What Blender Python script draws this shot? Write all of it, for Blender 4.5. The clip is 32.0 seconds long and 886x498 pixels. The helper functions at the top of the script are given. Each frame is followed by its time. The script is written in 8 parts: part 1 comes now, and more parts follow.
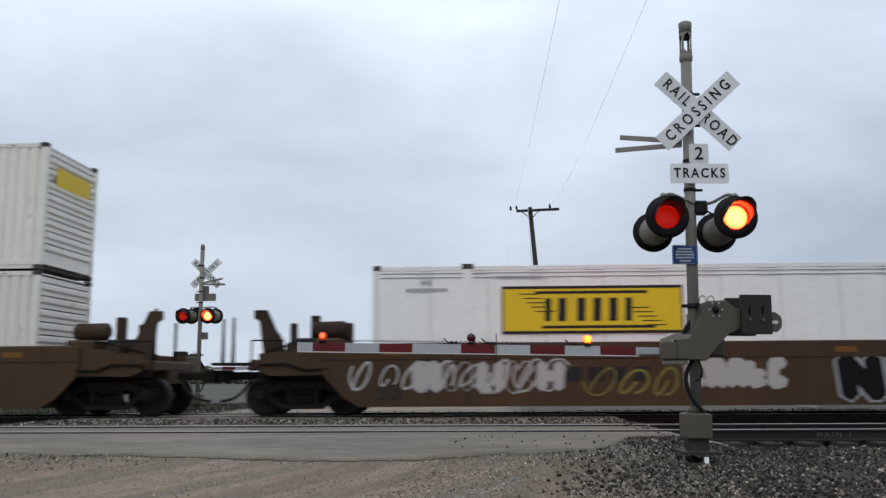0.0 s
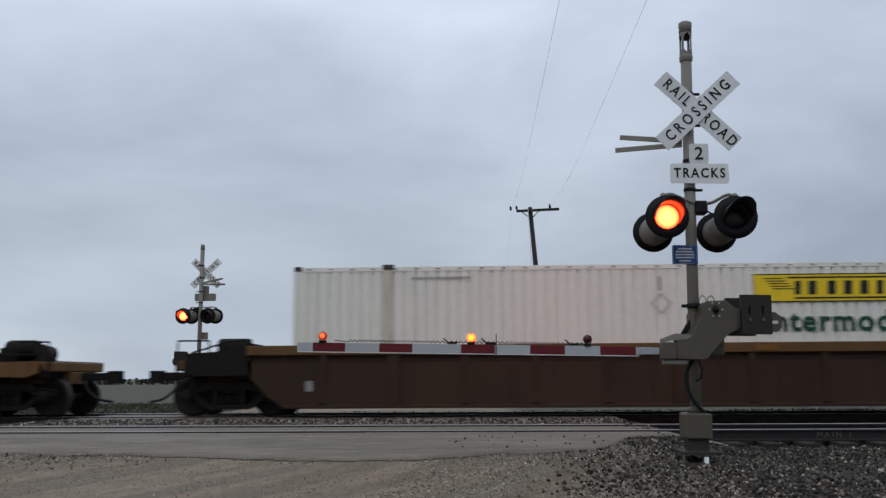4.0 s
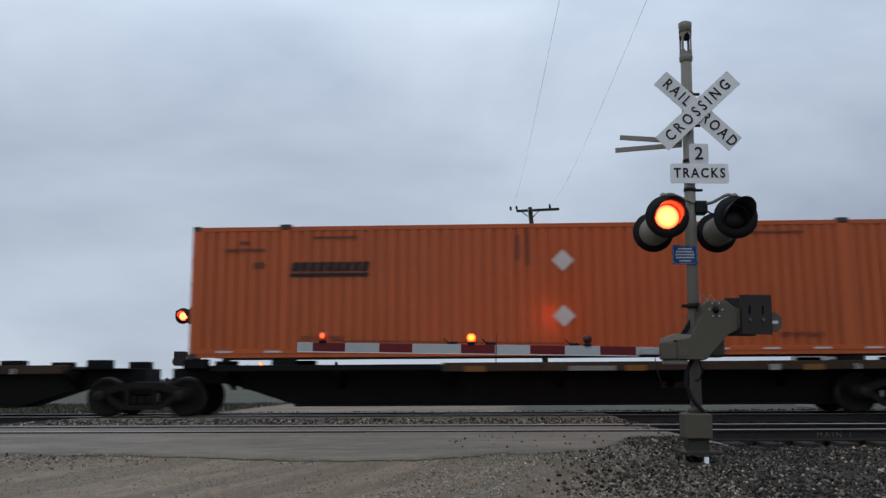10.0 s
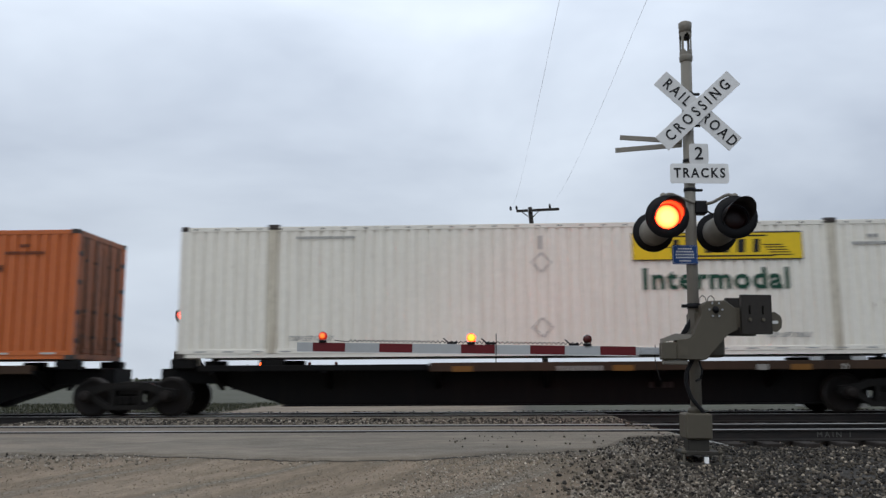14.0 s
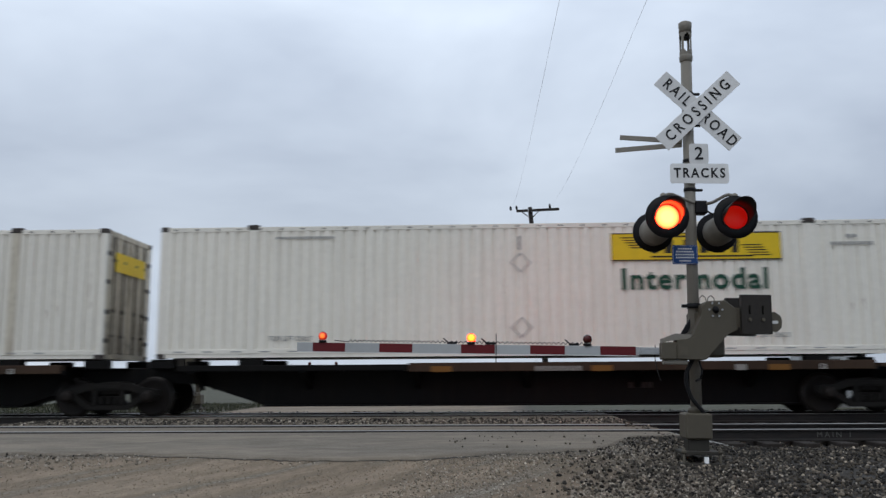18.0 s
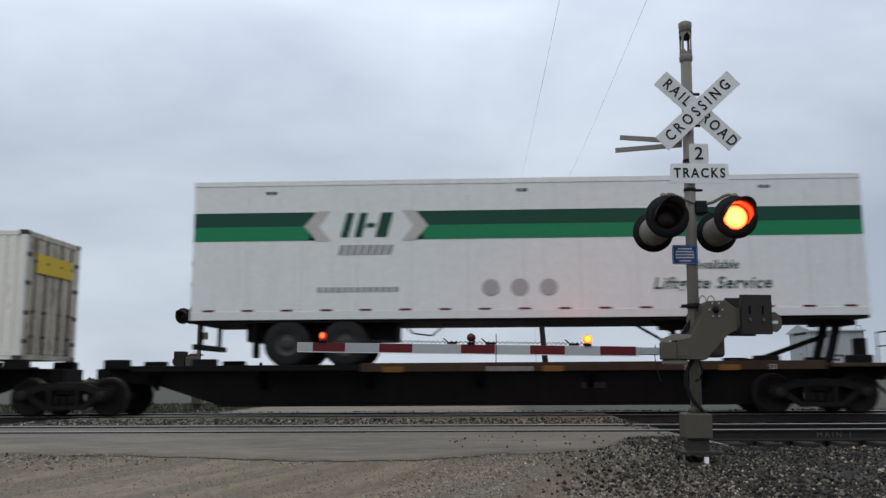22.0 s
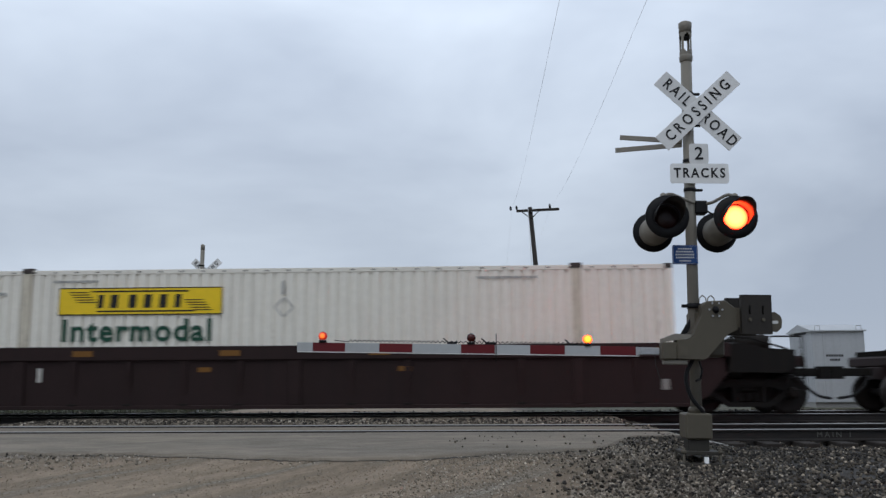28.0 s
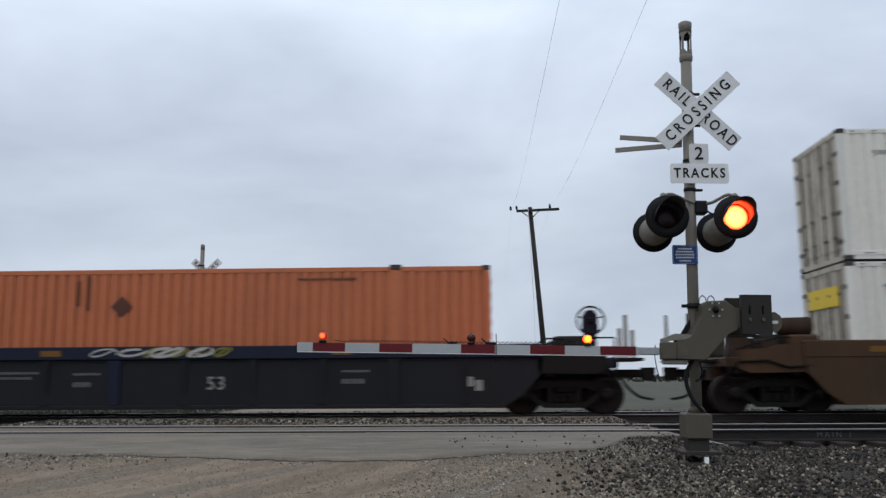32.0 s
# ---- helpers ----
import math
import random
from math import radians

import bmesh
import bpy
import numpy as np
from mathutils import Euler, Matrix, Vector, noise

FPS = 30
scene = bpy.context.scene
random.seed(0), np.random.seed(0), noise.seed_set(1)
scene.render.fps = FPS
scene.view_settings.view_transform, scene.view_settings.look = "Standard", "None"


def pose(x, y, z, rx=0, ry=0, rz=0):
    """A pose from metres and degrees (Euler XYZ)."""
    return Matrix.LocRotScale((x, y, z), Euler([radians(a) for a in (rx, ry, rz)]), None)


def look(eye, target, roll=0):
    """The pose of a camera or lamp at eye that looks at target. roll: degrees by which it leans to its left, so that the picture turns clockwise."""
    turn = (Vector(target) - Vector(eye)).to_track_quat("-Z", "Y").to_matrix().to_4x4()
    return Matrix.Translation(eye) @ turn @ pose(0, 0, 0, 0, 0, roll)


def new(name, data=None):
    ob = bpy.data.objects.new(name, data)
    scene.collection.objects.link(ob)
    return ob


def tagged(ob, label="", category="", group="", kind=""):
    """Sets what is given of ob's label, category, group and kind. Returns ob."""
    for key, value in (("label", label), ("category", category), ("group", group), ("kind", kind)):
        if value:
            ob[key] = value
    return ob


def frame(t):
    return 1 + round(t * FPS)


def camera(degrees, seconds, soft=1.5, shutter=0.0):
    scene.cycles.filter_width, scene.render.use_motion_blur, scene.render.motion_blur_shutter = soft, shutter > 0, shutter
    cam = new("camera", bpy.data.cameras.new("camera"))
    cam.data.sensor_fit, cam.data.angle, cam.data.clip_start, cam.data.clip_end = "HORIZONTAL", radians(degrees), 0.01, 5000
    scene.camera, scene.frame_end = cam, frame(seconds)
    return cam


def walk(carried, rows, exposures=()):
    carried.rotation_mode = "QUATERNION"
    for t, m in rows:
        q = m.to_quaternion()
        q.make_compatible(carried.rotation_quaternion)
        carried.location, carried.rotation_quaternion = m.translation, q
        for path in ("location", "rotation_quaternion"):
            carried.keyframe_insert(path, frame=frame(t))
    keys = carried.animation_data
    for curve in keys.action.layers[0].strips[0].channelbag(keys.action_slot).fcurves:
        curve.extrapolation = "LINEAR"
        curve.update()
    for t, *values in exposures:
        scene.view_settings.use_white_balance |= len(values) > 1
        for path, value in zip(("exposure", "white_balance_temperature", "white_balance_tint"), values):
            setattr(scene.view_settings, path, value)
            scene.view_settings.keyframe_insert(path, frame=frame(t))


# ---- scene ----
# ---------- camera: low on the road, held still ----------
cam = camera(55.1, 32.0, soft=1.4, shutter=0.15)
EYE = Vector((0.0, 0.0, 0.815))
PITCH, YAW, ROLL = radians(8.577), radians(2.245), -0.349
AIM = EYE + Vector((-math.sin(YAW) * math.cos(PITCH), math.cos(YAW) * math.cos(PITCH), math.sin(PITCH)))
CAM_POSE = look(EYE, AIM, ROLL)
walk(cam, [(0.0, CAM_POSE), (32.0, CAM_POSE)], exposures=(
    (0.0, 0.18, 6450, 10), (1.0, 0.02, 6410, 10), (2.0, 0.04, 6410, 10), (3.0, -0.23, 6360, 10), (6.0, 0.0, 6410, 10), (7.0, 0.06, 6400, 10), (8.0, -0.2, 6250, 10),
    (9.0, -0.1, 6360, 10), (10.0, -0.18, 6250, 10), (11.0, 0.0, 6400, 10), (12.0, 0.08, 6550, 10), (13.0, 0.12, 6900, 10), (14.0, 0.13, 6550, 10), (17.0, 0.05, 6500, 10),
    (18.0, 0.02, 6400, 10), (20.0, 0.1, 6450, 10), (21.0, 0.16, 6450, 10), (22.0, 0.02, 6500, 10), (23.0, 0.0, 6450, 10), (25.0, 0.07, 6410, 10), (28.0, -0.02, 6360, 10),
    (29.0, -0.09, 6360, 10), (30.0, -0.11, 6360, 10), (31.0, 0.0, 6450, 10), (32.0, 0.06, 6410, 10)))

# ---------- overcast daylight ----------
SUN_EL, SUN_ROT = radians(52), radians(200)
world = bpy.data.worlds.new("overcast_sky")
scene.world = world
world.use_nodes = True
wn, wl = world.node_tree.nodes, world.node_tree.links
wn.clear()
w_out = wn.new("ShaderNodeOutputWorld")
w_sky = wn.new("ShaderNodeTexSky")
w_sky.sky_type, w_sky.sun_disc = "NISHITA", False
w_sky.sun_elevation, w_sky.sun_rotation = SUN_EL, SUN_ROT
w_bg_sky = wn.new("ShaderNodeBackground")
w_bg_sky.inputs["Strength"].default_value = 0.05
wl.new(w_sky.outputs[0], w_bg_sky.inputs["Color"])
# the cloud deck: soft banks, brighter towards the zenith
w_co = wn.new("ShaderNodeTexCoord")
w_sep = wn.new("ShaderNodeSeparateXYZ")
wl.new(w_co.outputs["Generated"], w_sep.inputs[0])
w_map = wn.new("ShaderNodeMapping")
w_map.inputs["Location"].default_value = (0.35, 0.1, 0.62)
w_map.inputs["Scale"].default_value = (1.3, 1.3, 3.0)
wl.new(w_co.outputs["Generated"], w_map.inputs[0])
w_n1 = wn.new("ShaderNodeTexNoise")
w_n1.inputs["Scale"].default_value, w_n1.inputs["Detail"].default_value = 1.5, 5.0
w_n1.inputs["Roughness"].default_value, w_n1.inputs["Distortion"].default_value = 0.5, 0.25
wl.new(w_map.outputs[0], w_n1.inputs["Vector"])
w_r1 = wn.new("ShaderNodeValToRGB")
w_r1.color_ramp.elements[0].position, w_r1.color_ramp.elements[0].color = 0.36, (0.50, 0.572, 0.69, 1)
w_r1.color_ramp.elements[1].position, w_r1.color_ramp.elements[1].color = 0.64, (0.765, 0.855, 0.975, 1)
wl.new(w_n1.outputs["Fac"], w_r1.inputs[0])
w_r2 = wn.new("ShaderNodeValToRGB")
w_r2.color_ramp.elements[0].position, w_r2.color_ramp.elements[0].color = 0.0, (0.90, 0.89, 0.87, 1)
w_r2.color_ramp.elements[1].position, w_r2.color_ramp.elements[1].color = 1.0, (1.15, 1.13, 1.10, 1)
for w_at, w_v in ((0.07, 0.82), (0.17, 0.80), (0.28, 0.95), (0.42, 1.13)):
    w_e = w_r2.color_ramp.elements.new(w_at)
    w_e.color = (w_v, w_v, w_v, 1)
wl.new(w_sep.outputs["Z"], w_r2.inputs[0])
w_mul = wn.new("ShaderNodeMix")
w_mul.data_type, w_mul.blend_type = "RGBA", "MULTIPLY"
w_mul.inputs["Factor"].default_value = 1.0
wl.new(w_r1.outputs[0], w_mul.inputs["A"])
wl.new(w_r2.outputs[0], w_mul.inputs["B"])
w_bg_cloud = wn.new("ShaderNodeBackground")
w_bg_cloud.inputs["Strength"].default_value = 1.0
wl.new(w_mul.outputs["Result"], w_bg_cloud.inputs["Color"])
w_mix = wn.new("ShaderNodeMixShader")
w_mix.inputs[0].default_value = 0.94
wl.new(w_bg_sky.outputs[0], w_mix.inputs[1])
wl.new(w_bg_cloud.outputs[0], w_mix.inputs[2])
wl.new(w_mix.outputs[0], w_out.inputs[0])

sun = new("sun", bpy.data.lights.new("sun", "SUN"))
sun.data.energy, sun.data.angle, sun.data.color = 0.5, radians(25), (1.0, 0.97, 0.93)
sun.matrix_world = look((0, 0, 60), (0 + math.sin(SUN_ROT) * -30, 30, 10))


# ---------- materials ----------
def rgb(r, g, b):
    """sRGB bytes to linear."""
    return tuple(((c / 255) / 12.92 if c / 255 <= 0.04045 else ((c / 255 + 0.055) / 1.055) ** 2.4) for c in (r, g, b)) + (1,)


def base_mat(name):
    m = bpy.data.materials.new(name)
    m.use_nodes = True
    nt = m.node_tree
    return m, nt.nodes, nt.links, nt.nodes["Principled BSDF"]


def mapped_noise(n, l, scale, stretch=(1, 1, 1), detail=4.0, rough=0.55, coord="Object"):
    co = n.new("ShaderNodeTexCoord")
    mp = n.new("ShaderNodeMapping")
    mp.inputs["Scale"].default_value = stretch
    l.new(co.outputs[coord], mp.inputs[0])
    nz = n.new("ShaderNodeTexNoise")
    nz.inputs["Scale"].default_value, nz.inputs["Detail"].default_value = scale, detail
    nz.inputs["Roughness"].default_value = rough
    l.new(mp.outputs[0], nz.inputs["Vector"])
    return nz


def ramp(n, l, src, lo, hi, c0=(0, 0, 0, 1), c1=(1, 1, 1, 1)):
    r = n.new("ShaderNodeValToRGB")
    r.color_ramp.elements[0].position, r.color_ramp.elements[0].color = lo, c0
    r.color_ramp.elements[1].position, r.color_ramp.elements[1].color = hi, c1
    l.new(src, r.inputs[0])
    return r.outputs[0]


def mix(n, l, fac, a, b, mode="MIX"):
    m = n.new("ShaderNodeMix")
    m.data_type, m.blend_type = "RGBA", mode
    for key, v in (("Factor", fac), ("A", a), ("B", b)):
        if isinstance(v, (int, float)):
            m.inputs[key].default_value = v
        elif isinstance(v, tuple):
            m.inputs[key].default_value = v
        else:
            l.new(v, m.inputs[key])
    return m.outputs["Result"]


def bump(n, l, p, src, strength=0.3, dist=0.01):
    b = n.new("ShaderNodeBump")
    b.inputs["Strength"].default_value, b.inputs["Distance"].default_value = strength, dist
    l.new(src, b.inputs["Height"])
    l.new(b.outputs[0], p.inputs["Normal"])


def paint(name, col, dirt=(0.08, 0.06, 0.05, 1), amount=0.35, rough=0.45, streak=0.5, metal=0.0, grain=9.0, spec=0.3, rust=0.0):
    """Weathered paint: grain, blotches, vertical run-off streaks and small chips."""
    m, n, l, p = base_mat(name)
    info = n.new("ShaderNodeObjectInfo")
    tone = n.new("ShaderNodeHueSaturation")
    tone.inputs["Color"].default_value = col
    mr = n.new("ShaderNodeMapRange")
    mr.inputs["To Min"].default_value, mr.inputs["To Max"].default_value = 0.93, 1.07
    l.new(info.outputs["Random"], mr.inputs["Value"])
    l.new(mr.outputs[0], tone.inputs["Value"])
    fine = mapped_noise(n, l, grain, (1, 1, 1), 6)
    big = mapped_noise(n, l, 0.55, (1, 1, 1), 4, 0.6)
    runs = mapped_noise(n, l, 2.2, (2.6, 2.6, 0.16), 4, 0.6)
    c1 = mix(n, l, 1.0, tone.outputs[0], ramp(n, l, fine.outputs["Fac"], 0.3, 0.75, (0.945, 0.945, 0.945, 1), (1.03, 1.03, 1.03, 1)), "MULTIPLY")
    f1 = ramp(n, l, big.outputs["Fac"], 0.45, 0.85, (0, 0, 0, 1), (amount, amount, amount, 1))
    c2 = mix(n, l, f1, c1, dirt)
    f2 = ramp(n, l, runs.outputs["Fac"], 0.52, 0.82, (0, 0, 0, 1), (streak * amount * 1.6, streak * amount * 1.6, streak * amount * 1.6, 1))
    c3 = mix(n, l, f2, c2, dirt)
    if rust:
        drips = mapped_noise(n, l, 3.4, (1.7, 1.7, 0.34), 5, 0.7)
        c3 = mix(n, l, ramp(n, l, drips.outputs["Fac"], 0.665, 0.74, (0, 0, 0, 1), (rust, rust, rust, 1)), c3, (0.17, 0.075, 0.032, 1))
    l.new(c3, p.inputs["Base Color"])
    rr = n.new("ShaderNodeMapRange")
    rr.inputs["To Min"].default_value, rr.inputs["To Max"].default_value = rough - 0.08, rough + 0.18
    l.new(big.outputs["Fac"], rr.inputs["Value"])
    l.new(rr.outputs[0], p.inputs["Roughness"])
    p.inputs["Metallic"].default_value = metal
    p.inputs["Specular IOR Level"].default_value = spec
    bump(n, l, p, fine.outputs["Fac"], 0.12, 0.004)
    return m


def stained(name, col, dirt, cover=0.5, rough=0.55):
    """Old paint under long rust and soot runs, heaviest in blotches of their own."""
    m, n, l, p = base_mat(name)
    fine = mapped_noise(n, l, 11.0, (1, 1, 1), 6)
    runs = mapped_noise(n, l, 2.0, (3.2, 3.2, 0.22), 6, 0.7)
    spots = mapped_noise(n, l, 1.6, (1, 1, 1), 6, 0.75)
    c1 = mix(n, l, 1.0, col, ramp(n, l, fine.outputs["Fac"], 0.3, 0.75, (0.85, 0.84, 0.82, 1), (1.05, 1.05, 1.05, 1)), "MULTIPLY")
    c2 = mix(n, l, ramp(n, l, runs.outputs["Fac"], 0.58 - cover * 0.25, 0.74, (0, 0, 0, 1), (0.85, 0.85, 0.85, 1)), c1, dirt)
    c3 = mix(n, l, ramp(n, l, spots.outputs["Fac"], 0.60 - cover * 0.12, 0.72, (0, 0, 0, 1), (0.8, 0.8, 0.8, 1)), c2, tuple(v * 0.5 for v in dirt[:3]) + (1,))
    l.new(c3, p.inputs["Base Color"])
    p.inputs["Roughness"].default_value = rough
    bump(n, l, p, spots.outputs["Fac"], 0.15, 0.006)
    return m


def plain(name, col, rough=0.5, metal=0.0, grain=25.0, vary=0.12, spec=0.3):
    m, n, l, p = base_mat(name)
    nz = mapped_noise(n, l, grain, (1, 1, 1), 5)
    lo, hi = 1 - vary, 1 + vary * 0.6
    l.new(mix(n, l, 1.0, col, ramp(n, l, nz.outputs["Fac"], 0.3, 0.7, (lo, lo, lo, 1), (hi, hi, hi, 1)), "MULTIPLY"), p.inputs["Base Color"])
    p.inputs["Roughness"].default_value, p.inputs["Metallic"].default_value = rough, metal
    p.inputs["Specular IOR Level"].default_value = spec
    bump(n, l, p, nz.outputs["Fac"], 0.08, 0.003)
    return m


def glow(name, centre, edge, strength, radius):
    """A lamp's lit glass: hot in the middle, redder to the rim."""
    m, n, l, p = base_mat(name)
    co = n.new("ShaderNodeTexCoord")
    face = n.new("ShaderNodeVectorMath")
    face.operation = "MULTIPLY"
    face.inputs[1].default_value = (1, 0, 1)
    l.new(co.outputs["Object"], face.inputs[0])
    ln = n.new("ShaderNodeVectorMath")
    ln.operation = "LENGTH"
    l.new(face.outputs[0], ln.inputs[0])
    mr = n.new("ShaderNodeMapRange")
    mr.inputs["From Max"].default_value = radius
    l.new(ln.outputs["Value"], mr.inputs["Value"])
    rp = n.new("ShaderNodeValToRGB")
    rp.color_ramp.elements[0].position, rp.color_ramp.elements[0].color = 0.40, centre
    rp.color_ramp.elements[1].position, rp.color_ramp.elements[1].color = 1.0, edge
    mid = rp.color_ramp.elements.new(0.80)
    mid.color = tuple(a * 0.35 + b * 0.65 for a, b in zip(centre, edge))
    l.new(mr.outputs[0], rp.inputs[0])
    col = rp.outputs[0]
    p.inputs["Base Color"].default_value = (0.2, 0.01, 0.01, 1)
    l.new(col, p.inputs["Emission Color"])
    p.inputs["Emission Strength"].default_value = strength
    return m


M = {}
M["galv"] = paint("galvanised_mast", rgb(130, 125, 115), (0.11, 0.10, 0.085, 1), 0.25, 0.5, 0.5, 0.15, 14)
M["gatebox"] = paint("grey_green_mechanism_paint", rgb(86, 80, 68), (0.06, 0.055, 0.045, 1), 0.3, 0.5, 0.4, 0.0, 14)
M["basedark"] = paint("grimy_base_casting", rgb(52, 49, 43), (0.02, 0.017, 0.014, 1), 0.4, 0.6, 0.4)
M["black"] = plain("black_paint", (0.008, 0.008, 0.009, 1), 0.55, spec=0.2)
M["cwblack"] = plain("counterweight_black", (0.024, 0.020, 0.016, 1), 0.6)
M["signwhite"] = paint("reflective_sign_white", rgb(222, 222, 220), (0.25, 0.24, 0.23, 1), 0.12, 0.45, 0.3)
M["signblack"] = plain("sign_lettering_black", (0.012, 0.012, 0.012, 1), 0.5)
M["signblue"] = plain("sign_blue", rgb(28, 66, 122), 0.45)
M["armwhite"] = paint("gate_arm_white", rgb(168, 171, 172), (0.2, 0.19, 0.18, 1), 0.15, 0.45, 0.2)
M["armred"] = paint("gate_arm_red", rgb(94, 16, 23), (0.08, 0.02, 0.02, 1), 0.2, 0.4, 0.2)
M["alu"] = plain("bare_aluminium", (0.42, 0.42, 0.42, 1), 0.4, 0.9)
M["concrete"] = plain("footing_concrete", (0.32, 0.31, 0.29, 1), 0.85)
M["wood"] = plain("weathered_pole_timber", (0.035, 0.030, 0.027, 1), 0.85, 0.0, 14, 0.3)
M["tie"] = plain("creosoted_tie", (0.03, 0.024, 0.02, 1), 0.9, 0.0, 10, 0.3)
M["wire"] = plain("bare_aluminium_wire", (0.58, 0.58, 0.60, 1), 0.5)
M["cable"] = plain("black_cable", (0.012, 0.012, 0.012, 1), 0.5)
M["lens_off"] = plain("unlit_red_lens", (0.012, 0.001, 0.001, 1), 0.35)
M["armlens"] = plain("unlit_arm_lamp_lens", (0.060, 0.008, 0.006, 1), 0.25)
M["visor"] = plain("visor_black_paint", (0.024, 0.022, 0.022, 1), 0.30, spec=0.5)
M["glow_big"] = glow("lit_red_roundel", (1.0, 0.055, 0.012, 1), (1.0, 0.0012, 0.0006, 1), 32.0, 0.158)
M["glow_dim"] = glow("fading_red_roundel", (1.0, 0.020, 0.003, 1), (1.0, 0.004, 0.001, 1), 0.30, 0.158)
M["glow_beam"] = glow("focused_red_lamp", (1.0, 0.045, 0.018, 1), (1.0, 0.03, 0.012, 1), 600.0, 0.158)
M["glow_amber"] = glow("lit_gate_lamp", (1.0, 0.12, 0.008, 1), (1.0, 0.006, 0.0015, 1), 9.0, 0.058)
M["glow_red"] = glow("lit_red_gate_lamp", (1.0, 0.20, 0.03, 1), (0.22, 0.002, 0.001, 1), 1.5, 0.040)
M["glow_head"] = glow("lit_headlight", (1.0, 0.95, 0.85, 1), (1.0, 0.95, 0.85, 1), 8.0, 0.2)
M["truck"] = paint("oily_cast_steel", (0.011, 0.010, 0.009, 1), (0.022, 0.017, 0.012, 1), 0.5, 0.62, 0.4, spec=0.12)
M["tread"] = plain("worn_wheel_tread", (0.055, 0.05, 0.046, 1), 0.42, 0.5)
M["wheel"] = paint("rusty_wheel_steel", (0.012, 0.010, 0.009, 1), (0.03, 0.02, 0.015, 1), 0.5, 0.55, 0.2, spec=0.15)
M["spineblack"] = paint("grimy_black_car_paint", (0.006, 0.0058, 0.0058, 1), (0.022, 0.017, 0.013, 1), 0.35, 0.55, 0.6, spec=0.1)
M["spinerust"] = paint("rust_brown_running_board", (0.055, 0.034, 0.022, 1), (0.012, 0.009, 0.007, 1), 0.7, 0.7, 0.6, spec=0.15)
M["reflector"] = plain("yellow_reflective_tape", rgb(116, 78, 28), 0.55)
M["reflwhite"] = plain("white_reflective_tape", rgb(190, 186, 178), 0.4)
M["wellbrown"] = paint("faded_brown_car_paint", rgb(76, 56, 37), (0.028, 0.02, 0.014, 1), 0.6, 0.6, 0.7, spec=0.2)
M["wellyellow"] = paint("dull_yellow_car_paint", rgb(104, 75, 44), (0.03, 0.02, 0.014, 1), 0.45, 0.6, 0.7, spec=0.2)
M["wellrustpanel"] = paint("brown_grimy_well_panel", rgb(64, 47, 34), (0.016, 0.012, 0.009, 1), 0.55, 0.65, 0.8, spec=0.2)
M["wellrust"] = paint("rusty_brown_car_paint", rgb(90, 64, 42), (0.02, 0.013, 0.009, 1), 0.55, 0.7, 0.8, spec=0.2)
M["wellmaroon"] = paint("dark_maroon_car_paint", rgb(43, 29, 28), (0.012, 0.008, 0.007, 1), 0.5, 0.6, 0.7, spec=0.2)
M["wellgrey"] = paint("dark_grey_well_panel", rgb(30, 30, 33), (0.010, 0.009, 0.009, 1), 0.4, 0.6, 0.6, spec=0.2)
M["wellpanel"] = paint("dark_rust_well_panel", rgb(60, 43, 31), (0.014, 0.010, 0.008, 1), 0.5, 0.65, 0.7, spec=0.2)
M["wellblue"] = paint("dark_blue_car_paint", rgb(25, 30, 48), (0.02, 0.017, 0.016, 1), 0.35, 0.5, 0.6, spec=0.2)
M["letterwhite"] = plain("faded_white_lettering", rgb(196, 194, 188), 0.6)
M["stencilpatch"] = plain("dark_stencil_patch", (0.021, 0.019, 0.016, 1), 0.6, 0.0, 6, 0.25)
M["letterworn"] = plain("worn_white_car_print", rgb(138, 136, 130), 0.7)
M["letterdark"] = plain("dark_lettering", (0.014, 0.013, 0.013, 1), 0.6)
M["lettergrey"] = plain("grey_small_print", (0.30, 0.30, 0.295, 1), 0.6)
M["letterrust"] = plain("brown_small_print", (0.10, 0.035, 0.02, 1), 0.6)
M["green"] = plain("lettering_green", rgb(22, 70, 52), 0.5)
M["greenfade"] = plain("faded_lettering_green", rgb(62, 112, 80), 0.6)
M["greendark"] = plain("band_dark_green", rgb(14, 70, 52), 0.45)
M["greenlight"] = plain("band_green", rgb(22, 128, 82), 0.45)
M["yellow"] = paint("logo_yellow", rgb(232, 196, 32), (0.2, 0.15, 0.05, 1), 0.2, 0.45, 0.4)
M["yellowpale"] = paint("bleached_logo_cream", rgb(222, 212, 172), (0.2, 0.17, 0.1, 1), 0.2, 0.5, 0.4)
M["red"] = plain("lettering_red", rgb(176, 40, 58), 0.5)
M["castdirt_shade"] = paint("grimy_casting_and_rib_shade", (0.06, 0.05, 0.045, 1), (0.02, 0.015, 0.012, 1), 0.5, 0.6, 0.4)
M["enddirty"] = stained("grimy_end_panel", rgb(126, 114, 98), (0.05, 0.035, 0.025, 1), 0.7)
M["enddirtyw"] = stained("stained_white_door", rgb(206, 196, 176), (0.10, 0.062, 0.036, 1), 0.62)
M["postrust"] = stained("rust_streaked_post", rgb(206, 198, 180), (0.22, 0.15, 0.095, 1), 0.45)
M["rustrun"] = stained("brown_rust_run", rgb(150, 118, 88), (0.06, 0.034, 0.02, 1), 0.75)
M["enddirtyo"] = stained("rusty_orange_door", rgb(156, 92, 56), (0.055, 0.032, 0.02, 1), 0.6)
M["enddirtyr"] = stained("rusty_red_door", rgb(150, 60, 30), (0.055, 0.024, 0.017, 1), 0.6)
M["tyre"] = plain("tyre_rubber", (0.014, 0.014, 0.014, 1), 0.85)
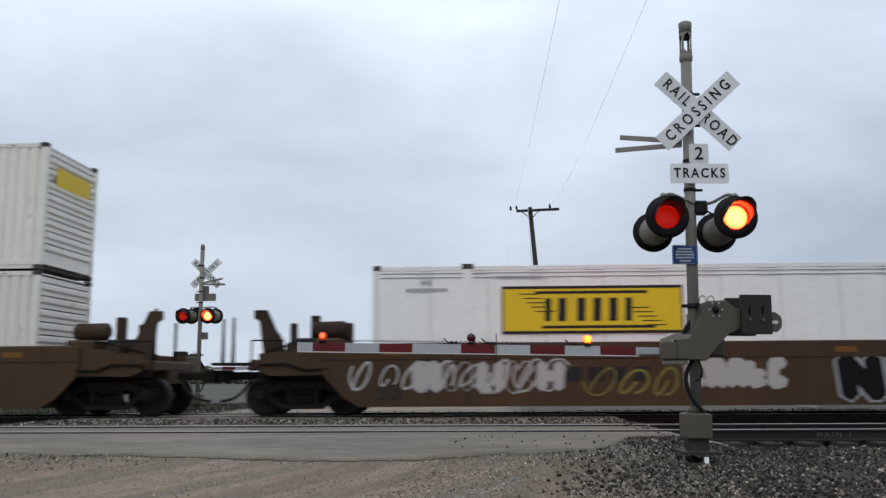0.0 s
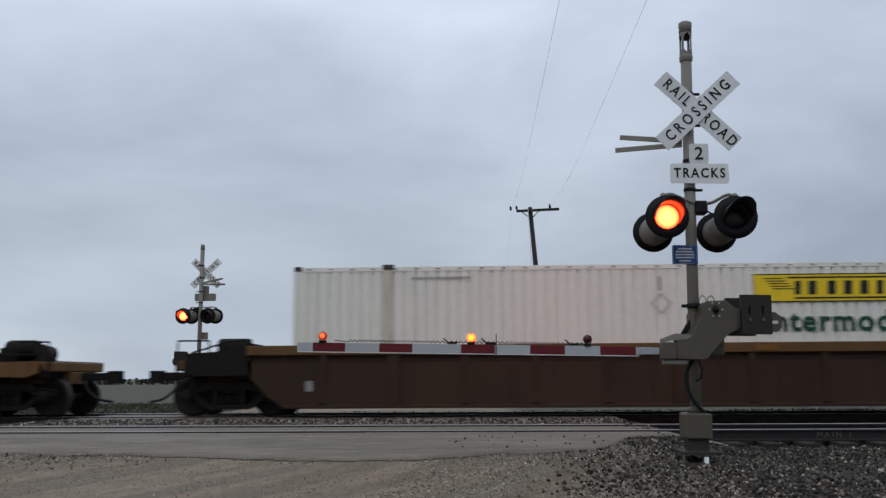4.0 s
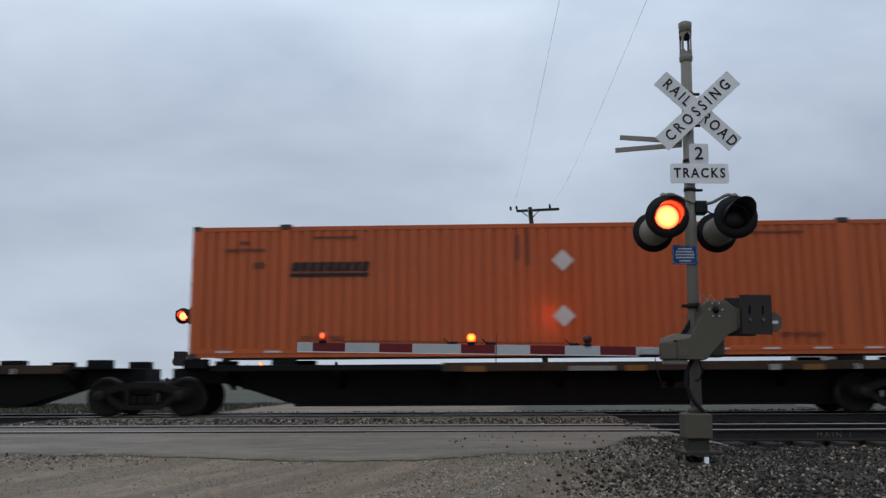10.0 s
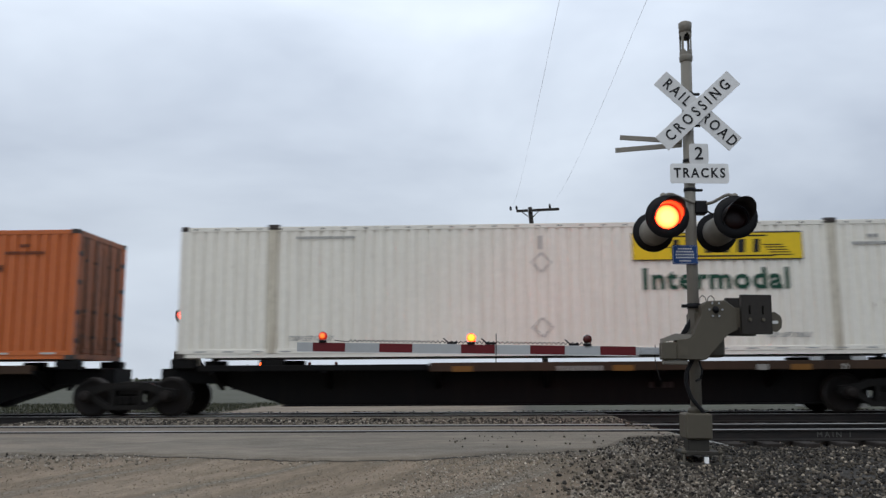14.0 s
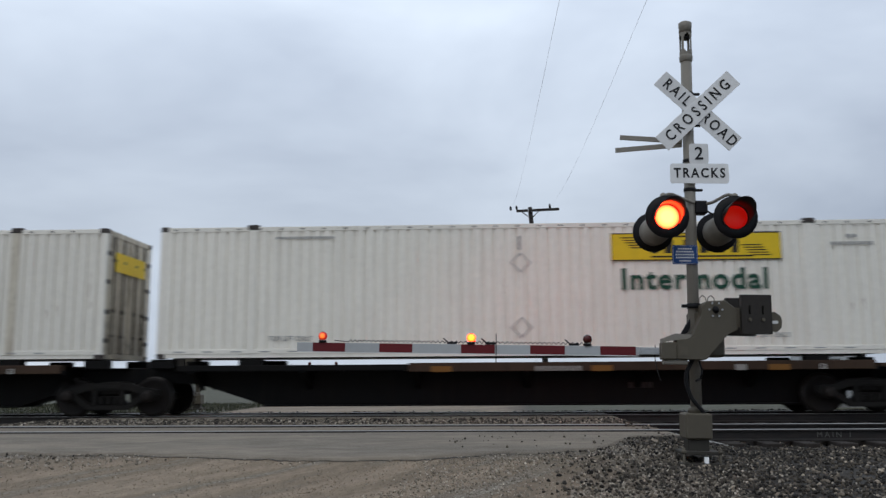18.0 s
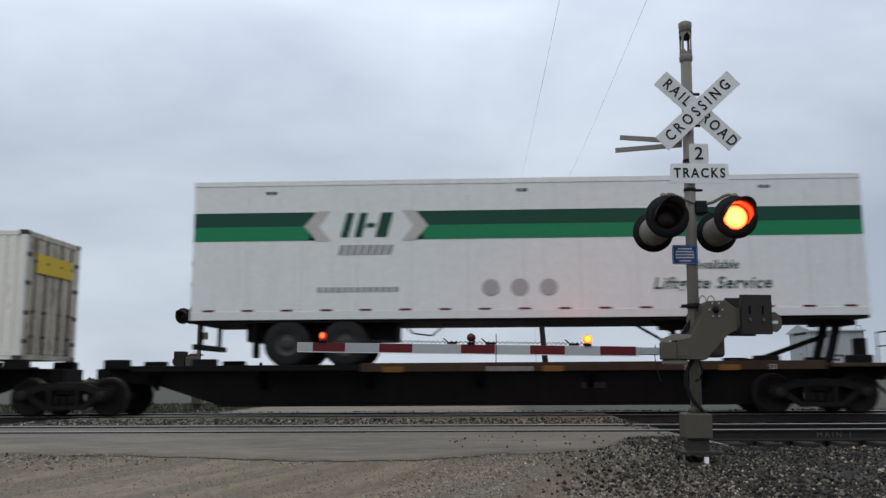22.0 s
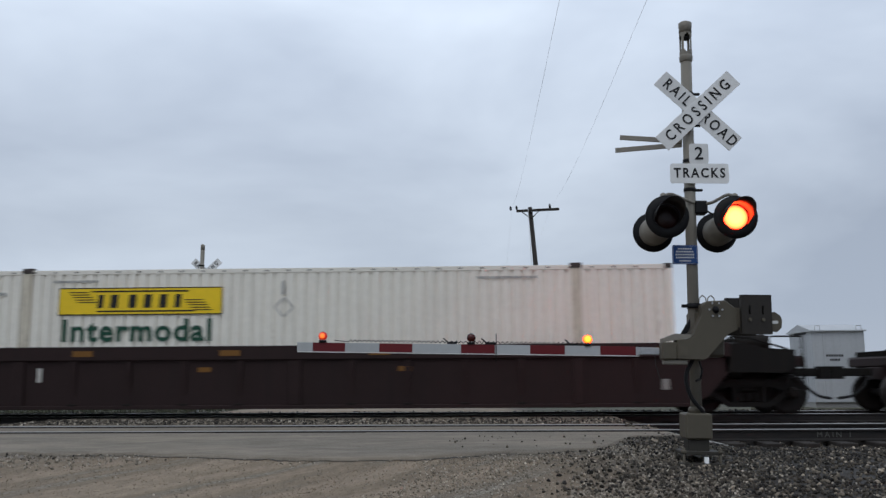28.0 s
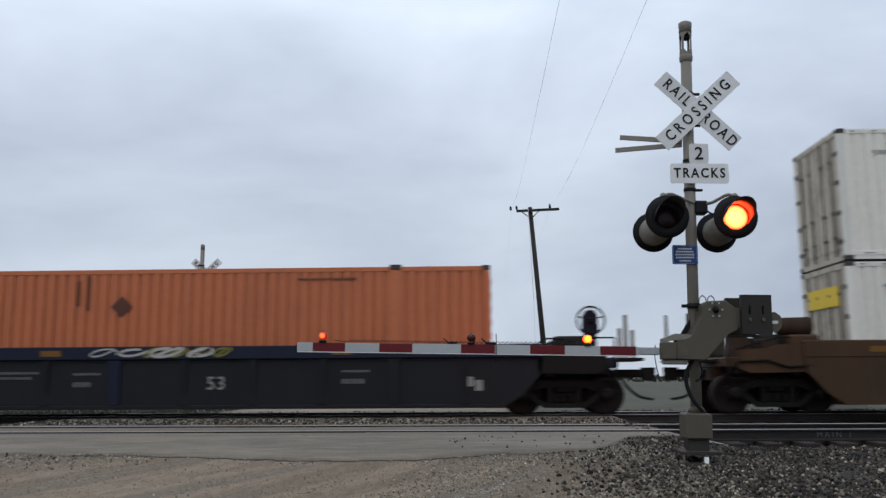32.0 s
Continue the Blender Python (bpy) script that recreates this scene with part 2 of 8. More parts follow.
M["rim"] = plain("dull_wheel_rim", (0.05, 0.047, 0.044, 1), 0.55, 0.2)
M["glass"] = plain("dark_car_glass", (0.01, 0.012, 0.014, 1), 0.06)
M["carpaint"] = plain("dark_grey_car_paint", (0.03, 0.032, 0.036, 1), 0.3)
M["house"] = paint("aluminium_bungalow_panel", rgb(176, 178, 180), (0.16, 0.15, 0.14, 1), 0.25, 0.45, 0.6)
for key, col, amt in (("white", (233, 228, 216), 0.12), ("cream", (226, 214, 196), 0.18), ("reefer", (236, 234, 228), 0.03), ("trailer", (226, 226, 222), 0.08)):
    M[key] = paint("container_" + key, rgb(*col), (0.22, 0.19, 0.16, 1), amt, 0.2 if key == "trailer" else 0.3, 0.9, rust=0.75 if key in ("white", "cream") else 0.0)
for key, col, amt in (("o_red", (194, 70, 19), 0.16), ("o_red2", (195, 73, 20), 0.14), ("o_tan", (196, 112, 56), 0.3), ("o_mid", (178, 83, 30), 0.2),
                      ("o_light", (195, 115, 60), 0.24), ("o_x", (172, 84, 34), 0.2), ("o_plain", (190, 100, 48), 0.2), ("o_brown", (168, 92, 48), 0.25), ("o_fade", (190, 106, 64), 0.25)):
    M[key] = paint("container_orange_" + key[2:], rgb(*col), (0.07, 0.03, 0.02, 1), amt, 0.14, 0.9, spec=0.36)
M["navy"] = paint("container_navy", rgb(24, 34, 58), (0.02, 0.02, 0.02, 1), 0.25, 0.4, 0.6)
M["teal"] = paint("container_dark_teal", rgb(30, 46, 55), (0.02, 0.02, 0.02, 1), 0.25, 0.4, 0.6)
M["grey"] = paint("container_grey", rgb(128, 134, 136), (0.08, 0.07, 0.06, 1), 0.25, 0.45, 0.7)


# ---------- mesh helpers ----------
def box(bm, x0, x1, y0, y1, z0, z1, bev=0.0):
    vs = [bm.verts.new(c) for c in ((x0, y0, z0), (x1, y0, z0), (x1, y1, z0), (x0, y1, z0), (x0, y0, z1), (x1, y0, z1), (x1, y1, z1), (x0, y1, z1))]
    fs = [bm.faces.new([vs[i] for i in q]) for q in ((3, 2, 1, 0), (4, 5, 6, 7), (0, 1, 5, 4), (1, 2, 6, 5), (2, 3, 7, 6), (3, 0, 4, 7))]
    if bev:
        bmesh.ops.bevel(bm, geom=list({e for f in fs for e in f.edges}), offset=bev, segments=1, affect="EDGES", profile=0.5)
    return bm


def tube(bm, p0, p1, r0, r1=None, seg=12, caps=True):
    r1 = r0 if r1 is None else r1
    p0, p1 = Vector(p0), Vector(p1)
    q = (p1 - p0).to_track_quat("Z", "Y")
    a, b = [], []
    for i in range(seg):
        t = 2 * math.pi * i / seg
        d = q @ Vector((math.cos(t), math.sin(t), 0))
        a.append(bm.verts.new(p0 + d * r0))
        b.append(bm.verts.new(p1 + d * r1))
    for i in range(seg):
        f = bm.faces.new((a[i], a[(i + 1) % seg], b[(i + 1) % seg], b[i]))
        f.smooth = True
    if caps:
        bm.faces.new(a[::-1])
        bm.faces.new(b)
    return bm


def lathe(bm, prof, centre, axis="Z", seg=24, caps=True):
    """prof: (radius, height) pairs, turned about an axis through centre."""
    rings = []
    for r, h in prof:
        ring = []
        for i in range(seg):
            t = 2 * math.pi * i / seg
            c, s = math.cos(t) * r, math.sin(t) * r
            v = {"Z": (c, s, h), "Y": (c, h, s), "X": (h, c, s)}[axis]
            ring.append(bm.verts.new(Vector(centre) + Vector(v)))
        rings.append(ring)
    for a, b in zip(rings, rings[1:]):
        for i in range(seg):
            f = bm.faces.new((a[i], a[(i + 1) % seg], b[(i + 1) % seg], b[i]))
            f.smooth = True
    if caps:
        bm.faces.new(rings[0][::-1])
        bm.faces.new(rings[-1])
    return bm


def slab(bm, pts, a0, a1, plane="XZ"):
    """A polygon pushed from a0 to a1 along the axis that its plane leaves out."""
    def at(u, v, a):
        return {"XZ": (u, a, v), "YZ": (a, u, v), "XY": (u, v, a)}[plane]
    lo = [bm.verts.new(at(u, v, a0)) for u, v in pts]
    hi = [bm.verts.new(at(u, v, a1)) for u, v in pts]
    n = len(pts)
    for i in range(n):
        bm.faces.new((lo[i], lo[(i + 1) % n], hi[(i + 1) % n], hi[i]))
    bm.faces.new(lo[::-1])
    bm.faces.new(hi)
    return bm


def wirepath(bm, pts, r, seg=6):
    for a, b in zip(pts, pts[1:]):
        tube(bm, a, b, r, seg=seg)
    return bm


def curved(pts, n=6):
    """The points of a smooth line through pts."""
    v = [Vector(p) for p in pts]
    v = [v[0] * 2 - v[1]] + v + [v[-1] * 2 - v[-2]]
    out = []
    for a, b, c, d in zip(v, v[1:], v[2:], v[3:]):
        for i in range(n):
            t = i / n
            out.append(0.5 * (2 * b + (c - a) * t + (2 * a - 5 * b + 4 * c - d) * t * t + (3 * b - a - 3 * c + d) * t ** 3))
    return out + [v[-2]]


def ribbon(bm, pts, w, y):
    """A flat painted line of width w through (x, z) points, 3 mm proud of the plane y."""
    rows = []
    for i, p in enumerate(pts):
        a, b = pts[max(i - 1, 0)], pts[min(i + 1, len(pts) - 1)]
        d = Vector((b[0] - a[0], b[1] - a[1]))
        n = Vector((-d.y, d.x)).normalized() * w / 2 if d.length > 1e-6 else Vector((0, w / 2))
        rows.append([bm.verts.new((p[0] + s * n.x, yy, p[1] + s * n.y)) for s, yy in ((-1, y - 0.003), (1, y - 0.003), (1, y), (-1, y))])
    for a, b in zip(rows, rows[1:]):
        for i in range(4):
            bm.faces.new((a[i], a[(i + 1) % 4], b[(i + 1) % 4], b[i]))
    bm.faces.new(rows[0][::-1])
    bm.faces.new(rows[-1])
    return bm


def finish(bm, name, material):
    bmesh.ops.recalc_face_normals(bm, faces=bm.faces)
    me = bpy.data.meshes.new(name)
    bm.to_mesh(me)
    bm.free()
    if material:
        me.materials.append(material)
    return me


STORE = {}


def part(name, bm, material, parent, label="", at=None):
    """One mesh object under a thing or a part; bm is a bmesh or a finished mesh."""
    me = bm if isinstance(bm, bpy.types.Mesh) else finish(bm, name, material)
    ob = new(name, me)
    ob.parent = parent
    if at is not None:
        ob.matrix_basis = at if isinstance(at, Matrix) else Matrix.Translation(at)
    return tagged(ob, label)


def shared(key, material, build):
    k = (key, material.name)
    if k not in STORE:
        bm = bmesh.new()
        build(bm)
        STORE[k] = finish(bm, key if isinstance(key, str) else key[0], material)
    return STORE[k]


def thing(name, label, category, group="", at=None, kind=""):
    ob = new(name)
    ob.empty_display_size = 0.2
    if at is not None:
        ob.matrix_basis = at if isinstance(at, Matrix) else Matrix.Translation(at)
    return tagged(ob, label, category, group, kind)


def lettering(text, height, material, depth=0.004, shear=0.0, spacing=1.0, bold=0.0, narrow=1.0):
    """Raised lettering in the plane XZ facing -Y, its middle at the origin; height is that of a capital."""
    k = ("text", text, height, material.name, shear, spacing, bold, narrow)
    if k not in STORE:
        cu = bpy.data.curves.new("lettering", "FONT")
        cu.body, cu.align_x, cu.align_y = text, "CENTER", "CENTER"
        cu.size, cu.extrude, cu.shear, cu.space_character, cu.offset = height / 0.72, depth / 2, shear, spacing, bold
        cu.resolution_u = 3
        ob = bpy.data.objects.new("lettering", cu)
        me = bpy.data.meshes.new_from_object(ob)
        bpy.data.objects.remove(ob)
        me.transform(Matrix.Rotation(radians(90), 4, "X") @ Matrix.Diagonal((narrow, 1, 1, 1)))
        me.materials.clear()
        me.materials.append(material)
        STORE[k] = me
    return STORE[k]


def smooth01(a, b, x):
    t = min(max((x - a) / (b - a), 0.0), 1.0)
    return t * t * (3 - 2 * t)


# ---------- the ground ----------
Y1, Y2, GAUGE = 14.21, 19.545, 1.505      # middle lines of the two tracks
ROAD_L, ROAD_R = -8.75, 2.9                # the crossing's edges at the tracks


def ground_z(x, y):
    near = -0.36 + 0.32 * smooth01(7.2, 12.4, y)
    far = -0.04 - 0.30 * smooth01(21.2, 25.5, y) - 0.25 * smooth01(30, 70, y)
    z = near if y < 16.9 else far
    road = smooth01(ROAD_R + 0.9, ROAD_R - 0.3, x) * smooth01(ROAD_L - 1.6, ROAD_L, x)
    if 12.4 < y < 21.4:
        z = -0.20 * (1 - road) - 0.05
    elif y <= 12.4:
        side = 0.17 * (1 - road) * smooth01(9.0, 12.4, y)
        z -= side
    if y < 80 and abs(x) < 40:
        z += 0.025 * noise.noise(Vector((x * 0.5, y * 0.5, 0))) + 0.012 * noise.noise(Vector((x * 2.3, y * 2.3, 3)))
    return z


def axis_steps(marks):
    out = []
    for a, b, n in marks:
        out += [a + (b - a) * i / n for i in range(n)]
    return out + [marks[-1][1]]


def grid_mesh(xs, ys, zf, material, name):
    verts = [(x, y, zf(x, y)) for y in ys for x in xs]
    w = len(xs)
    faces = [(j * w + i, j * w + i + 1, (j + 1) * w + i + 1, (j + 1) * w + i) for j in range(len(ys) - 1) for i in range(w - 1)]
    me = bpy.data.meshes.new(name)
    me.from_pydata(verts, [], faces)
    for pl in me.polygons:
        pl.use_smooth = True
    me.materials.append(material)
    return me


def ground_material():
    """Wet limestone gravel and tan dirt on the road, an asphalt apron by the rails, ballast ground painted dark as
    shaded gaps beside it, grass far off.
    """
    m, n, l, p = base_mat("wet_gravel_road_and_grass")
    co = n.new("ShaderNodeTexCoord")
    sep = n.new("ShaderNodeSeparateXYZ")
    l.new(co.outputs["Object"], sep.inputs[0])
    warp = mapped_noise(n, l, 0.9, (1, 1, 1), 4)

    def field(axis, a, b, wob):
        """0 before a, 1 after b along an axis, with a wavering edge."""
        mr = n.new("ShaderNodeMath")
        mr.operation = "MULTIPLY_ADD"
        l.new(warp.outputs["Fac"], mr.inputs[0])
        mr.inputs[1].default_value, mr.inputs[2].default_value = wob, -wob / 2
        ad = n.new("ShaderNodeMath")
        ad.operation = "ADD"
        l.new(sep.outputs[axis], ad.inputs[0])
        l.new(mr.outputs[0], ad.inputs[1])
        rg = n.new("ShaderNodeMapRange")
        rg.interpolation_type = "SMOOTHSTEP"
        rg.inputs["From Min"].default_value, rg.inputs["From Max"].default_value = a, b
        l.new(ad.outputs[0], rg.inputs["Value"])
        return rg.outputs[0]

    def times(a, b):
        t = n.new("ShaderNodeMath")
        t.operation = "MULTIPLY"
        l.new(a, t.inputs[0])
        l.new(b, t.inputs[1])
        return t.outputs[0]

    def inverse(a):
        t = n.new("ShaderNodeMath")
        t.operation = "SUBTRACT"
        t.inputs[0].default_value = 1.0
        l.new(a, t.inputs[1])
        return t.outputs[0]

    grit = n.new("ShaderNodeTexVoronoi")
    grit.inputs["Scale"].default_value = 38.0
    l.new(co.outputs["Object"], grit.inputs["Vector"])
    grit2 = n.new("ShaderNodeTexVoronoi")
    grit2.inputs["Scale"].default_value = 16.0
    l.new(co.outputs["Object"], grit2.inputs["Vector"])
    sand = mapped_noise(n, l, 60, (1, 1, 1), 4, 0.7)
    # dirt, with wheel tracks that run along the road
    vr = n.new("ShaderNodeVectorRotate")
    vr.rotation_type = "Z_AXIS"
    vr.inputs["Angle"].default_value = radians(36)
    l.new(co.outputs["Object"], vr.inputs["Vector"])
    vm = n.new("ShaderNodeMapping")
    vm.inputs["Scale"].default_value = (1.7, 0.13, 1)
    l.new(vr.outputs[0], vm.inputs[0])
    track = n.new("ShaderNodeTexNoise")
    track.inputs["Scale"].default_value, track.inputs["Detail"].default_value, track.inputs["Roughness"].default_value = 1.3, 6.0, 0.65
    l.new(vm.outputs[0], track.inputs["Vector"])
    dirt = mix(n, l, ramp(n, l, track.outputs["Fac"], 0.36, 0.56), (0.118, 0.087, 0.057, 1), (0.222, 0.171, 0.118, 1))
    dirt = mix(n, l, 1.0, dirt, ramp(n, l, sand.outputs["Fac"], 0.3, 0.7, (0.72, 0.72, 0.72, 1), (1.25, 1.25, 1.25, 1)), "MULTIPLY")
    lump = mapped_noise(n, l, 9, (1, 0.45, 1), 5, 0.7)
    dirt = mix(n, l, 1.0, dirt, ramp(n, l, lump.outputs["Fac"], 0.35, 0.65, (0.78, 0.77, 0.75, 1), (1.16, 1.16, 1.16, 1)), "MULTIPLY")
    stones = mix(n, l, grit.outputs["Color"], (0.080, 0.066, 0.048, 1), (0.31, 0.275, 0.222, 1))
    gsep = ramp(n, l, track.outputs["Fac"], 0.34, 0.46)
    road = mix(n, l, gsep, stones, dirt)
    # near-black ballast ground: the shade between the stones is in the colour
    ballast = mix(n, l, grit2.outputs["Color"], (0.005, 0.0038, 0.0027, 1), (0.032, 0.025, 0.017, 1))
    asphalt = mix(n, l, ramp(n, l, sand.outputs["Fac"], 0.35, 0.7), (0.090, 0.080, 0.066, 1), (0.14, 0.126, 0.106, 1))
    asphalt = mix(n, l, ramp(n, l, warp.outputs["Fac"], 0.35, 0.65), asphalt, (0.12, 0.105, 0.088, 1))
    grass = mix(n, l, ramp(n, l, sand.outputs["Fac"], 0.3, 0.7), (0.036, 0.036, 0.020, 1), (0.080, 0.077, 0.046, 1))
    f_right = field("X", 0.4, 2.6, 2.2)
    col = mix(n, l, f_right, road, ballast)
    f_apron = times(field("Y", 10.3, 10.75, 0.9), inverse(field("X", 1.7, 2.3, 1.3)))
    f_apron = times(f_apron, inverse(field("Y", 22.0, 24.0, 1.0)))
    f_left = inverse(field("X", -9.1, -8.6, 0.5))
    col = mix(n, l, times(times(f_left, field("Y", 12.3, 12.8, 0.4)), inverse(field("Y", 22.0, 23.0, 1.0))), col, ballast)
    f_apron = times(f_apron, inverse(f_left))
    col = mix(n, l, f_apron, col, asphalt)
    f_far = field("Y", 22.5, 25.5, 2.0)
    f_out = inverse(times(field("X", -9.5, -8.3, 1.2), inverse(field("X", 1.5, 2.6, 1.2))))
    col = mix(n, l, times(f_far, f_out), col, grass)
    col = mix(n, l, field("Y", 55, 75, 8), col, grass)
    l.new(col, p.inputs["Base Color"])
    wet = ramp(n, l, track.outputs["Fac"], 0.3, 0.7, (0.85, 0.85, 0.85, 1), (0.6, 0.6, 0.6, 1))
    p.inputs["Specular IOR Level"].default_value = 0.24
    l.new(wet, p.inputs["Roughness"])
    hsum = mix(n, l, 0.5, grit.outputs["Distance"], sand.outputs["Fac"])
    bump(n, l, p, hsum, 0.30, 0.012)
    return m


M["ground"] = ground_material()
xs = axis_steps([(-2500, -300, 6), (-300, -40, 10), (-40, -12, 14), (-12, 8, 80), (8, 40, 20), (40, 300, 10), (300, 2500, 6)])
ys = axis_steps([(-600, -30, 6), (-30, 2, 8), (2, 12.3, 48), (12.3, 12.5, 2), (12.5, 21.3, 24), (21.3, 40, 36), (40, 90, 20), (90, 400, 10), (400, 3500, 8)])
ground = tagged(new("ground", grid_mesh(xs, ys, ground_z, M["ground"], "ground")), "wet tan gravel road and ballast with grass fields beyond", "ground", kind="structure")


# loose stones: real broken rock where the camera sees them singly
def stone_material(name, lo, hi, pale=2.1, single=False):
    """Broken stone, each piece of its own shade; pale: how much lighter the palest few are."""
    m, n, l, p = base_mat(name)
    src = n.new("ShaderNodeObjectInfo").outputs["Random"] if single else n.new("ShaderNodeNewGeometry").outputs["Random Per Island"]
    nz = mapped_noise(n, l, 30, (1, 1, 1), 4)
    rp = n.new("ShaderNodeValToRGB")
    rp.color_ramp.elements[0].position, rp.color_ramp.elements[0].color = 0.2, lo
    rp.color_ramp.elements[1].position, rp.color_ramp.elements[1].color = 1.0, tuple(v * pale for v in hi[:3]) + (1,)
    for at_, k in ((0.55, 0.40), (0.82, 0.85), (0.92, 1.15)):
        rp.color_ramp.elements.new(at_).color = tuple(a + (b - a) * k for a, b in zip(lo[:3], hi[:3])) + (1,)
    l.new(src, rp.inputs[0])
    l.new(mix(n, l, 1.0, rp.outputs[0], ramp(n, l, nz.outputs["Fac"], 0.3, 0.7, (0.7, 0.7, 0.7, 1), (1.2, 1.2, 1.2, 1)), "MULTIPLY"), p.inputs["Base Color"])
    p.inputs["Roughness"].default_value, p.inputs["Specular IOR Level"].default_value = 0.65, 0.22
    bump(n, l, p, nz.outputs["Fac"], 0.3, 0.01)
    return m


M["rock"] = stone_material("broken_ballast_rock", (0.011, 0.009, 0.007, 1), (0.100, 0.083, 0.063, 1), 4.4)
M["rock_single"] = stone_material("broken_ballast_stone", (0.011, 0.009, 0.007, 1), (0.100, 0.083, 0.063, 1), 4.4, True)
M["pebble"] = stone_material("pale_limestone_pebbles", (0.135, 0.112, 0.084, 1), (0.34, 0.298, 0.242, 1), 1.7)
ICO_V, ICO_F = [], []
_bm = bmesh.new()
bmesh.ops.create_icosphere(_bm, subdivisions=1, radius=1.0)
ICO_V = [v.co.copy() for v in _bm.verts]
ICO_F = [[v.index for v in f.verts] for f in _bm.faces]
_bm.free()


def stones(name, label, spots, material, rng):
    """Broken stones at spots (x, y, z, size), joined into one object."""
    verts, faces = [], []
    for x, y, z, s in spots:
        q = Euler((rng.uniform(0, 6.3), rng.uniform(0, 6.3), rng.uniform(0, 6.3))).to_matrix()
        k = Vector((s * rng.uniform(0.7, 1.3), s * rng.uniform(0.6, 1.1), s * rng.uniform(0.5, 0.9)))
        o = len(verts)
        for v in ICO_V:
            w = rng.uniform(0.72, 1.15)
            c = q @ Vector((v.x * k.x * w, v.y * k.y * w, v.z * k.z * w))
            verts.append((c.x + x, c.y + y, c.z + z))
        faces += [[i + o for i in f] for f in ICO_F]
    me = bpy.data.meshes.new(name)
    me.from_pydata(verts, [], faces)
    me.materials.append(material)
    return tagged(new(name, me), label, "stones", kind="stuff")


def scatter(rng, n, x0, x1, y0, y1, s0, s1, keep):
    out = []
    for _ in range(n):
        x, y = rng.uniform(x0, x1), rng.uniform(y0, y1)
        if rng.random() < keep(x, y):
            s = rng.uniform(s0, s1) * (0.7 if rng.random() < 0.5 else 1.0)
            out.append((x, y, ground_z(x, y) + s * 0.25, s))
    return out


def apron_edge(x):
    """Where the asphalt apron's near edge runs, bending back round its corner beside the signal mast."""
    return 10.5 + 0.25 * math.sin(x * 0.9) + 3.0 * smooth01(1.3, 2.9, x)


def apron_mesh():
    """The asphalt apron: a thin sheet with a broken near edge that steps down to the gravel."""
    nx, ny = 130, 10
    verts, faces = [], []
    for i in range(nx + 1):
        x = ROAD_L - 0.2 + (ROAD_R + 0.35 - ROAD_L) * i / nx
        e = apron_edge(x) + 0.16 * noise.noise(Vector((x * 2.0, 1, 0))) + 0.09 * noise.noise(Vector((x * 7.0, 4, 0)))
        e = min(e, 12.45)
        for j in range(-1, ny + 1):
            y = e + (12.62 - e) * max(j, 0) / ny
            z = ground_z(x, y) + 0.028 if y < 12.39 else -0.022
            verts.append((x, y - (0.03 if j < 0 else 0), z - (0.08 if j < 0 else 0)))
    w = ny + 2
    for i in range(nx):
        for j in range(ny + 1):
            faces.append((i * w + j, (i + 1) * w + j, (i + 1) * w + j + 1, i * w + j + 1))
    me = bpy.data.meshes.new("asphalt_apron")
    me.from_pydata(verts, [], faces)
    me.materials.append(M["panel"])
    for pl in me.polygons:
        pl.use_smooth = True
    return me


rng = random.Random(5)
stones("ballast", "grey broken rock ballast beside the crossing", scatter(rng, 20000, 0.3, 9.5, 6.4, 13.2, 0.012, 0.034, lambda x, y: smooth01(0.5, 2.0, x) * (1.0 if y < apron_edge(x) + 0.1 else 0.02)), M["rock"], rng)
stones("ballast", "grey rock ballast between the two tracks",
       scatter(rng, 5200, -10.5, 12, 15.75, 18.05, 0.020, 0.045, lambda x, y: 1.0), M["rock"], rng)
stones("ballast", "grey rock ballast on the far shoulder of the tracks",
       scatter(rng, 4200, -14, 16, 21.0, 23.6, 0.020, 0.045, lambda x, y: 0.15 if -8.3 < x < 2 else 1.0), M["rock"], rng)
stones("ballast", "dark rock ballast around the ties of the track",
       scatter(rng, 2600, 3.4, 14, 12.9, 15.7, 0.020, 0.042, lambda x, y: 1.0) + scatter(rng, 2200, -15, -8.8, 15.6, 21.0, 0.02, 0.04, lambda x, y: 1.0)
       + scatter(rng, 1500, 4.5, 16, 18.1, 21.0, 0.020, 0.042, lambda x, y: 1.0), M["rock"], rng)
stones("gravel", "pale limestone gravel strewn over the dirt road",
       scatter(rng, 36000, -6.5, 2.6, 5.6, 11.2, 0.005, 0.017, lambda x, y: (0.10 + 0.90 * smooth01(-0.02 - 0.4 * smooth01(-1.5, 0.3, x), 0.30 - 0.25 * smooth01(-1.5, 0.3, x), noise.noise(Vector((x * 0.9, y * 0.35, 7))))) * (0.10 + 0.90 * smooth01(-2.8, 0.0, x)) * (1.0 if y < apron_edge(x) + 0.1 else 0.10)), M["pebble"], rng)
M["grit"] = stone_material("tan_road_grit", (0.150, 0.114, 0.079, 1), (0.262, 0.205, 0.146, 1), 1.3)
stones("gravel", "tan grit pressed into the dirt road",
       scatter(rng, 9000, -6.6, 1.2, 8.0, 11.4, 0.004, 0.010, lambda x, y: 0.35 + 0.65 * smooth01(-0.1, 0.25, noise.noise(Vector((x * 0.8 - y * 0.5, x * 0.15 + y * 0.3, 2))))), M["grit"], rng)
stones("gravel", "small heap of crushed stone on the road's edge",
       scatter(rng, 4200, -7.6, -3.4, 9.4, 12.1, 0.008, 0.028, lambda x, y: max(0.0, 1 - abs(x + 5.4) / 1.9) * max(0, 1 - abs(y - 10.8) / 1.2)), M["pebble"], rng)
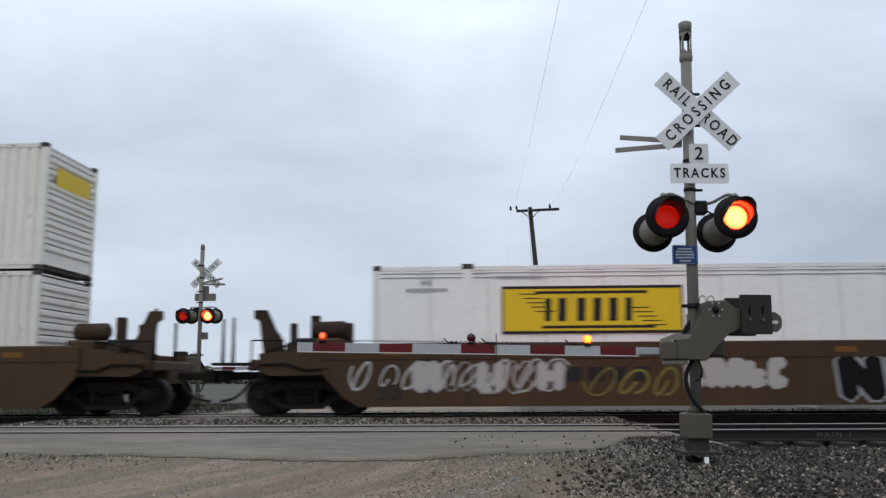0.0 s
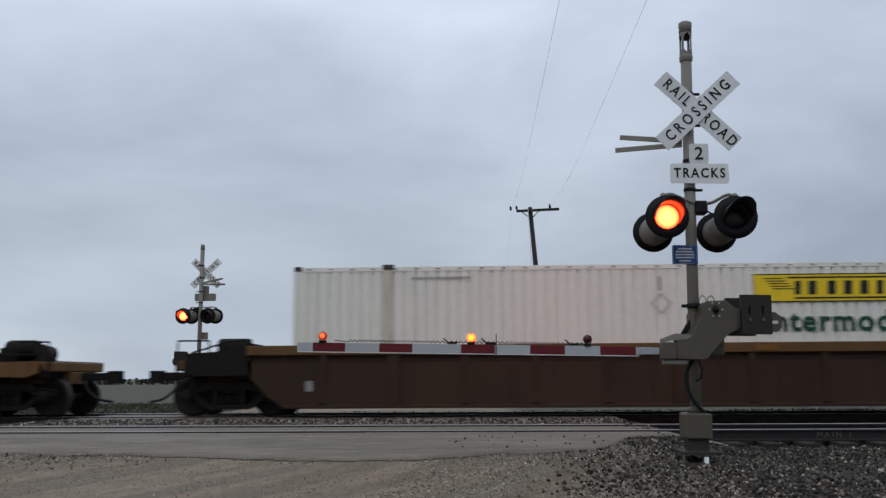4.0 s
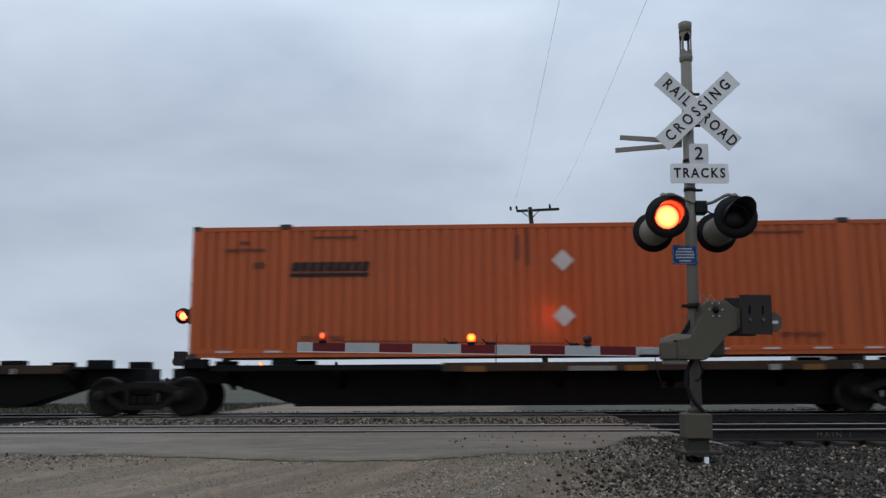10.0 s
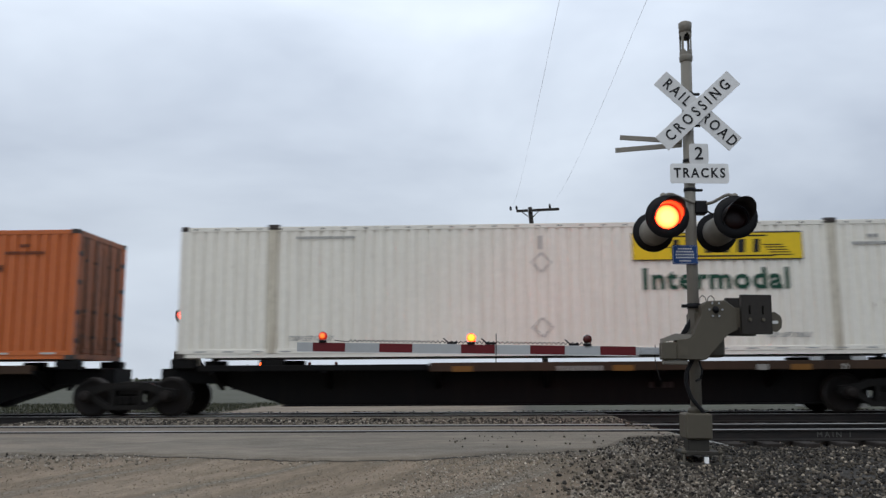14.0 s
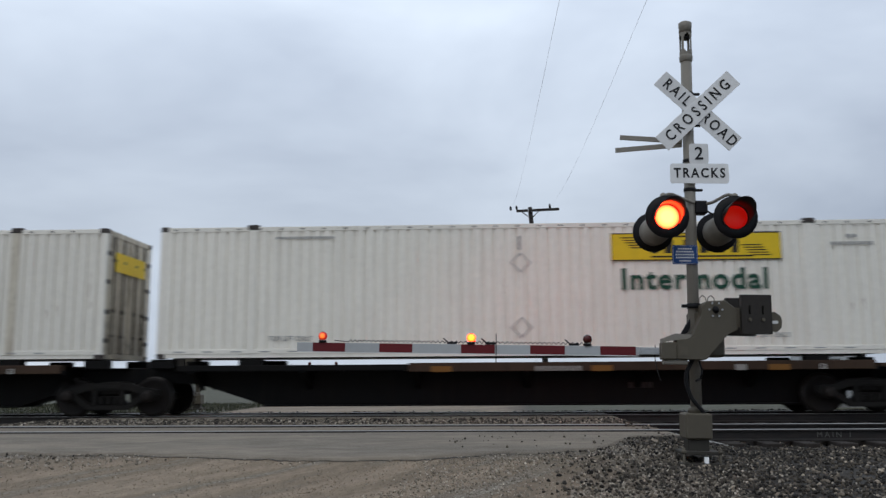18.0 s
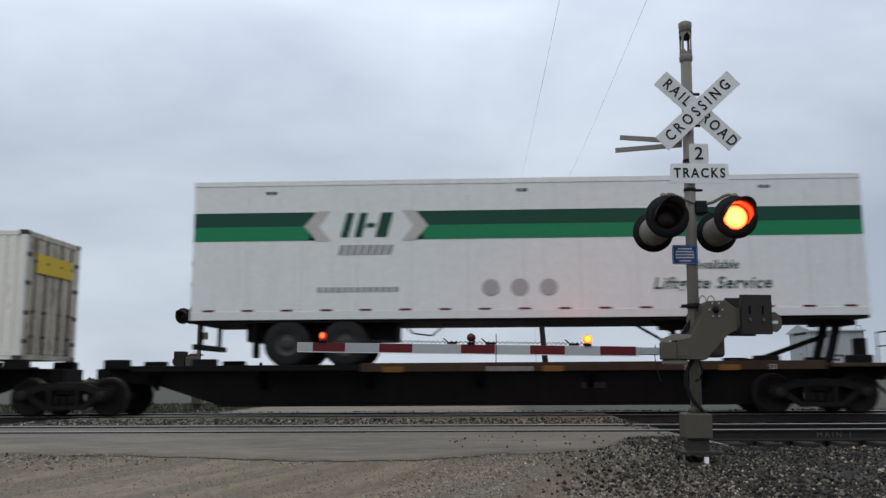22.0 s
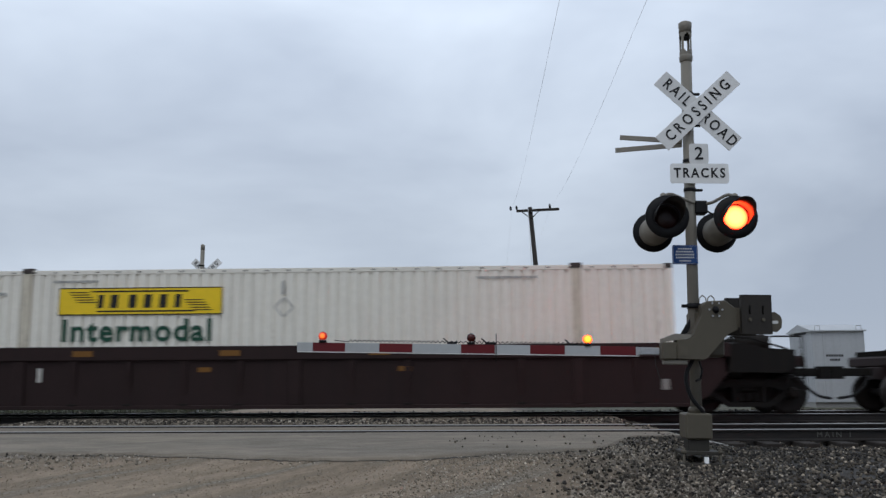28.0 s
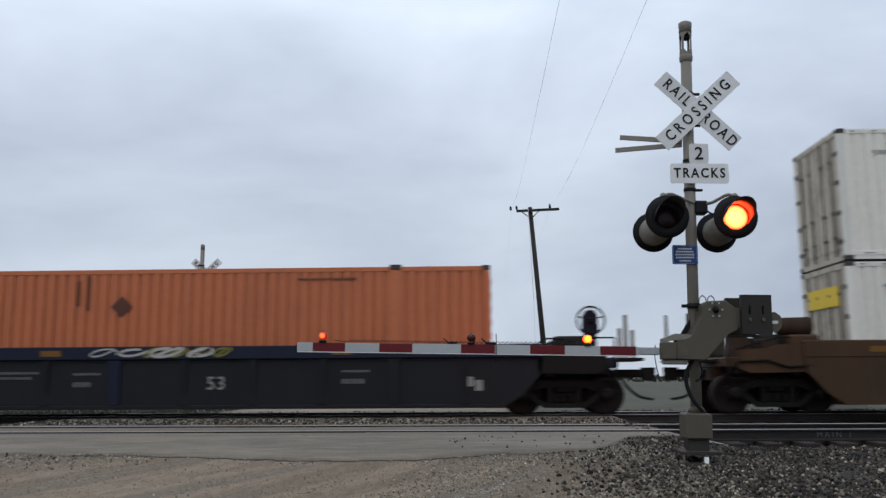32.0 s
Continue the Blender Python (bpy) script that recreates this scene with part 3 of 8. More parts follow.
stones("ballast", "dark stones among the crushed heap", scatter(rng, 700, -7.6, -3.0, 9.6, 12.1, 0.010, 0.030, lambda x, y: max(0.0, 1 - abs(x + 5.2) / 2.0) * max(0, 1 - abs(y - 11.0))), M["rock"], rng)
stones("gravel", "pale stones mixed into the ballast by the road", scatter(rng, 13000, 0.1, 6.5, 8.2, 11.9, 0.009, 0.024,
       lambda x, y: (0.75 - 0.6 * smooth01(1.6, 4.4, x)) * (0.35 + 0.65 * smooth01(-0.15, 0.3, noise.noise(Vector((x * 1.1, y * 0.8, 4))))) if y < apron_edge(x) + 0.1 else 0.0), M["pebble"], rng)
stones("gravel", "pale gravel between the two tracks", scatter(rng, 3600, -10.5, 4.2, 15.75, 18.05, 0.014, 0.036, lambda x, y: 1.0), M["pebble"], rng)
stones("gravel", "loose gravel along the apron's broken edge", scatter(rng, 9000, -6.8, 2.4, 9.7, 12.3, 0.006, 0.020,
       lambda x, y: max(0.0, 1 - abs(y - apron_edge(x) + 0.06) / 0.30) * (0.12 + 0.88 * smooth01(-0.1, 0.35, noise.noise(Vector((x * 1.7, 3, 8)))))), M["pebble"], rng)
# the nearest ballast stones, one by one
STONE_ME = []
for k in range(10):
    sv = []
    for v in ICO_V:
        w = rng.uniform(0.74, 1.16)
        sv.append((v.x * w * rng.uniform(0.9, 1.2), v.y * w * 0.9, v.z * w * 0.72))
    sme = bpy.data.meshes.new("stone")
    sme.from_pydata(sv, [], ICO_F)
    sme.materials.append(M["rock_single"])
    STONE_ME.append(sme)
for k in range(290):
    x, y = rng.uniform(0.9, 5.6), rng.uniform(8.35, 9.3)
    sz = rng.uniform(0.015, 0.032)
    st = new("stone", STONE_ME[k % 10])
    st.parent = ground
    st.matrix_basis = pose(x, y, ground_z(x, y) + sz * 0.45, rng.uniform(-40, 40), rng.uniform(-40, 40), rng.uniform(0, 360)) @ Matrix.Diagonal((sz, sz, sz, 1))

# ---------- the crossing surface and the tracks ----------
RAIL = [(-0.075, -0.175), (0.075, -0.175), (0.075, -0.160), (0.012, -0.140), (0.010, -0.045), (0.036, -0.034), (0.037, -0.006), (0.030, 0.0),
        (-0.030, 0.0), (-0.037, -0.006), (-0.036, -0.034), (-0.010, -0.045), (-0.012, -0.140), (-0.075, -0.160)]


def rail_material():
    m, n, l, p = base_mat("worn_rail")
    co = n.new("ShaderNodeTexCoord")
    sep = n.new("ShaderNodeSeparateXYZ")
    l.new(co.outputs["Object"], sep.inputs[0])
    mr = n.new("ShaderNodeMapRange")
    mr.inputs["From Min"].default_value, mr.inputs["From Max"].default_value = -0.012, -0.004
    l.new(sep.outputs["Z"], mr.inputs["Value"])
    nz = mapped_noise(n, l, 12, (0.3, 1, 1), 4)
    rust = ramp(n, l, nz.outputs["Fac"], 0.3, 0.7, (0.006, 0.005, 0.0045, 1), (0.018, 0.013, 0.010, 1))
    l.new(mix(n, l, mr.outputs[0], rust, (0.42, 0.41, 0.40, 1)), p.inputs["Base Color"])
    l.new(mr.outputs[0], p.inputs["Metallic"])
    rr = n.new("ShaderNodeMapRange")
    rr.inputs["To Min"].default_value, rr.inputs["To Max"].default_value = 0.8, 0.28
    l.new(mr.outputs[0], rr.inputs["Value"])
    l.new(rr.outputs[0], p.inputs["Roughness"])
    return m


M["rail"] = rail_material()


def panel_material():
    """Worn asphalt: aggregate, dust dragged across it by tyres and damp stains."""
    m, n, l, p = base_mat("wet_crossing_asphalt")
    a = mapped_noise(n, l, 70, (1, 1, 1), 5, 0.75)
    b = mapped_noise(n, l, 0.8, (0.35, 1.9, 1), 5, 0.6)
    d = mapped_noise(n, l, 2.6, (0.6, 2.2, 1), 6, 0.7)
    c = mix(n, l, ramp(n, l, a.outputs["Fac"], 0.32, 0.68), (0.106, 0.090, 0.070, 1), (0.235, 0.205, 0.165, 1))
    c = mix(n, l, ramp(n, l, b.outputs["Fac"], 0.40, 0.62, (0, 0, 0, 1), (0.7, 0.7, 0.7, 1)), c, (0.212, 0.176, 0.132, 1))
    c = mix(n, l, 1.0, c, ramp(n, l, d.outputs["Fac"], 0.34, 0.62, (0.74, 0.73, 0.72, 1), (1.14, 1.14, 1.14, 1)), "MULTIPLY")
    l.new(c, p.inputs["Base Color"])
    l.new(ramp(n, l, b.outputs["Fac"], 0.35, 0.7, (0.8, 0.8, 0.8, 1), (0.6, 0.6, 0.6, 1)), p.inputs["Roughness"])
    p.inputs["Specular IOR Level"].default_value = 0.3
    bump(n, l, p, a.outputs["Fac"], 0.5, 0.012)
    return m


M["panel"] = panel_material()
for tid, yc, label in (("near", Y1, "running track with shiny rail heads and dark ties"), ("far", Y2, "running track that carries the freight train")):
    tr = thing("railway_track", label, "railway track", "railway tracks", at=(0, yc, 0), kind="structure")
    near_track = tr if tid == "near" else near_track
    for sgn in (-1, 1):
        part("rail", slab(bmesh.new(), [(sgn * GAUGE / 2 + a, b) for a, b in RAIL], -260, 260, "YZ"), M["rail"], tr)
    tie_me = shared("tie", M["tie"], lambda bm: box(bm, -0.115, 0.115, -1.3, 1.3, -0.33, -0.178, 0.012))
    for i in range(90):
        x = -24 + i * 0.545
        if not ROAD_L < x < ROAD_R + 0.2:
            part("tie", tie_me, None, tr, at=(x, 0, 0))
    far_ties = bmesh.new()
    for i in range(430):
        for sgn in (-1, 1):
            x = sgn * (26 + i * 0.545)
            box(far_ties, x - 0.115, x + 0.115, -1.3, 1.3, -0.33, -0.178)
    tagged(part("distant_ties", far_ties, M["tie"], tr), kind="stuff")
cross = thing("road_crossing", "asphalt and timber crossing surface with flangeway gaps", "road crossing", kind="structure")
for yc in (Y1, Y2):
    g = GAUGE / 2
    strips = ((yc - g - 0.85, yc - g - 0.055), (yc - g + 0.10, yc + g - 0.10), (yc + g + 0.055, yc + g + 0.75))
    for y0, y1 in strips:
        nx = 5
        for i in range(nx):
            x0 = ROAD_L + (ROAD_R - ROAD_L) * i / nx
            x1 = ROAD_L + (ROAD_R - ROAD_L) * (i + 1) / nx
            bmx = bmesh.new()
            box(bmx, x0 + 0.006, x1 - 0.006, y0, y1, -0.20, -0.028 + 0.002 * math.sin(3.7 * x0 + yc), 0.008)
            part("crossing_panel", bmx, M["panel"], cross)
part("end_ramp", slab(bmesh.new(), [(ROAD_R + 0.004, -0.24), (ROAD_R + 0.85, -0.24), (ROAD_R + 0.78, -0.20), (ROAD_R + 0.004, -0.03)], Y1 - GAUGE / 2 - 0.86, Y1 - GAUGE / 2 - 0.06), M["concrete"], cross, "grimy sloped end of the crossing surface")
apron = tagged(new("asphalt_apron", apron_mesh()), "worn asphalt apron with a broken edge", "road", kind="structure")
# dark strip along the apron's broken edge: the step's shadow put in as colour
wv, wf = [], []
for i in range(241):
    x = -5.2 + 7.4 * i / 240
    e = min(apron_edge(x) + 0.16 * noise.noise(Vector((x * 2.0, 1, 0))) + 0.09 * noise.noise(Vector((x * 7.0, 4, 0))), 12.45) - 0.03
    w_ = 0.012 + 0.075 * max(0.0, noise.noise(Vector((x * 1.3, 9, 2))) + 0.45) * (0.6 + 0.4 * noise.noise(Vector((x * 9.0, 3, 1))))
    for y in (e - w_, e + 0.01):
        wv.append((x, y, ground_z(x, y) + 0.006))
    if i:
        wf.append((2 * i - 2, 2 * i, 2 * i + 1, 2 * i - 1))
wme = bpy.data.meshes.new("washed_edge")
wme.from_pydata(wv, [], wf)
wme.materials.append(plain("painted_edge_shade", (0.030, 0.025, 0.020, 1), 0.6, 0.0, 30, 0.3))
edge_shade = new("washed_edge", wme)
edge_shade.parent = apron
stones("ballast", "a few stones kicked onto the apron", [(x, y, z + 0.03, s) for x, y, z, s in scatter(rng, 34, -0.4, 1.7, 10.9, 12.3, 0.010, 0.030, lambda x, y: 1.0 if y > apron_edge(x) + 0.1 else 0.0)], M["rock"], rng)
stones("ballast", "ballast spilled over the crossing's end", [(x, y, z + 0.03, s) for x, y, z, s in scatter(rng, 700, 2.35, 3.6, 12.5, 16.2, 0.014, 0.034, lambda x, y: smooth01(2.4, 3.1, x))], M["rock"], rng)
M["stencil"] = plain("worn_white_stencil", (0.095, 0.092, 0.083, 1), 0.8)
part("track_name", lettering("MAIN 1", 0.085, M["stencil"], 0.003, 0, 1.5), None, near_track, "white stencilled track name on the rail web", at=(5.42, -GAUGE / 2 - 0.022, -0.088))


# ---------- the crossing signals ----------
def blade(parent, y, words, angle, facing, cx, cz):
    """One blade of a crossbuck with its word raised on the outer face."""
    turn = pose(cx, y, cz, 0, 0, 0 if facing < 0 else 180) @ Matrix.Rotation(radians(-angle), 4, "Y")
    b = part("crossbuck_blade", shared("crossbuck_blade", M["signwhite"], lambda bm: box(bm, -0.61, 0.61, -0.004, 0.004, -0.115, 0.115, 0.002)), None, parent, at=turn)
    for word, x in words:
        part("lettering", lettering(word, 0.135, M["signblack"], 0.003, 0, 1.58 if len(word) > 4 else 1.40, 0.003, 0.80), None, b, at=(x, -0.0065, 0))
    return b


def rounded(x0, x1, z0, z1, r=0.03, n=4):
    pts = []
    for cx, cz, a0 in ((x1 - r, z1 - r, 0), (x0 + r, z1 - r, 90), (x0 + r, z0 + r, 180), (x1 - r, z0 + r, 270)):
        for i in range(n + 1):
            t = radians(a0 + 90 * i / n)
            pts.append((cx + r * math.cos(t), cz + r * math.sin(t)))
    return pts


def lens_turret(name, lit, a, seg=28):
    """Three domed glasses round an upright axis: the lit one in front at 0 degrees, the fading one at 120, the dark one at 240."""
    k = (name, lit.name, a)
    if k not in STORE:
        bm = bmesh.new()
        for i in range(3):
            start = len(bm.faces)
            lathe(bm, [(a * 0.3, -a * 0.6 - 0.026), (a * 0.75, -a * 0.6 - 0.018), (a, -a * 0.6), (a, -a * 0.6 + 0.006)], (0, 0, 0), "Y", seg)
            bm.faces.ensure_lookup_table()
            fs = bm.faces[start:]
            for f in fs:
                f.material_index = i if f.calc_center_median().y < -a * 0.6 - 0.004 else 2
            bmesh.ops.rotate(bm, verts=list({v for f in fs for v in f.verts}), matrix=Matrix.Rotation(radians(-120 * i), 3, "Z"))
        me = finish(bm, name, lit)
        me.materials.append(M["glow_dim"])
        me.materials.append(M["lens_off"])
        STORE[k] = me
    return STORE[k]


FLASH = []          # (part, rest pose, side, turret or not) of every lamp that flashes


def crossing_lamp(parent, x, z, facing, side, beam=False):
    """A flasher head: black disc, housing behind it, visor above and a red glass."""
    def housing(bm):
        lathe(bm, [(0.155, -0.40), (0.252, -0.415), (0.252, -0.395), (0.175, -0.385), (0.165, -0.20), (0.13, -0.10), (0.05, -0.08), (0.05, -0.07),
                   (0.12, -0.09), (0.15, -0.20), (0.155, -0.39)], (0, 0, 0), "Y", 32, False)
    at = pose(x, 0, z, 0, 0, 0 if facing < 0 else 180)
    lamp = part("flasher_lamp", shared("flasher_lamp", M["black"], housing), None, parent, "black round flasher lamp with a visor", at=at)

    def barrel(bm):
        lathe(bm, [(0.179, -0.384), (0.176, -0.20), (0.14, -0.095), (0.05, -0.065), (0.002, -0.062)], (0, 0, 0), "Y", 28, False)
    part("lamp_housing", shared("lamp_housing", M["galv"], barrel), None, lamp)

    def visor(bm):
        ring = []
        for k in range(2):
            rr = 0.150 + 0.004 * k
            for j in range(2):
                row = []
                for i in range(25):
                    t = radians(-34 + 248 * i / 24)
                    reach = -0.405 - j * (0.04 + 0.37 * max(0.0, math.sin(t + 0.25 * math.cos(t))) ** 0.75)
                    row.append(bm.verts.new((math.cos(t) * rr * (1 + 0.06 * j), reach, math.sin(t) * rr * (1 + 0.06 * j))))
                ring.append(row)
        for a, b in ((0, 1), (1, 3), (3, 2)):
            for i in range(24):
                bm.faces.new((ring[a][i], ring[a][i + 1], ring[b][i + 1], ring[b][i])).smooth = True
    part("visor", shared("visor", M["visor"], visor), None, lamp)
    a, y = (0.075, -0.16) if beam else (0.142, -0.30)
    part("bezel", shared("bezel", M["black"], lambda bm: lathe(bm, [(0.139, -0.397), (0.172, -0.401), (0.172, -0.392), (0.141, -0.388), (0.139, -0.397)], (0, 0, 0), "Y", 32, False)), None, lamp)
    lens = part("lens", lens_turret("lens", M["glow_beam" if beam else "glow_big"], a), None, lamp, "red glass roundel that flashes", at=(0, y, 0))
    FLASH.append((lens, Matrix.Translation((0, y, 0)), side, True))
    return lamp


def crossing_signal(label, at, finial, flip, arm_lamps, lift=0.0, arm_lift=0.0):
    sg = thing("crossing_signal", label, "crossing signal", "crossing signals", at=at)
    P = lambda name, bm, mat, lab="", parent=None, where=None: part(name, bm, M[mat], parent or sg, lab, where)
    sideof = (lambda s: s) if not flip else (lambda s: "R" if s == "L" else "L")
    # mast and foot
    P("mast", tube(bmesh.new(), (0, 0, 0.5), (0, 0, 4.98 + lift), 0.066, seg=24), "galv")
    P("junction_box", box(bmesh.new(), -0.165, 0.14, -0.17, 0.17, 0.29, 0.585, 0.02), "gatebox", "grey cast junction box base")
    fl = box(bmesh.new(), -0.13, 0.11, -0.12, 0.12, 0.13, 0.29, 0.01)
    P("pedestal", fl, "basedark")
    P("box_collar", lathe(bmesh.new(), [(0.10, 0.585), (0.095, 0.625), (0.075, 0.655)], (0, 0, 0), "Z", 20), "gatebox")
    for z0, w in ((0.12, 0.22), (-0.01, 0.25)):
        P("base_plate", box(bmesh.new(), -w, w, -w, w, z0, z0 + 0.04, 0.006), "basedark")
    for sx in (-1, 1):
        for sy in (-1, 1):
            P("anchor_bolt", shared("anchor_bolt", M["gatebox"], lambda bm: (tube(bm, (0, 0, -0.15), (0, 0, 0.2), 0.016, seg=8), tube(bm, (0, 0, 0.14), (0, 0, 0.17), 0.032, seg=6))), "gatebox", where=(sx * 0.205, sy * 0.205, 0))
    P("conduit", tube(bmesh.new(), (0.05, -0.20, -0.2), (0.05, -0.20, 0.10), 0.028, seg=12), "signwhite", "white plastic conduit stub")
    P("footing", box(bmesh.new(), -0.36, 0.36, -0.33, 0.33, -0.6, -0.03, 0.03), "concrete")
    if finial:
        slots = bmesh.new()
        lathe(slots, [(0.066, 4.86), (0.078, 4.88), (0.082, 4.93), (0.076, 4.95)], (0, 0, 0), "Z", 24)
        P("finial_collar", slots, "galv")
        cage, grid, holes = bmesh.new(), [], [radians(-87 + 90 * i) for i in range(4)]
        for r_ in (0.076, 0.069):
            grid.append([[cage.verts.new((r_ * math.cos(2 * math.pi * i / 60), r_ * math.sin(2 * math.pi * i / 60), 4.95 + 0.29 * j / 18)) for i in range(60)] for j in range(19)])

        def is_open(i, j):
            t_, z_ = 2 * math.pi * (i % 60 + 0.5) / 60, (j + 0.5) / 18
            d_ = min(abs((t_ - h_ + math.pi) % (2 * math.pi) - math.pi) for h_ in holes) / radians(36)
            return 0 <= j < 18 and d_ ** 2.6 + abs((z_ - 0.52) / 0.40) ** 2.6 < 1
        for j in range(18):
            for i in range(60):
                if is_open(i, j):
                    continue
                o_, n_, i2 = grid[0], grid[1], (i + 1) % 60
                cage.faces.new((o_[j][i], o_[j][i2], o_[j + 1][i2], o_[j + 1][i]))
                cage.faces.new((n_[j][i], n_[j + 1][i], n_[j + 1][i2], n_[j][i2]))
                for di, dj, u_, v_ in ((-1, 0, (j, i), (j + 1, i)), (1, 0, (j, i2), (j + 1, i2)), (0, -1, (j, i), (j, i2)), (0, 1, (j + 1, i), (j + 1, i2))):
                    if is_open(i + di, j + dj):
                        cage.faces.new((o_[u_[0]][u_[1]], o_[v_[0]][v_[1]], n_[v_[0]][v_[1]], n_[u_[0]][u_[1]]))
        P("bell_cage", cage, "galv", "bell housing with round-topped openings")
        P("finial_cap", lathe(bmesh.new(), [(0.068, 5.24), (0.077, 5.24), (0.077, 5.30), (0.081, 5.31), (0.081, 5.37), (0.06, 5.385), (0.02, 5.39)], (0, 0, 0), "Z", 24), "galv")
        P("bell", lathe(bmesh.new(), [(0.045, 5.16), (0.05, 5.18), (0.03, 5.22), (0.012, 5.24)], (0, 0, 0), "Z", 16), "black")
    else:
        P("mast_cap", lathe(bmesh.new(), [(0.068, 4.96), (0.068, 5.12), (0.03, 5.15)], (0, 0, 0), "Z", 20), "galv")
    # crossbucks, one facing each way
    f = 1 if flip else -1
    cx = -0.11 if flip else 0.095
    blade(sg, -0.105, (("RAIL", -0.335), ("ROAD", 0.345)), -43.5, f, cx, 4.205)
    blade(sg, -0.122 if not flip else -0.088, (("CROSSING", 0.0),), 43.5, f, cx, 4.205)
    plates = M["galv"] if flip else M["signwhite"]
    for f in (-1,):
        turn = pose(cx, f * 0.10, 0, 0, 0, 0)
        plate = part("number_plate", shared("number_plate", plates, lambda bm: slab(bm, rounded(-0.115, 0.115, -0.12, 0.13, 0.03), -0.004, 0.004)), None, sg, "white plate with the number of tracks", at=turn @ Matrix.Translation((0.0, 0, 3.665)))
        part("lettering", lettering("2", 0.16, M["signblack"], 0.003, 0, 1.0, 0.003), None, plate, at=(0, -0.0065, 0.0))
        plate = part("tracks_plate", shared("tracks_plate", plates, lambda bm: slab(bm, rounded(-0.35, 0.35, -0.122, 0.122, 0.035), -0.004, 0.004)), None, sg, "white plate lettered TRACKS", at=turn @ Matrix.Translation((0.0, -0.002, 3.425)))
        part("lettering", lettering("TRACKS", 0.118, M["signblack"], 0.003, 0, 1.30, 0.004, 0.84), None, plate, at=(0, -0.0065, 0))
    for z in (4.45, 4.05, 3.60, 3.24):
        P("sign_clamp", shared("sign_clamp", M["black"], lambda bm: (lathe(bm, [(0.067, -0.02), (0.074, -0.02), (0.074, 0.02), (0.067, 0.02)], (0, 0, 0), "Z", 20), box(bm, 0.06, 0.15, -0.02, 0.02, -0.012, 0.012))), "black", where=(0, 0, z))
    for a, b in (((-0.06, 0.06, 3.87), (-0.78, 0.30, 3.985)), ((-0.06, 0.08, 3.83), (-0.85, 0.24, 3.80))):
        bm = bmesh.new()
        v = Vector(b) - Vector(a)
        box(bm, 0, v.length, -0.012, 0.012, -0.03, 0.03, 0.003)
        P("bracket_arm", bm, "galv", "weathered flat bracket arm", where=Matrix.Translation(a) @ v.to_track_quat("X", "Z").to_matrix().to_4x4())
    # flashers on their cross arm
    for kx, line in ((-0.40, [(-0.40, -0.36, 3.085), (-0.30, -0.30, 3.125), (-0.10, -0.13, 3.10), (0.04, -0.05, 3.07)]), (0.43, [(0.16, -0.05, 3.06), (0.24, -0.12, 3.07), (0.36, -0.26, 3.125), (0.43, -0.34, 3.10)])):
        arm = wirepath(bmesh.new(), curved(line, 5), 0.019, 10)
        lathe(arm, [(0.012, 0.035), (0.032, 0.02), (0.036, 0.0), (0.030, -0.03)], (kx, -0.35, 3.095), "Z", 12)
        P("lamp_cross_arm", arm, "galv")
    P("arm_clamp", box(bmesh.new(), 0.04, 0.19, -0.08, 0.08, 2.94, 3.10, 0.015), "black")
    wires = bmesh.new()
    wirepath(wires, [(0.19, -0.05, 2.97), (0.25, -0.10, 2.92), (0.33, -0.15, 2.95)], 0.012)
    wirepath(wires, [(-0.10, -0.05, 2.99), (-0.2, -0.08, 2.95), (-0.3, -0.12, 2.95)], 0.012)
    tagged(P("lamp_wires", wires, "cable"), kind="stuff")
    for f in (-1, 1):
        for x, s in ((-0.37, "L"), (0.415, "R")):
            crossing_lamp(sg, x, 2.835 if f < 0 else 2.79, f, sideof(s), f > 0 and not flip)
    sign = P("notice_sign", slab(bmesh.new(), rounded(-0.15, 0.15, -0.115, 0.115, 0.02), -0.003, 0.003), "signblue", "small blue notice with white print", where=(-0.10, -0.085, 2.437))
    P("sign_back", slab(bmesh.new(), rounded(-0.15, 0.15, -0.115, 0.115, 0.02), 0.0, 0.003), "galv", parent=sign, where=(0, 0.0035, 0))
    P("sign_border", slab(bmesh.new(), rounded(-0.142, 0.142, -0.107, 0.107, 0.018), -0.0015, 0.0), "signwhite", parent=sign, where=(0, -0.0045, 0))
    P("sign_field", slab(bmesh.new(), rounded(-0.139, 0.139, -0.104, 0.104, 0.016), -0.0015, 0.0), "signblue", parent=sign, where=(0, -0.0065, 0))
    for i, (w, z) in enumerate(((0.17, 0.07), (0.21, 0.035), (0.23, 0.0), (0.22, -0.035), (0.14, -0.075))):
        bm = bmesh.new()
        cells = 6 + i
        for k in range(cells):
            x0 = -w / 2 + w * k / cells
            box(bm, x0, x0 + w / cells * 0.72, -0.0015, 0, z - 0.009, z + 0.009)
        P("print_line", bm, "signwhite", parent=sign, where=(0, -0.0095, 0))
    # gate mechanism, counterweights and arm
    def Q(name, bm, mat, lab="", parent=None, where=None):
        """A piece of the mechanism, set back a little towards the mast."""
        if isinstance(bm, bmesh.types.BMesh):
            bmesh.ops.transform(bm, matrix=Matrix.Translation((-0.028, 0, -0.028)) @ Matrix.Diagonal((0.875, 1, 1, 1)), verts=bm.verts)
        return P(name, bm, mat, lab, parent, where)
    body = bmesh.new()
    slab(body, [(0.07, 1.85), (0.14, 1.90), (0.38, 1.91), (0.50, 1.83), (0.54, 1.78), (0.54, 1.57), (0.40, 1.53), (0.13, 1.235), (0.08, 1.215), (-0.27, 1.225), (-0.27, 1.45), (-0.09, 1.45), (-0.04, 1.50), (0.08, 1.73)][::-1], -0.26, -0.07)
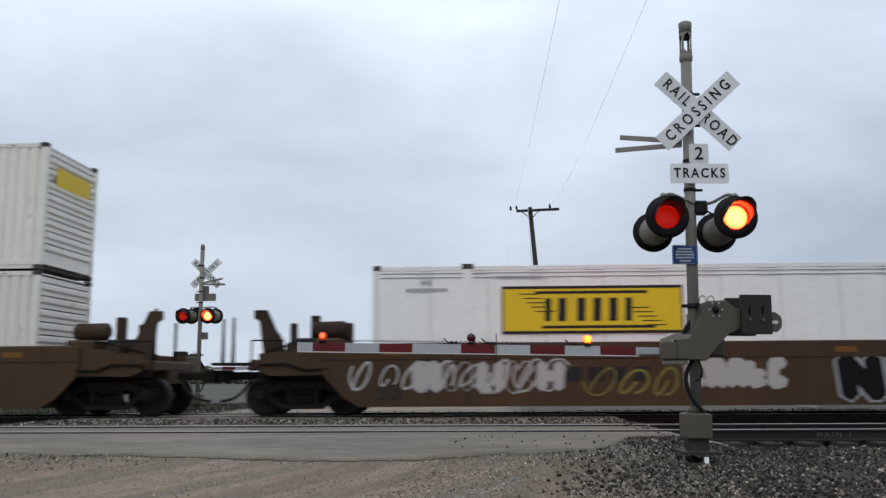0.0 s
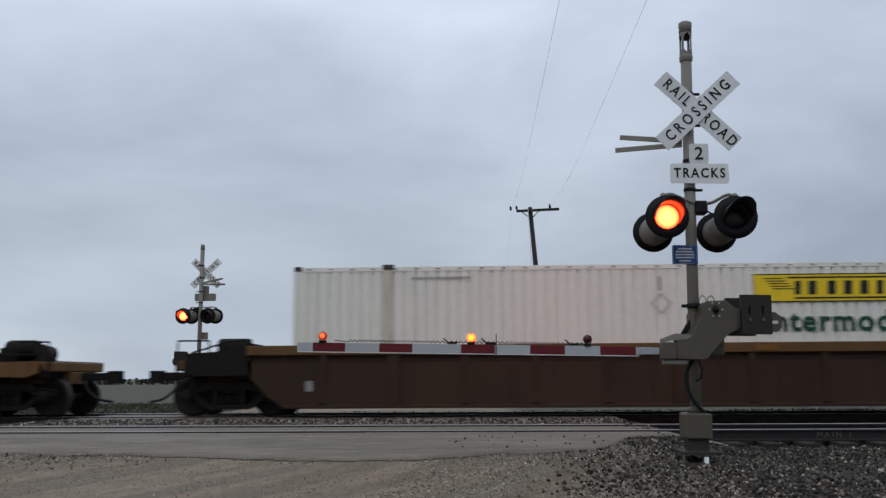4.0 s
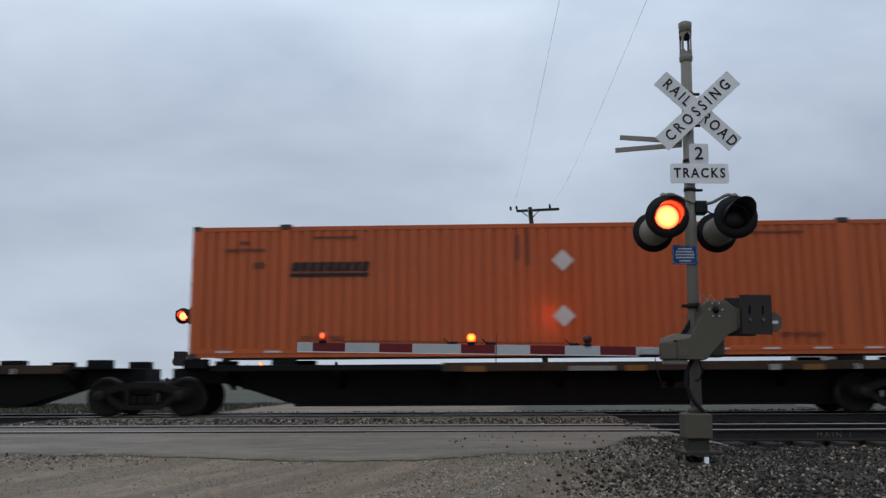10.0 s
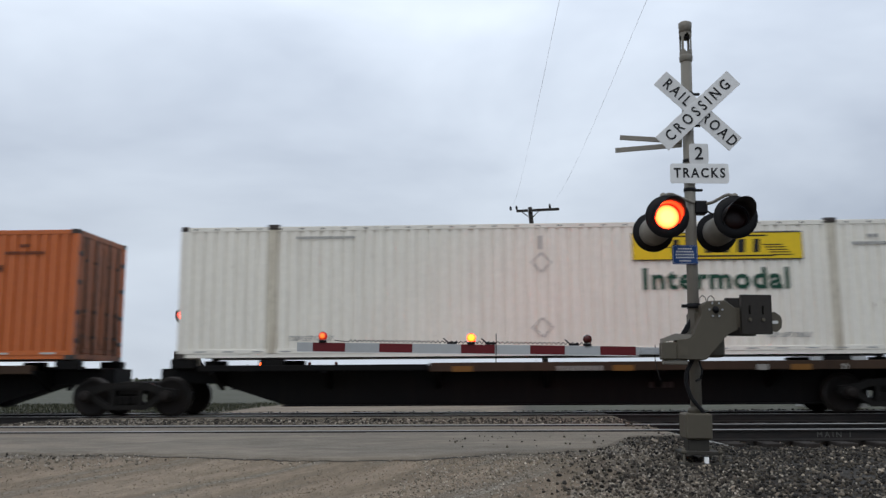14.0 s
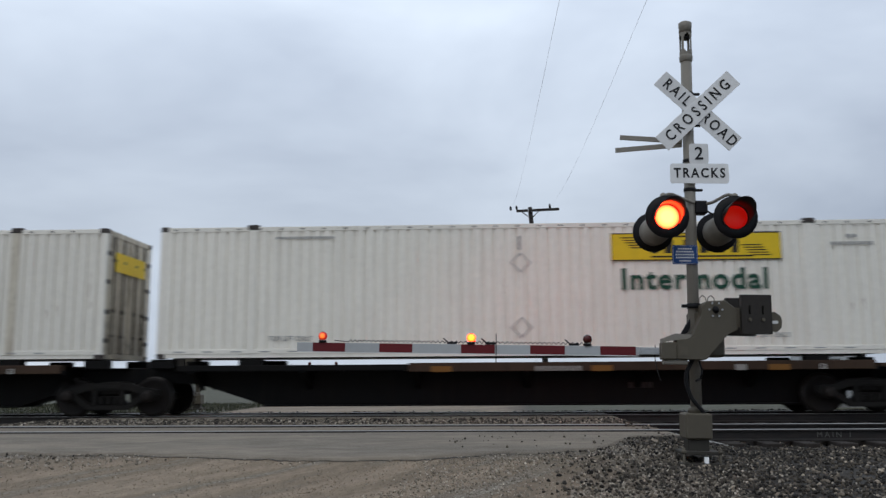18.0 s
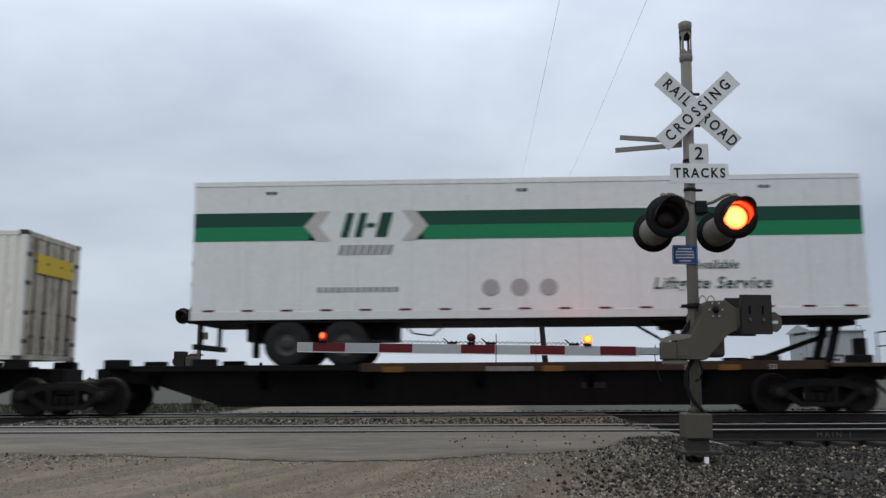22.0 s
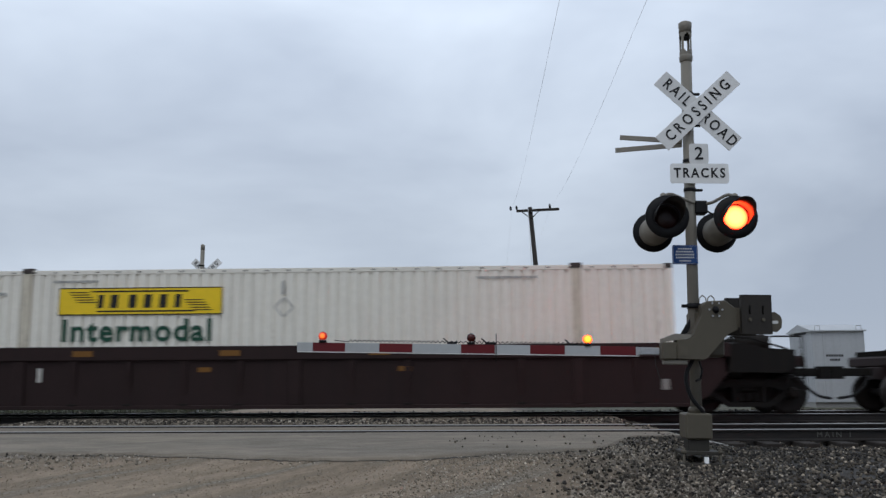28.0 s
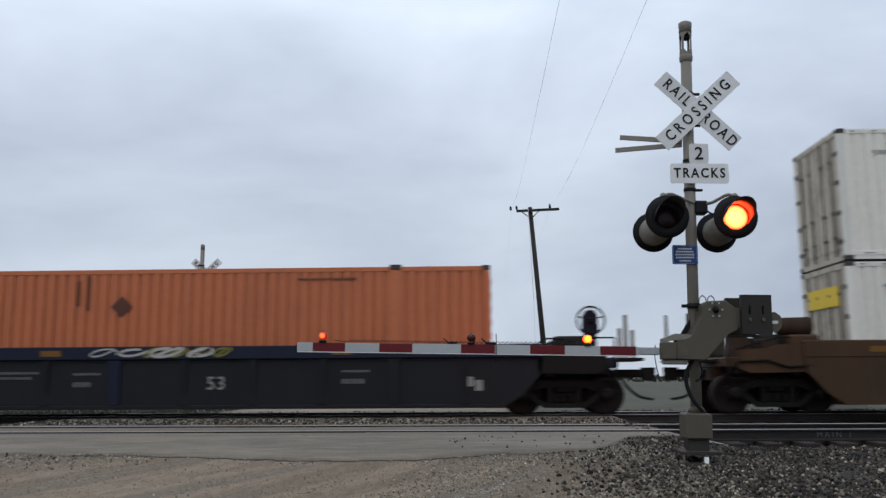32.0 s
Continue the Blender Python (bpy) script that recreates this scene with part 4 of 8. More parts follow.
    bmesh.ops.bevel(body, geom=body.edges[:], offset=0.012, segments=1, affect="EDGES")
    Q("gate_mechanism", body, "gatebox", "grey-green cast gate mechanism")
    Q("mechanism_back", box(bmesh.new(), 0.0, 0.42, -0.07, 0.26, 1.26, 1.80, 0.03), "gatebox")
    hub = bmesh.new()
    Q("pivot_shaft", lathe(bmesh.new(), [(0.012, -0.305), (0.030, -0.30), (0.034, -0.27), (0.045, -0.262), (0.045, -0.258)], (0.25, 0, 1.80), "Y", 16), "black")
    for i in range(6):
        t = radians(60 * i)
        tube(hub, (0.25 + 0.085 * math.cos(t), -0.275, 1.80 + 0.085 * math.sin(t)), (0.25 + 0.085 * math.cos(t), -0.26, 1.80 + 0.085 * math.sin(t)), 0.013, seg=6)
    tagged(Q("pivot_bolts", hub, "alu"), kind="stuff")
    Q("cover_plate", box(bmesh.new(), -0.24, -0.13, -0.268, -0.262, 1.27, 1.37), "gatebox")
    for i, (y0, y1, dx) in enumerate(((-0.34, -0.26, 0.0), (0.08, 0.16, -0.06))):
        plate, x0, x1 = bmesh.new(), 0.56 + dx, 0.95 + dx
        cuts = [x0, 0.653 + dx, 0.677 + dx, 0.823 + dx, 0.847 + dx, x1]
        for j in range(5):
            if j % 2 == 0:
                box(plate, cuts[j], cuts[j + 1], y0, y1, 1.52, 1.97)
            else:
                box(plate, cuts[j], cuts[j + 1], y0, y1, 1.52, 1.745)
                box(plate, cuts[j], cuts[j + 1], y0, y1, 1.845, 1.97)
        bmesh.ops.remove_doubles(plate, verts=plate.verts, dist=0.0001)
        cw = Q("counterweight", plate, "cwblack", "black steel counterweight plate with slots")
        for x in (0.665, 0.835):
            Q("bolt", tube(bmesh.new(), (x + dx, y0 - 0.018, 1.685), (x + dx, y0, 1.685), 0.022, seg=6), "gatebox", parent=cw)
    Q("counterweight_arm", slab(bmesh.new(), [(0.40, 1.62), (0.95, 1.56), (1.04, 1.55), (1.10, 1.60), (1.11, 1.68), (1.09, 1.74), (1.02, 1.78), (0.95, 1.78), (0.40, 1.84)], -0.255, -0.235), "gatebox", "slotted counterweight arm")
    # no hole here: a white slab paints the daylight seen through the slot
    Q("arm_slot", slab(bmesh.new(), rounded(0.97, 1.06, 1.645, 1.68, 0.016), -0.260, -0.257), "signwhite")
    Q("mast_bracket", shared("mast_bracket", M["black"], lambda bm: (box(bm, -0.14, 0.09, -0.02, 0.02, -0.018, 0.018), lathe(bm, [(0.067, -0.03), (0.08, -0.03), (0.08, 0.03), (0.067, 0.03)], (0, 0, 0), "Z", 20))), "black", where=(0, -0.02, 1.83))
    for cx in (0.13, 0.24):
        loops = bmesh.new()
        wirepath(loops, [(cx - 0.05, -0.1, 1.89), (cx - 0.04, -0.1, 1.95), (cx, -0.1, 1.98), (cx + 0.04, -0.1, 1.95), (cx + 0.05, -0.1, 1.89)], 0.007)
        Q("lifting_loop", loops, "galv")
    Q("brace", slab(bmesh.new(), [(-0.20, 1.46), (-0.02, 1.72), (0.03, 1.70), (-0.12, 1.46)], -0.04, 0.0), "black")
    Q("arm_adapter", box(bmesh.new(), -0.46, -0.27, -0.26, -0.08, 1.22, 1.42, 0.012), "gatebox")
    Q("adapter_lid", slab(bmesh.new(), [(-0.45, 1.42), (-0.09, 1.47), (-0.06, 1.51), (-0.28, 1.52), (-0.45, 1.46)], -0.24, -0.09), "galv")
    Q("adapter_foot", box(bmesh.new(), -0.44, -0.12, -0.22, -0.12, 1.165, 1.22, 0.01), "galv")
    hose = bmesh.new()
    wirepath(hose, curved([(-0.05, -0.14, 1.22), (-0.145, -0.15, 1.0), (-0.09, -0.14, 0.77), (0.04, -0.12, 0.61), (0.06, -0.1, 0.56)], 10), 0.024, 12)
    wirepath(hose, [(0.02, -0.1, 1.20), (0.05, -0.12, 1.08), (0.03, -0.12, 0.98), (-0.03, -0.13, 0.95)], 0.012, 8)
    P("flexible_hose", hose, "black")
    dang = bmesh.new()
    wirepath(dang, curved([(-0.50, -0.2, 1.36), (-0.505, -0.2, 1.2), (-0.47, -0.2, 1.02), (-0.44, -0.2, 0.95)]), 0.005)
    P("loose_wires", dang, "cable")
    # the arm: red and white bands, three lamps
    ya0, ya1, za, zb = -0.205, -0.165, 1.234, 1.338
    X = lambda px: -4.685 + (px - 524) / 151.2
    holder = P("arm_holder", box(bmesh.new(), X(1128), -0.45, -0.21, -0.16, 1.242, 1.33, 0.01), "alu", "bare aluminium arm end")
    bands = (("w", 524, 552), ("r", 552, 610), ("w", 610, 671), ("r", 671, 730), ("w", 730, 816), ("r", 816, 876), ("w", 876, 938), ("r", 938, 999), ("w", 999, 1061), ("r", 1061, 1123))
    gate = P("gate_arm", box(bmesh.new(), X(524), X(1128), ya0 + 0.004, ya1 - 0.004, za + 0.004, zb - 0.004), "alu", "red and white banded gate arm")
    P("arm_lip", box(bmesh.new(), X(524), X(1128), ya0 - 0.004, ya1, za - 0.010, za - 0.001), "signwhite", parent=gate)
    for c, a, b in bands:
        P("red_band" if c == "r" else "white_band", box(bmesh.new(), X(a) + 0.001, X(b) - 0.001, ya0, ya1, za, zb, 0.003), "armred" if c == "r" else "armwhite", parent=gate)
    for px, mode in arm_lamps:
        base = P("arm_lamp_base", lathe(bmesh.new(), [(0.046, 0.0), (0.048, 0.02), (0.04, 0.03)], (X(px), (ya0 + ya1) / 2, zb), "Z", 16), "black", parent=gate)
        dome = bmesh.new()
        lathe(dome, [(0.036, -0.044), (0.050, -0.020), (0.053, 0.004), (0.044, 0.030), (0.022, 0.044)], (0, 0, 0), "Z", 18)
        if mode == "T":
            P("arm_lamp", dome, "glow_red", "small red arm lamp, lit", parent=gate, where=(X(px), (ya0 + ya1) / 2, zb + 0.080))
        elif mode == "N":
            P("arm_lamp", dome, "armlens", "small dark arm lamp", parent=gate, where=(X(px), (ya0 + ya1) / 2, zb + 0.080))
        else:
            me = finish(dome, "arm_lamp", M["glow_amber"])
            me.materials.append(M["armlens"])
            for pl in me.polygons:
                pl.material_index = 0 if (pl.center.y < -0.006) else 1
            rest = Matrix.Translation((X(px), (ya0 + ya1) / 2, zb + 0.080))
            lamp = part("arm_lamp", me, None, gate, "small flashing arm lamp", at=rest)
            FLASH.append((lamp, rest if not flip else rest @ pose(0, 0, 0, 0, 0, 180), sideof(mode) if flip else mode, False))
        P("lamp_cap", lathe(bmesh.new(), [(0.02, 0.0), (0.014, 0.008)], (X(px), (ya0 + ya1) / 2, zb + 0.122), "Z", 12), "black", parent=base)
    zig = bmesh.new()
    pts = [(X(590), -0.185, zb + 0.03), (X(612), -0.185, zb + 0.015)]
    for i in range(106):
        pts.append((X(615 + i * 4.1), -0.185, zb + 0.012 + (0.028 if i % 2 else 0.0)))
    wirepath(zig, pts, 0.0045, 4)
    P("coiled_lamp_cable", zig, "cable", "coiled black lamp cable", parent=gate)
    for px in (800, 868, 1015):
        clips = bmesh.new()
        box(clips, X(px - 9), X(px + 9), -0.20, -0.17, zb + 0.002, zb + 0.03, 0.004)
        tube(clips, (X(px - 6), -0.185, zb + 0.02), (X(px - 16), -0.185, zb + 0.07), 0.008, seg=6)
        P("cable_clip", clips, "black", parent=gate)
    for o in sg.children:
        kind_of = o.name.split(".")[0]
        if kind_of in ("crossbuck_blade", "number_plate", "tracks_plate", "sign_clamp", "bracket_arm", "lamp_cross_arm", "arm_clamp", "lamp_wires", "flasher_lamp", "mast_cap"):
            o.matrix_basis = Matrix.Translation((0, 0, lift)) @ o.matrix_basis
        elif kind_of in ("gate_arm", "arm_holder"):
            o.matrix_basis = Matrix.Translation((0, 0, arm_lift)) @ o.matrix_basis
    P("whip_rod", tube(bmesh.new(), (X(878), -0.215, za - 0.10), (X(878), -0.215, zb + 0.13), 0.005, seg=6), "black", parent=gate)
    return sg


crossing_signal("tall grey crossing signal with flashing red lamps and lowered gate", pose(2.538, 10.2, -0.20, 0, 1.15, 0), True, False, ((569, "T"), (834, "L"), (1039, "R")))
crossing_signal("crossing signal across the tracks, seen from behind its gate", pose(-8.885, 27.0, -0.27, 0, 0, 180), False, True, ((569, "N"), (698, "N"), (936, "R")), 0.26, 0.12)

# ---------- beyond the tracks ----------
pole = thing("utility_pole", "dark leaning timber utility pole with a crossarm", "utility pole", at=pose(3.95, 48, -0.5, 0, -4.3, 0))
part("pole", tube(bmesh.new(), (0, 0, -0.5), (0, 0, 10.95), 0.17, 0.12, 16), M["wood"], pole)
part("crossarm", box(bmesh.new(), -1.22, 1.22, -0.20, -0.08, 10.66, 10.80, 0.01), M["wood"], pole, at=pose(0, 0, 0, 0, 2.2, 0))
for sgn in (-1, 1):
    part("arm_brace", wirepath(bmesh.new(), [(0.0, -0.19, 10.25), (sgn * 0.5, -0.19, 10.68)], 0.025), M["wood"], pole)
    for x in (1.12, 0.78):
        if sgn < 0 or x > 1:
            part("insulator", shared("insulator", M["black"], lambda bm: lathe(bm, [(0.03, 0), (0.075, 0.05), (0.05, 0.10), (0.07, 0.14), (0.04, 0.24)], (0, 0, 0), "Z", 12)), None, pole, at=(sgn * x, -0.14, 10.80 - sgn * 0.03))
part("ground_wire", wirepath(bmesh.new(), [(-0.14, -0.3, 10.9), (-0.32, -0.3, 5.6), (-0.66, -0.3, 0)], 0.013), M["wire"], pole)
for a, b, c, lab in (((1.201, 11, 5.99), (2.1, 48, 10.35), (3.6, 150, 7.4), "thin power line overhead"), ((2.399, 11, 5.95), (4.3, 48, 10.45), (6.1, 150, 13.3), "thin power line overhead")):
    wr = bmesh.new()
    a, b, c = Vector(a), Vector(b), Vector(c)
    e = a + (a - b) * 0.6
    e.z = a.z + 0.9
    pts = [e] + [a.lerp(b, i / 12) + Vector((0, 0, -0.35 * math.sin(math.pi * i / 12))) for i in range(13)] + [b.lerp(c, i / 6) + Vector((0, 0, -1.2 * math.sin(math.pi * i / 6))) for i in range(1, 7)]
    wirepath(wr, pts, 0.0024, 5)
    tagged(new("power_line", finish(wr, "power_line", M["wire"])), lab, "power line", "power lines")

hs = thing("signal_bungalow", "pale aluminium signal equipment hut with a low gable", "equipment hut", at=pose(12.88, 32.1, -0.15, 0, 0, 0))
part("body", box(bmesh.new(), -0.92, 0.92, -1.1, 1.1, 0, 2.50, 0.01), M["house"], hs)
part("roof", slab(bmesh.new(), [(-1.2, 2.50), (1.2, 2.50), (1.2, 2.54), (0, 2.80), (-1.2, 2.54)], -1.0, 0.98, "YZ"), M["house"], hs, "shallow gabled metal roof")
part("gable_vent", box(bmesh.new(), -0.926, -0.921, -0.6, 0.6, 2.42, 2.50), M["black"], hs)
for x in (-0.72, 0.74):
    part("lifting_eye", wirepath(bmesh.new(), [(x - 0.09, -1.12, 2.50), (x - 0.09, -1.12, 2.70), (x + 0.09, -1.12, 2.70), (x + 0.09, -1.12, 2.50)], 0.012), M["alu"], hs)
dr = part("door", box(bmesh.new(), -0.94, -0.925, -0.55, 0.55, 0.12, 2.25, 0.004), M["house"], hs)
for i in range(6):
    part("notice", box(bmesh.new(), -0.948, -0.942, -0.25, 0.2 - 0.08 * (i % 2), 1.95 - i * 0.26, 2.0 - i * 0.26), M["lettergrey"], dr)
for i, w in enumerate((0.62, 0.36)):
    bmx = bmesh.new()
    for k in range(7):
        box(bmx, -0.15 - w / 2 + w * k / 7, -0.15 - w / 2 + w * (k + 0.75) / 7, -1.106, -1.102, 1.60 - i * 0.15, 1.68 - i * 0.15)
    tagged(part("printed_line", bmx, M["letterdark"], hs), kind="stuff")
part("panel_seam", box(bmesh.new(), -0.55, -0.54, -1.104, -1.101, 0.05, 2.45), M["lettergrey"], hs)
part("skid", box(bmesh.new(), -0.9, 0.9, -1.0, 1.0, -0.35, 0.0), M["concrete"], hs)

# the car that waits on the far side with its headlights on
cr = thing("car", "dark car waiting on the far road, headlights on", "car", at=pose(-4.3, 41.5, -0.5, 0, 0, 0))
shell = bmesh.new()
slab(shell, [(-2.2, 0.28), (2.2, 0.28), (2.25, 0.75), (1.95, 0.95), (1.5, 1.0), (0.9, 1.45), (-0.6, 1.48), (-1.15, 1.02), (-2.1, 0.88), (-2.25, 0.6)], -0.88, 0.88, "YZ")
bmesh.ops.bevel(shell, geom=shell.edges[:], offset=0.06, segments=2, affect="EDGES")
part("body", shell, M["carpaint"], cr)
part("windscreen", slab(bmesh.new(), [(-1.13, 1.04), (-0.64, 1.44), (-0.67, 1.46), (-1.18, 1.06)], -0.72, 0.72, "YZ"), M["glass"], cr)
for sx in (-1, 1):
    part("headlight", lathe(bmesh.new(), [(0.09, -0.03), (0.11, 0.0), (0.10, 0.02)], (0, 0, 0), "Y", 16), M["glow_head"], cr, "lit headlight", at=(sx * 0.64, -2.24, 0.68))
    part("side_window", slab(bmesh.new(), [(-0.9, 1.05), (1.2, 1.05), (0.85, 1.38), (-0.55, 1.40)], sx * 0.872, sx * 0.884, "YZ"), M["glass"], cr)
    for y in (-1.35, 1.35):
        wh = part("wheel", shared("car_wheel", M["tyre"], lambda bm: lathe(bm, [(0.18, -0.1), (0.31, -0.1), (0.33, -0.06), (0.33, 0.06), (0.31, 0.1), (0.18, 0.1)], (0, 0, 0), "X", 20)), None, cr, at=(sx * 0.82, y, 0.33))
        part("rim", shared("car_rim", M["rim"], lambda bm: lathe(bm, [(0.05, -0.09), (0.19, -0.085), (0.19, 0.085), (0.05, 0.09)], (0, 0, 0), "X", 16)), None, wh)

# low growth along the field's far edge
rng = random.Random(11)
M["leaf"] = stone_material("dull_grey_green_brush", (0.02, 0.024, 0.012, 1), (0.055, 0.06, 0.03, 1))
brush = []
for i in range(2600):
    x = rng.uniform(-220, 220)
    hgt = 1.2 + 1.6 * max(0.0, noise.noise(Vector((x * 0.03, 0, 0)))) + 0.7 * noise.noise(Vector((x * 0.2, 5, 0)))
    brush.append((x, 210 + rng.uniform(-4, 4), -0.5 + rng.uniform(0.0, max(0.4, hgt)), rng.uniform(0.25, 0.7)))
tagged(stones("hedgerow", "low grey-green brush along the field's edge", brush, M["leaf"], rng), category="brush")
grass_v, grass_f = [], []
for i in range(14000):
    x, y = rng.uniform(-26, -8.7), rng.uniform(23.6, 40)
    if x > -9.4 and y < 28.5:
        continue
    z, h, a = ground_z(x, y), rng.uniform(0.05, 0.17), rng.uniform(0, 6.28)
    dx, dy, k = math.cos(a) * 0.02, math.sin(a) * 0.02, rng.uniform(-0.08, 0.08)
    o = len(grass_v)
    grass_v += [(x - dx, y - dy, z - 0.02), (x + dx, y + dy, z - 0.02), (x + k, y + k, z + h)]
    grass_f.append((o, o + 1, o + 2))
gme = bpy.data.meshes.new("grass")
gme.from_pydata(grass_v, [], grass_f)
M["grass"] = stone_material("rough_grass", (0.02, 0.024, 0.012, 1), (0.075, 0.075, 0.042, 1))
gme.materials.append(M["grass"])
tagged(new("grass", gme), "rough damp grass beside the far road", "grass", kind="stuff")


# ---------- the train ----------
CL, CW, CH = 16.154, 2.591, 2.896
Z_SPINE, Z_WELL = 1.233, 0.316
TRAIN = []          # (thing, place along the train, height)


def ride(ob, u, z=0.0):
    TRAIN.append((ob, u, z))
    ob.matrix_basis = Matrix.Translation((u, Y2, z))
    return ob


def corrugated(bm, x0, x1, z0, z1, y, out, pitch=0.235, depth=0.05):
    """A pressed side sheet: flats and troughs running up."""
    n = max(1, round((x1 - x0) / pitch))
    p = (x1 - x0) / n
    prof = []
    for i in range(n):
        a = x0 + i * p
        prof += [(a, 0), (a + p * 0.62, 0), (a + p * 0.68, depth), (a + p * 0.94, depth)]
    prof.append((x1, 0))
    lo = [bm.verts.new((x, y - out * d, z0)) for x, d in prof]
    hi = [bm.verts.new((x, y - out * d, z1)) for x, d in prof]
    for i in range(len(prof) - 1):
        bm.faces.new((lo[i], lo[i + 1], hi[i + 1], hi[i]))


def ribbed_end(bm, L, sx):
    """A container's blind end: one sheet pressed into horizontal ribs."""
    x = sx * (L / 2 - 0.03)
    pts = [(x - sx * 0.03, 0.14), (x, 0.14)]
    for i in range(8):
        z = 0.42 + i * 0.29
        pts += [(x, z), (x + sx * 0.05, z + 0.05), (x + sx * 0.05, z + 0.13), (x, z + 0.18)]
    pts += [(x, CH - 0.12), (x - sx * 0.03, CH - 0.12)]
    slab(bm, pts, -CW / 2 + 0.14, CW / 2 - 0.14, "XZ")


def bars(parent, mat, x0, z, w, h, n, y=-CW / 2 - 0.012, name="stencil_print", slant=0.0, gap=0.3):
    bm = bmesh.new()
    for k in range(n):
        a = x0 + w * k / n
        b = a + w / n * (1 - gap)
        slab(bm, [(a, z - h / 2), (b, z - h / 2), (b + slant * h, z + h / 2), (a + slant * h, z + h / 2)], y - 0.004, y)
    tagged(part(name, bm, M[mat], parent), kind="stuff" if n > 1 else "")


def yellow_board(ct, x0, big=False, pale=False, drop=0.0):
    """The yellow logo board, as plain shapes: field, black rules, stripes and block letters."""
    w, h, z = (3.85, 1.02, 1.91) if big else (3.62, 0.60, 2.33 - drop)
    y = -CW / 2 - 0.010
    bd = part("logo_board", box(bmesh.new(), x0, x0 + w, y - 0.006, y, z - h / 2, z + h / 2), M["yellowpale" if pale else "yellow"], ct, "cream logo board with black bars" if pale else "yellow logo board with black bars")
    t = 0.06 if big else 0.022
    rule = bmesh.new()
    for a, b, c, d in ((x0, x0 + w, z + h / 2 - t, z + h / 2), (x0, x0 + w, z - h / 2, z - h / 2 + t), (x0, x0 + t * 0.6, z - h / 2 + t, z + h / 2 - t), (x0 + w - t * 0.6, x0 + w, z - h / 2 + t, z + h / 2 - t)):
        box(rule, a, b, y - 0.010, y - 0.0065, c, d)
    part("board_border", rule, M["letterdark"], bd)
    strp = bmesh.new()
    k = h / 0.60
    for i in range(5):
        zz = z + 0.20 * k - i * 0.055 * k
        box(strp, x0 + 0.22 * k + i * 0.05 * k, x0 + 0.22 * k + i * 0.05 * k + 0.42, y - 0.010, y - 0.0065, zz - 0.011, zz + 0.011)
        zz = z - 0.20 * k + i * 0.055 * k
        box(strp, x0 + w - 0.22 * k - i * 0.05 * k - 0.42, x0 + w - 0.22 * k - i * 0.05 * k, y - 0.010, y - 0.0065, zz - 0.011, zz + 0.011)
    box(strp, x0 + 0.72, x0 + w - 0.75, y - 0.010, y - 0.0065, z + 0.20 * k, z + 0.235 * k)
    box(strp, x0 + 0.85, x0 + w - 0.6, y - 0.010, y - 0.0065, z - 0.235 * k, z - 0.20 * k)
    part("stripes", strp, M["letterdark"], bd)
    hb = 0.145 * k
    xx = x0 + w * 0.232
    for i, wd in enumerate((0.20, 0.26, 0.26, 0.26, 0.26, 0.22)):
        wd *= 0.98
        blk = slab(bmesh.new(), [(xx + 0.02, z - hb), (xx + wd * 0.74, z - hb), (xx + wd * 0.74 + 0.02, z + hb), (xx + 0.04, z + hb)], y - 0.010, y - 0.0065)
        part("block_shape", blk, M["letterdark"], bd)
        xx += wd + (0.15 if i == 1 else 0.085)
    if not big:
        part("lettering", lettering("Intermodal", 0.45 + drop * 0.2, M["greenfade" if pale and not drop else "green"], 0.004, 0.0, 1.10, 0.018, 1.03), None, ct, "green word Intermodal", at=(x0 + w / 2 - 0.06, y - 0.002, z - 0.72 + drop * 0.4))


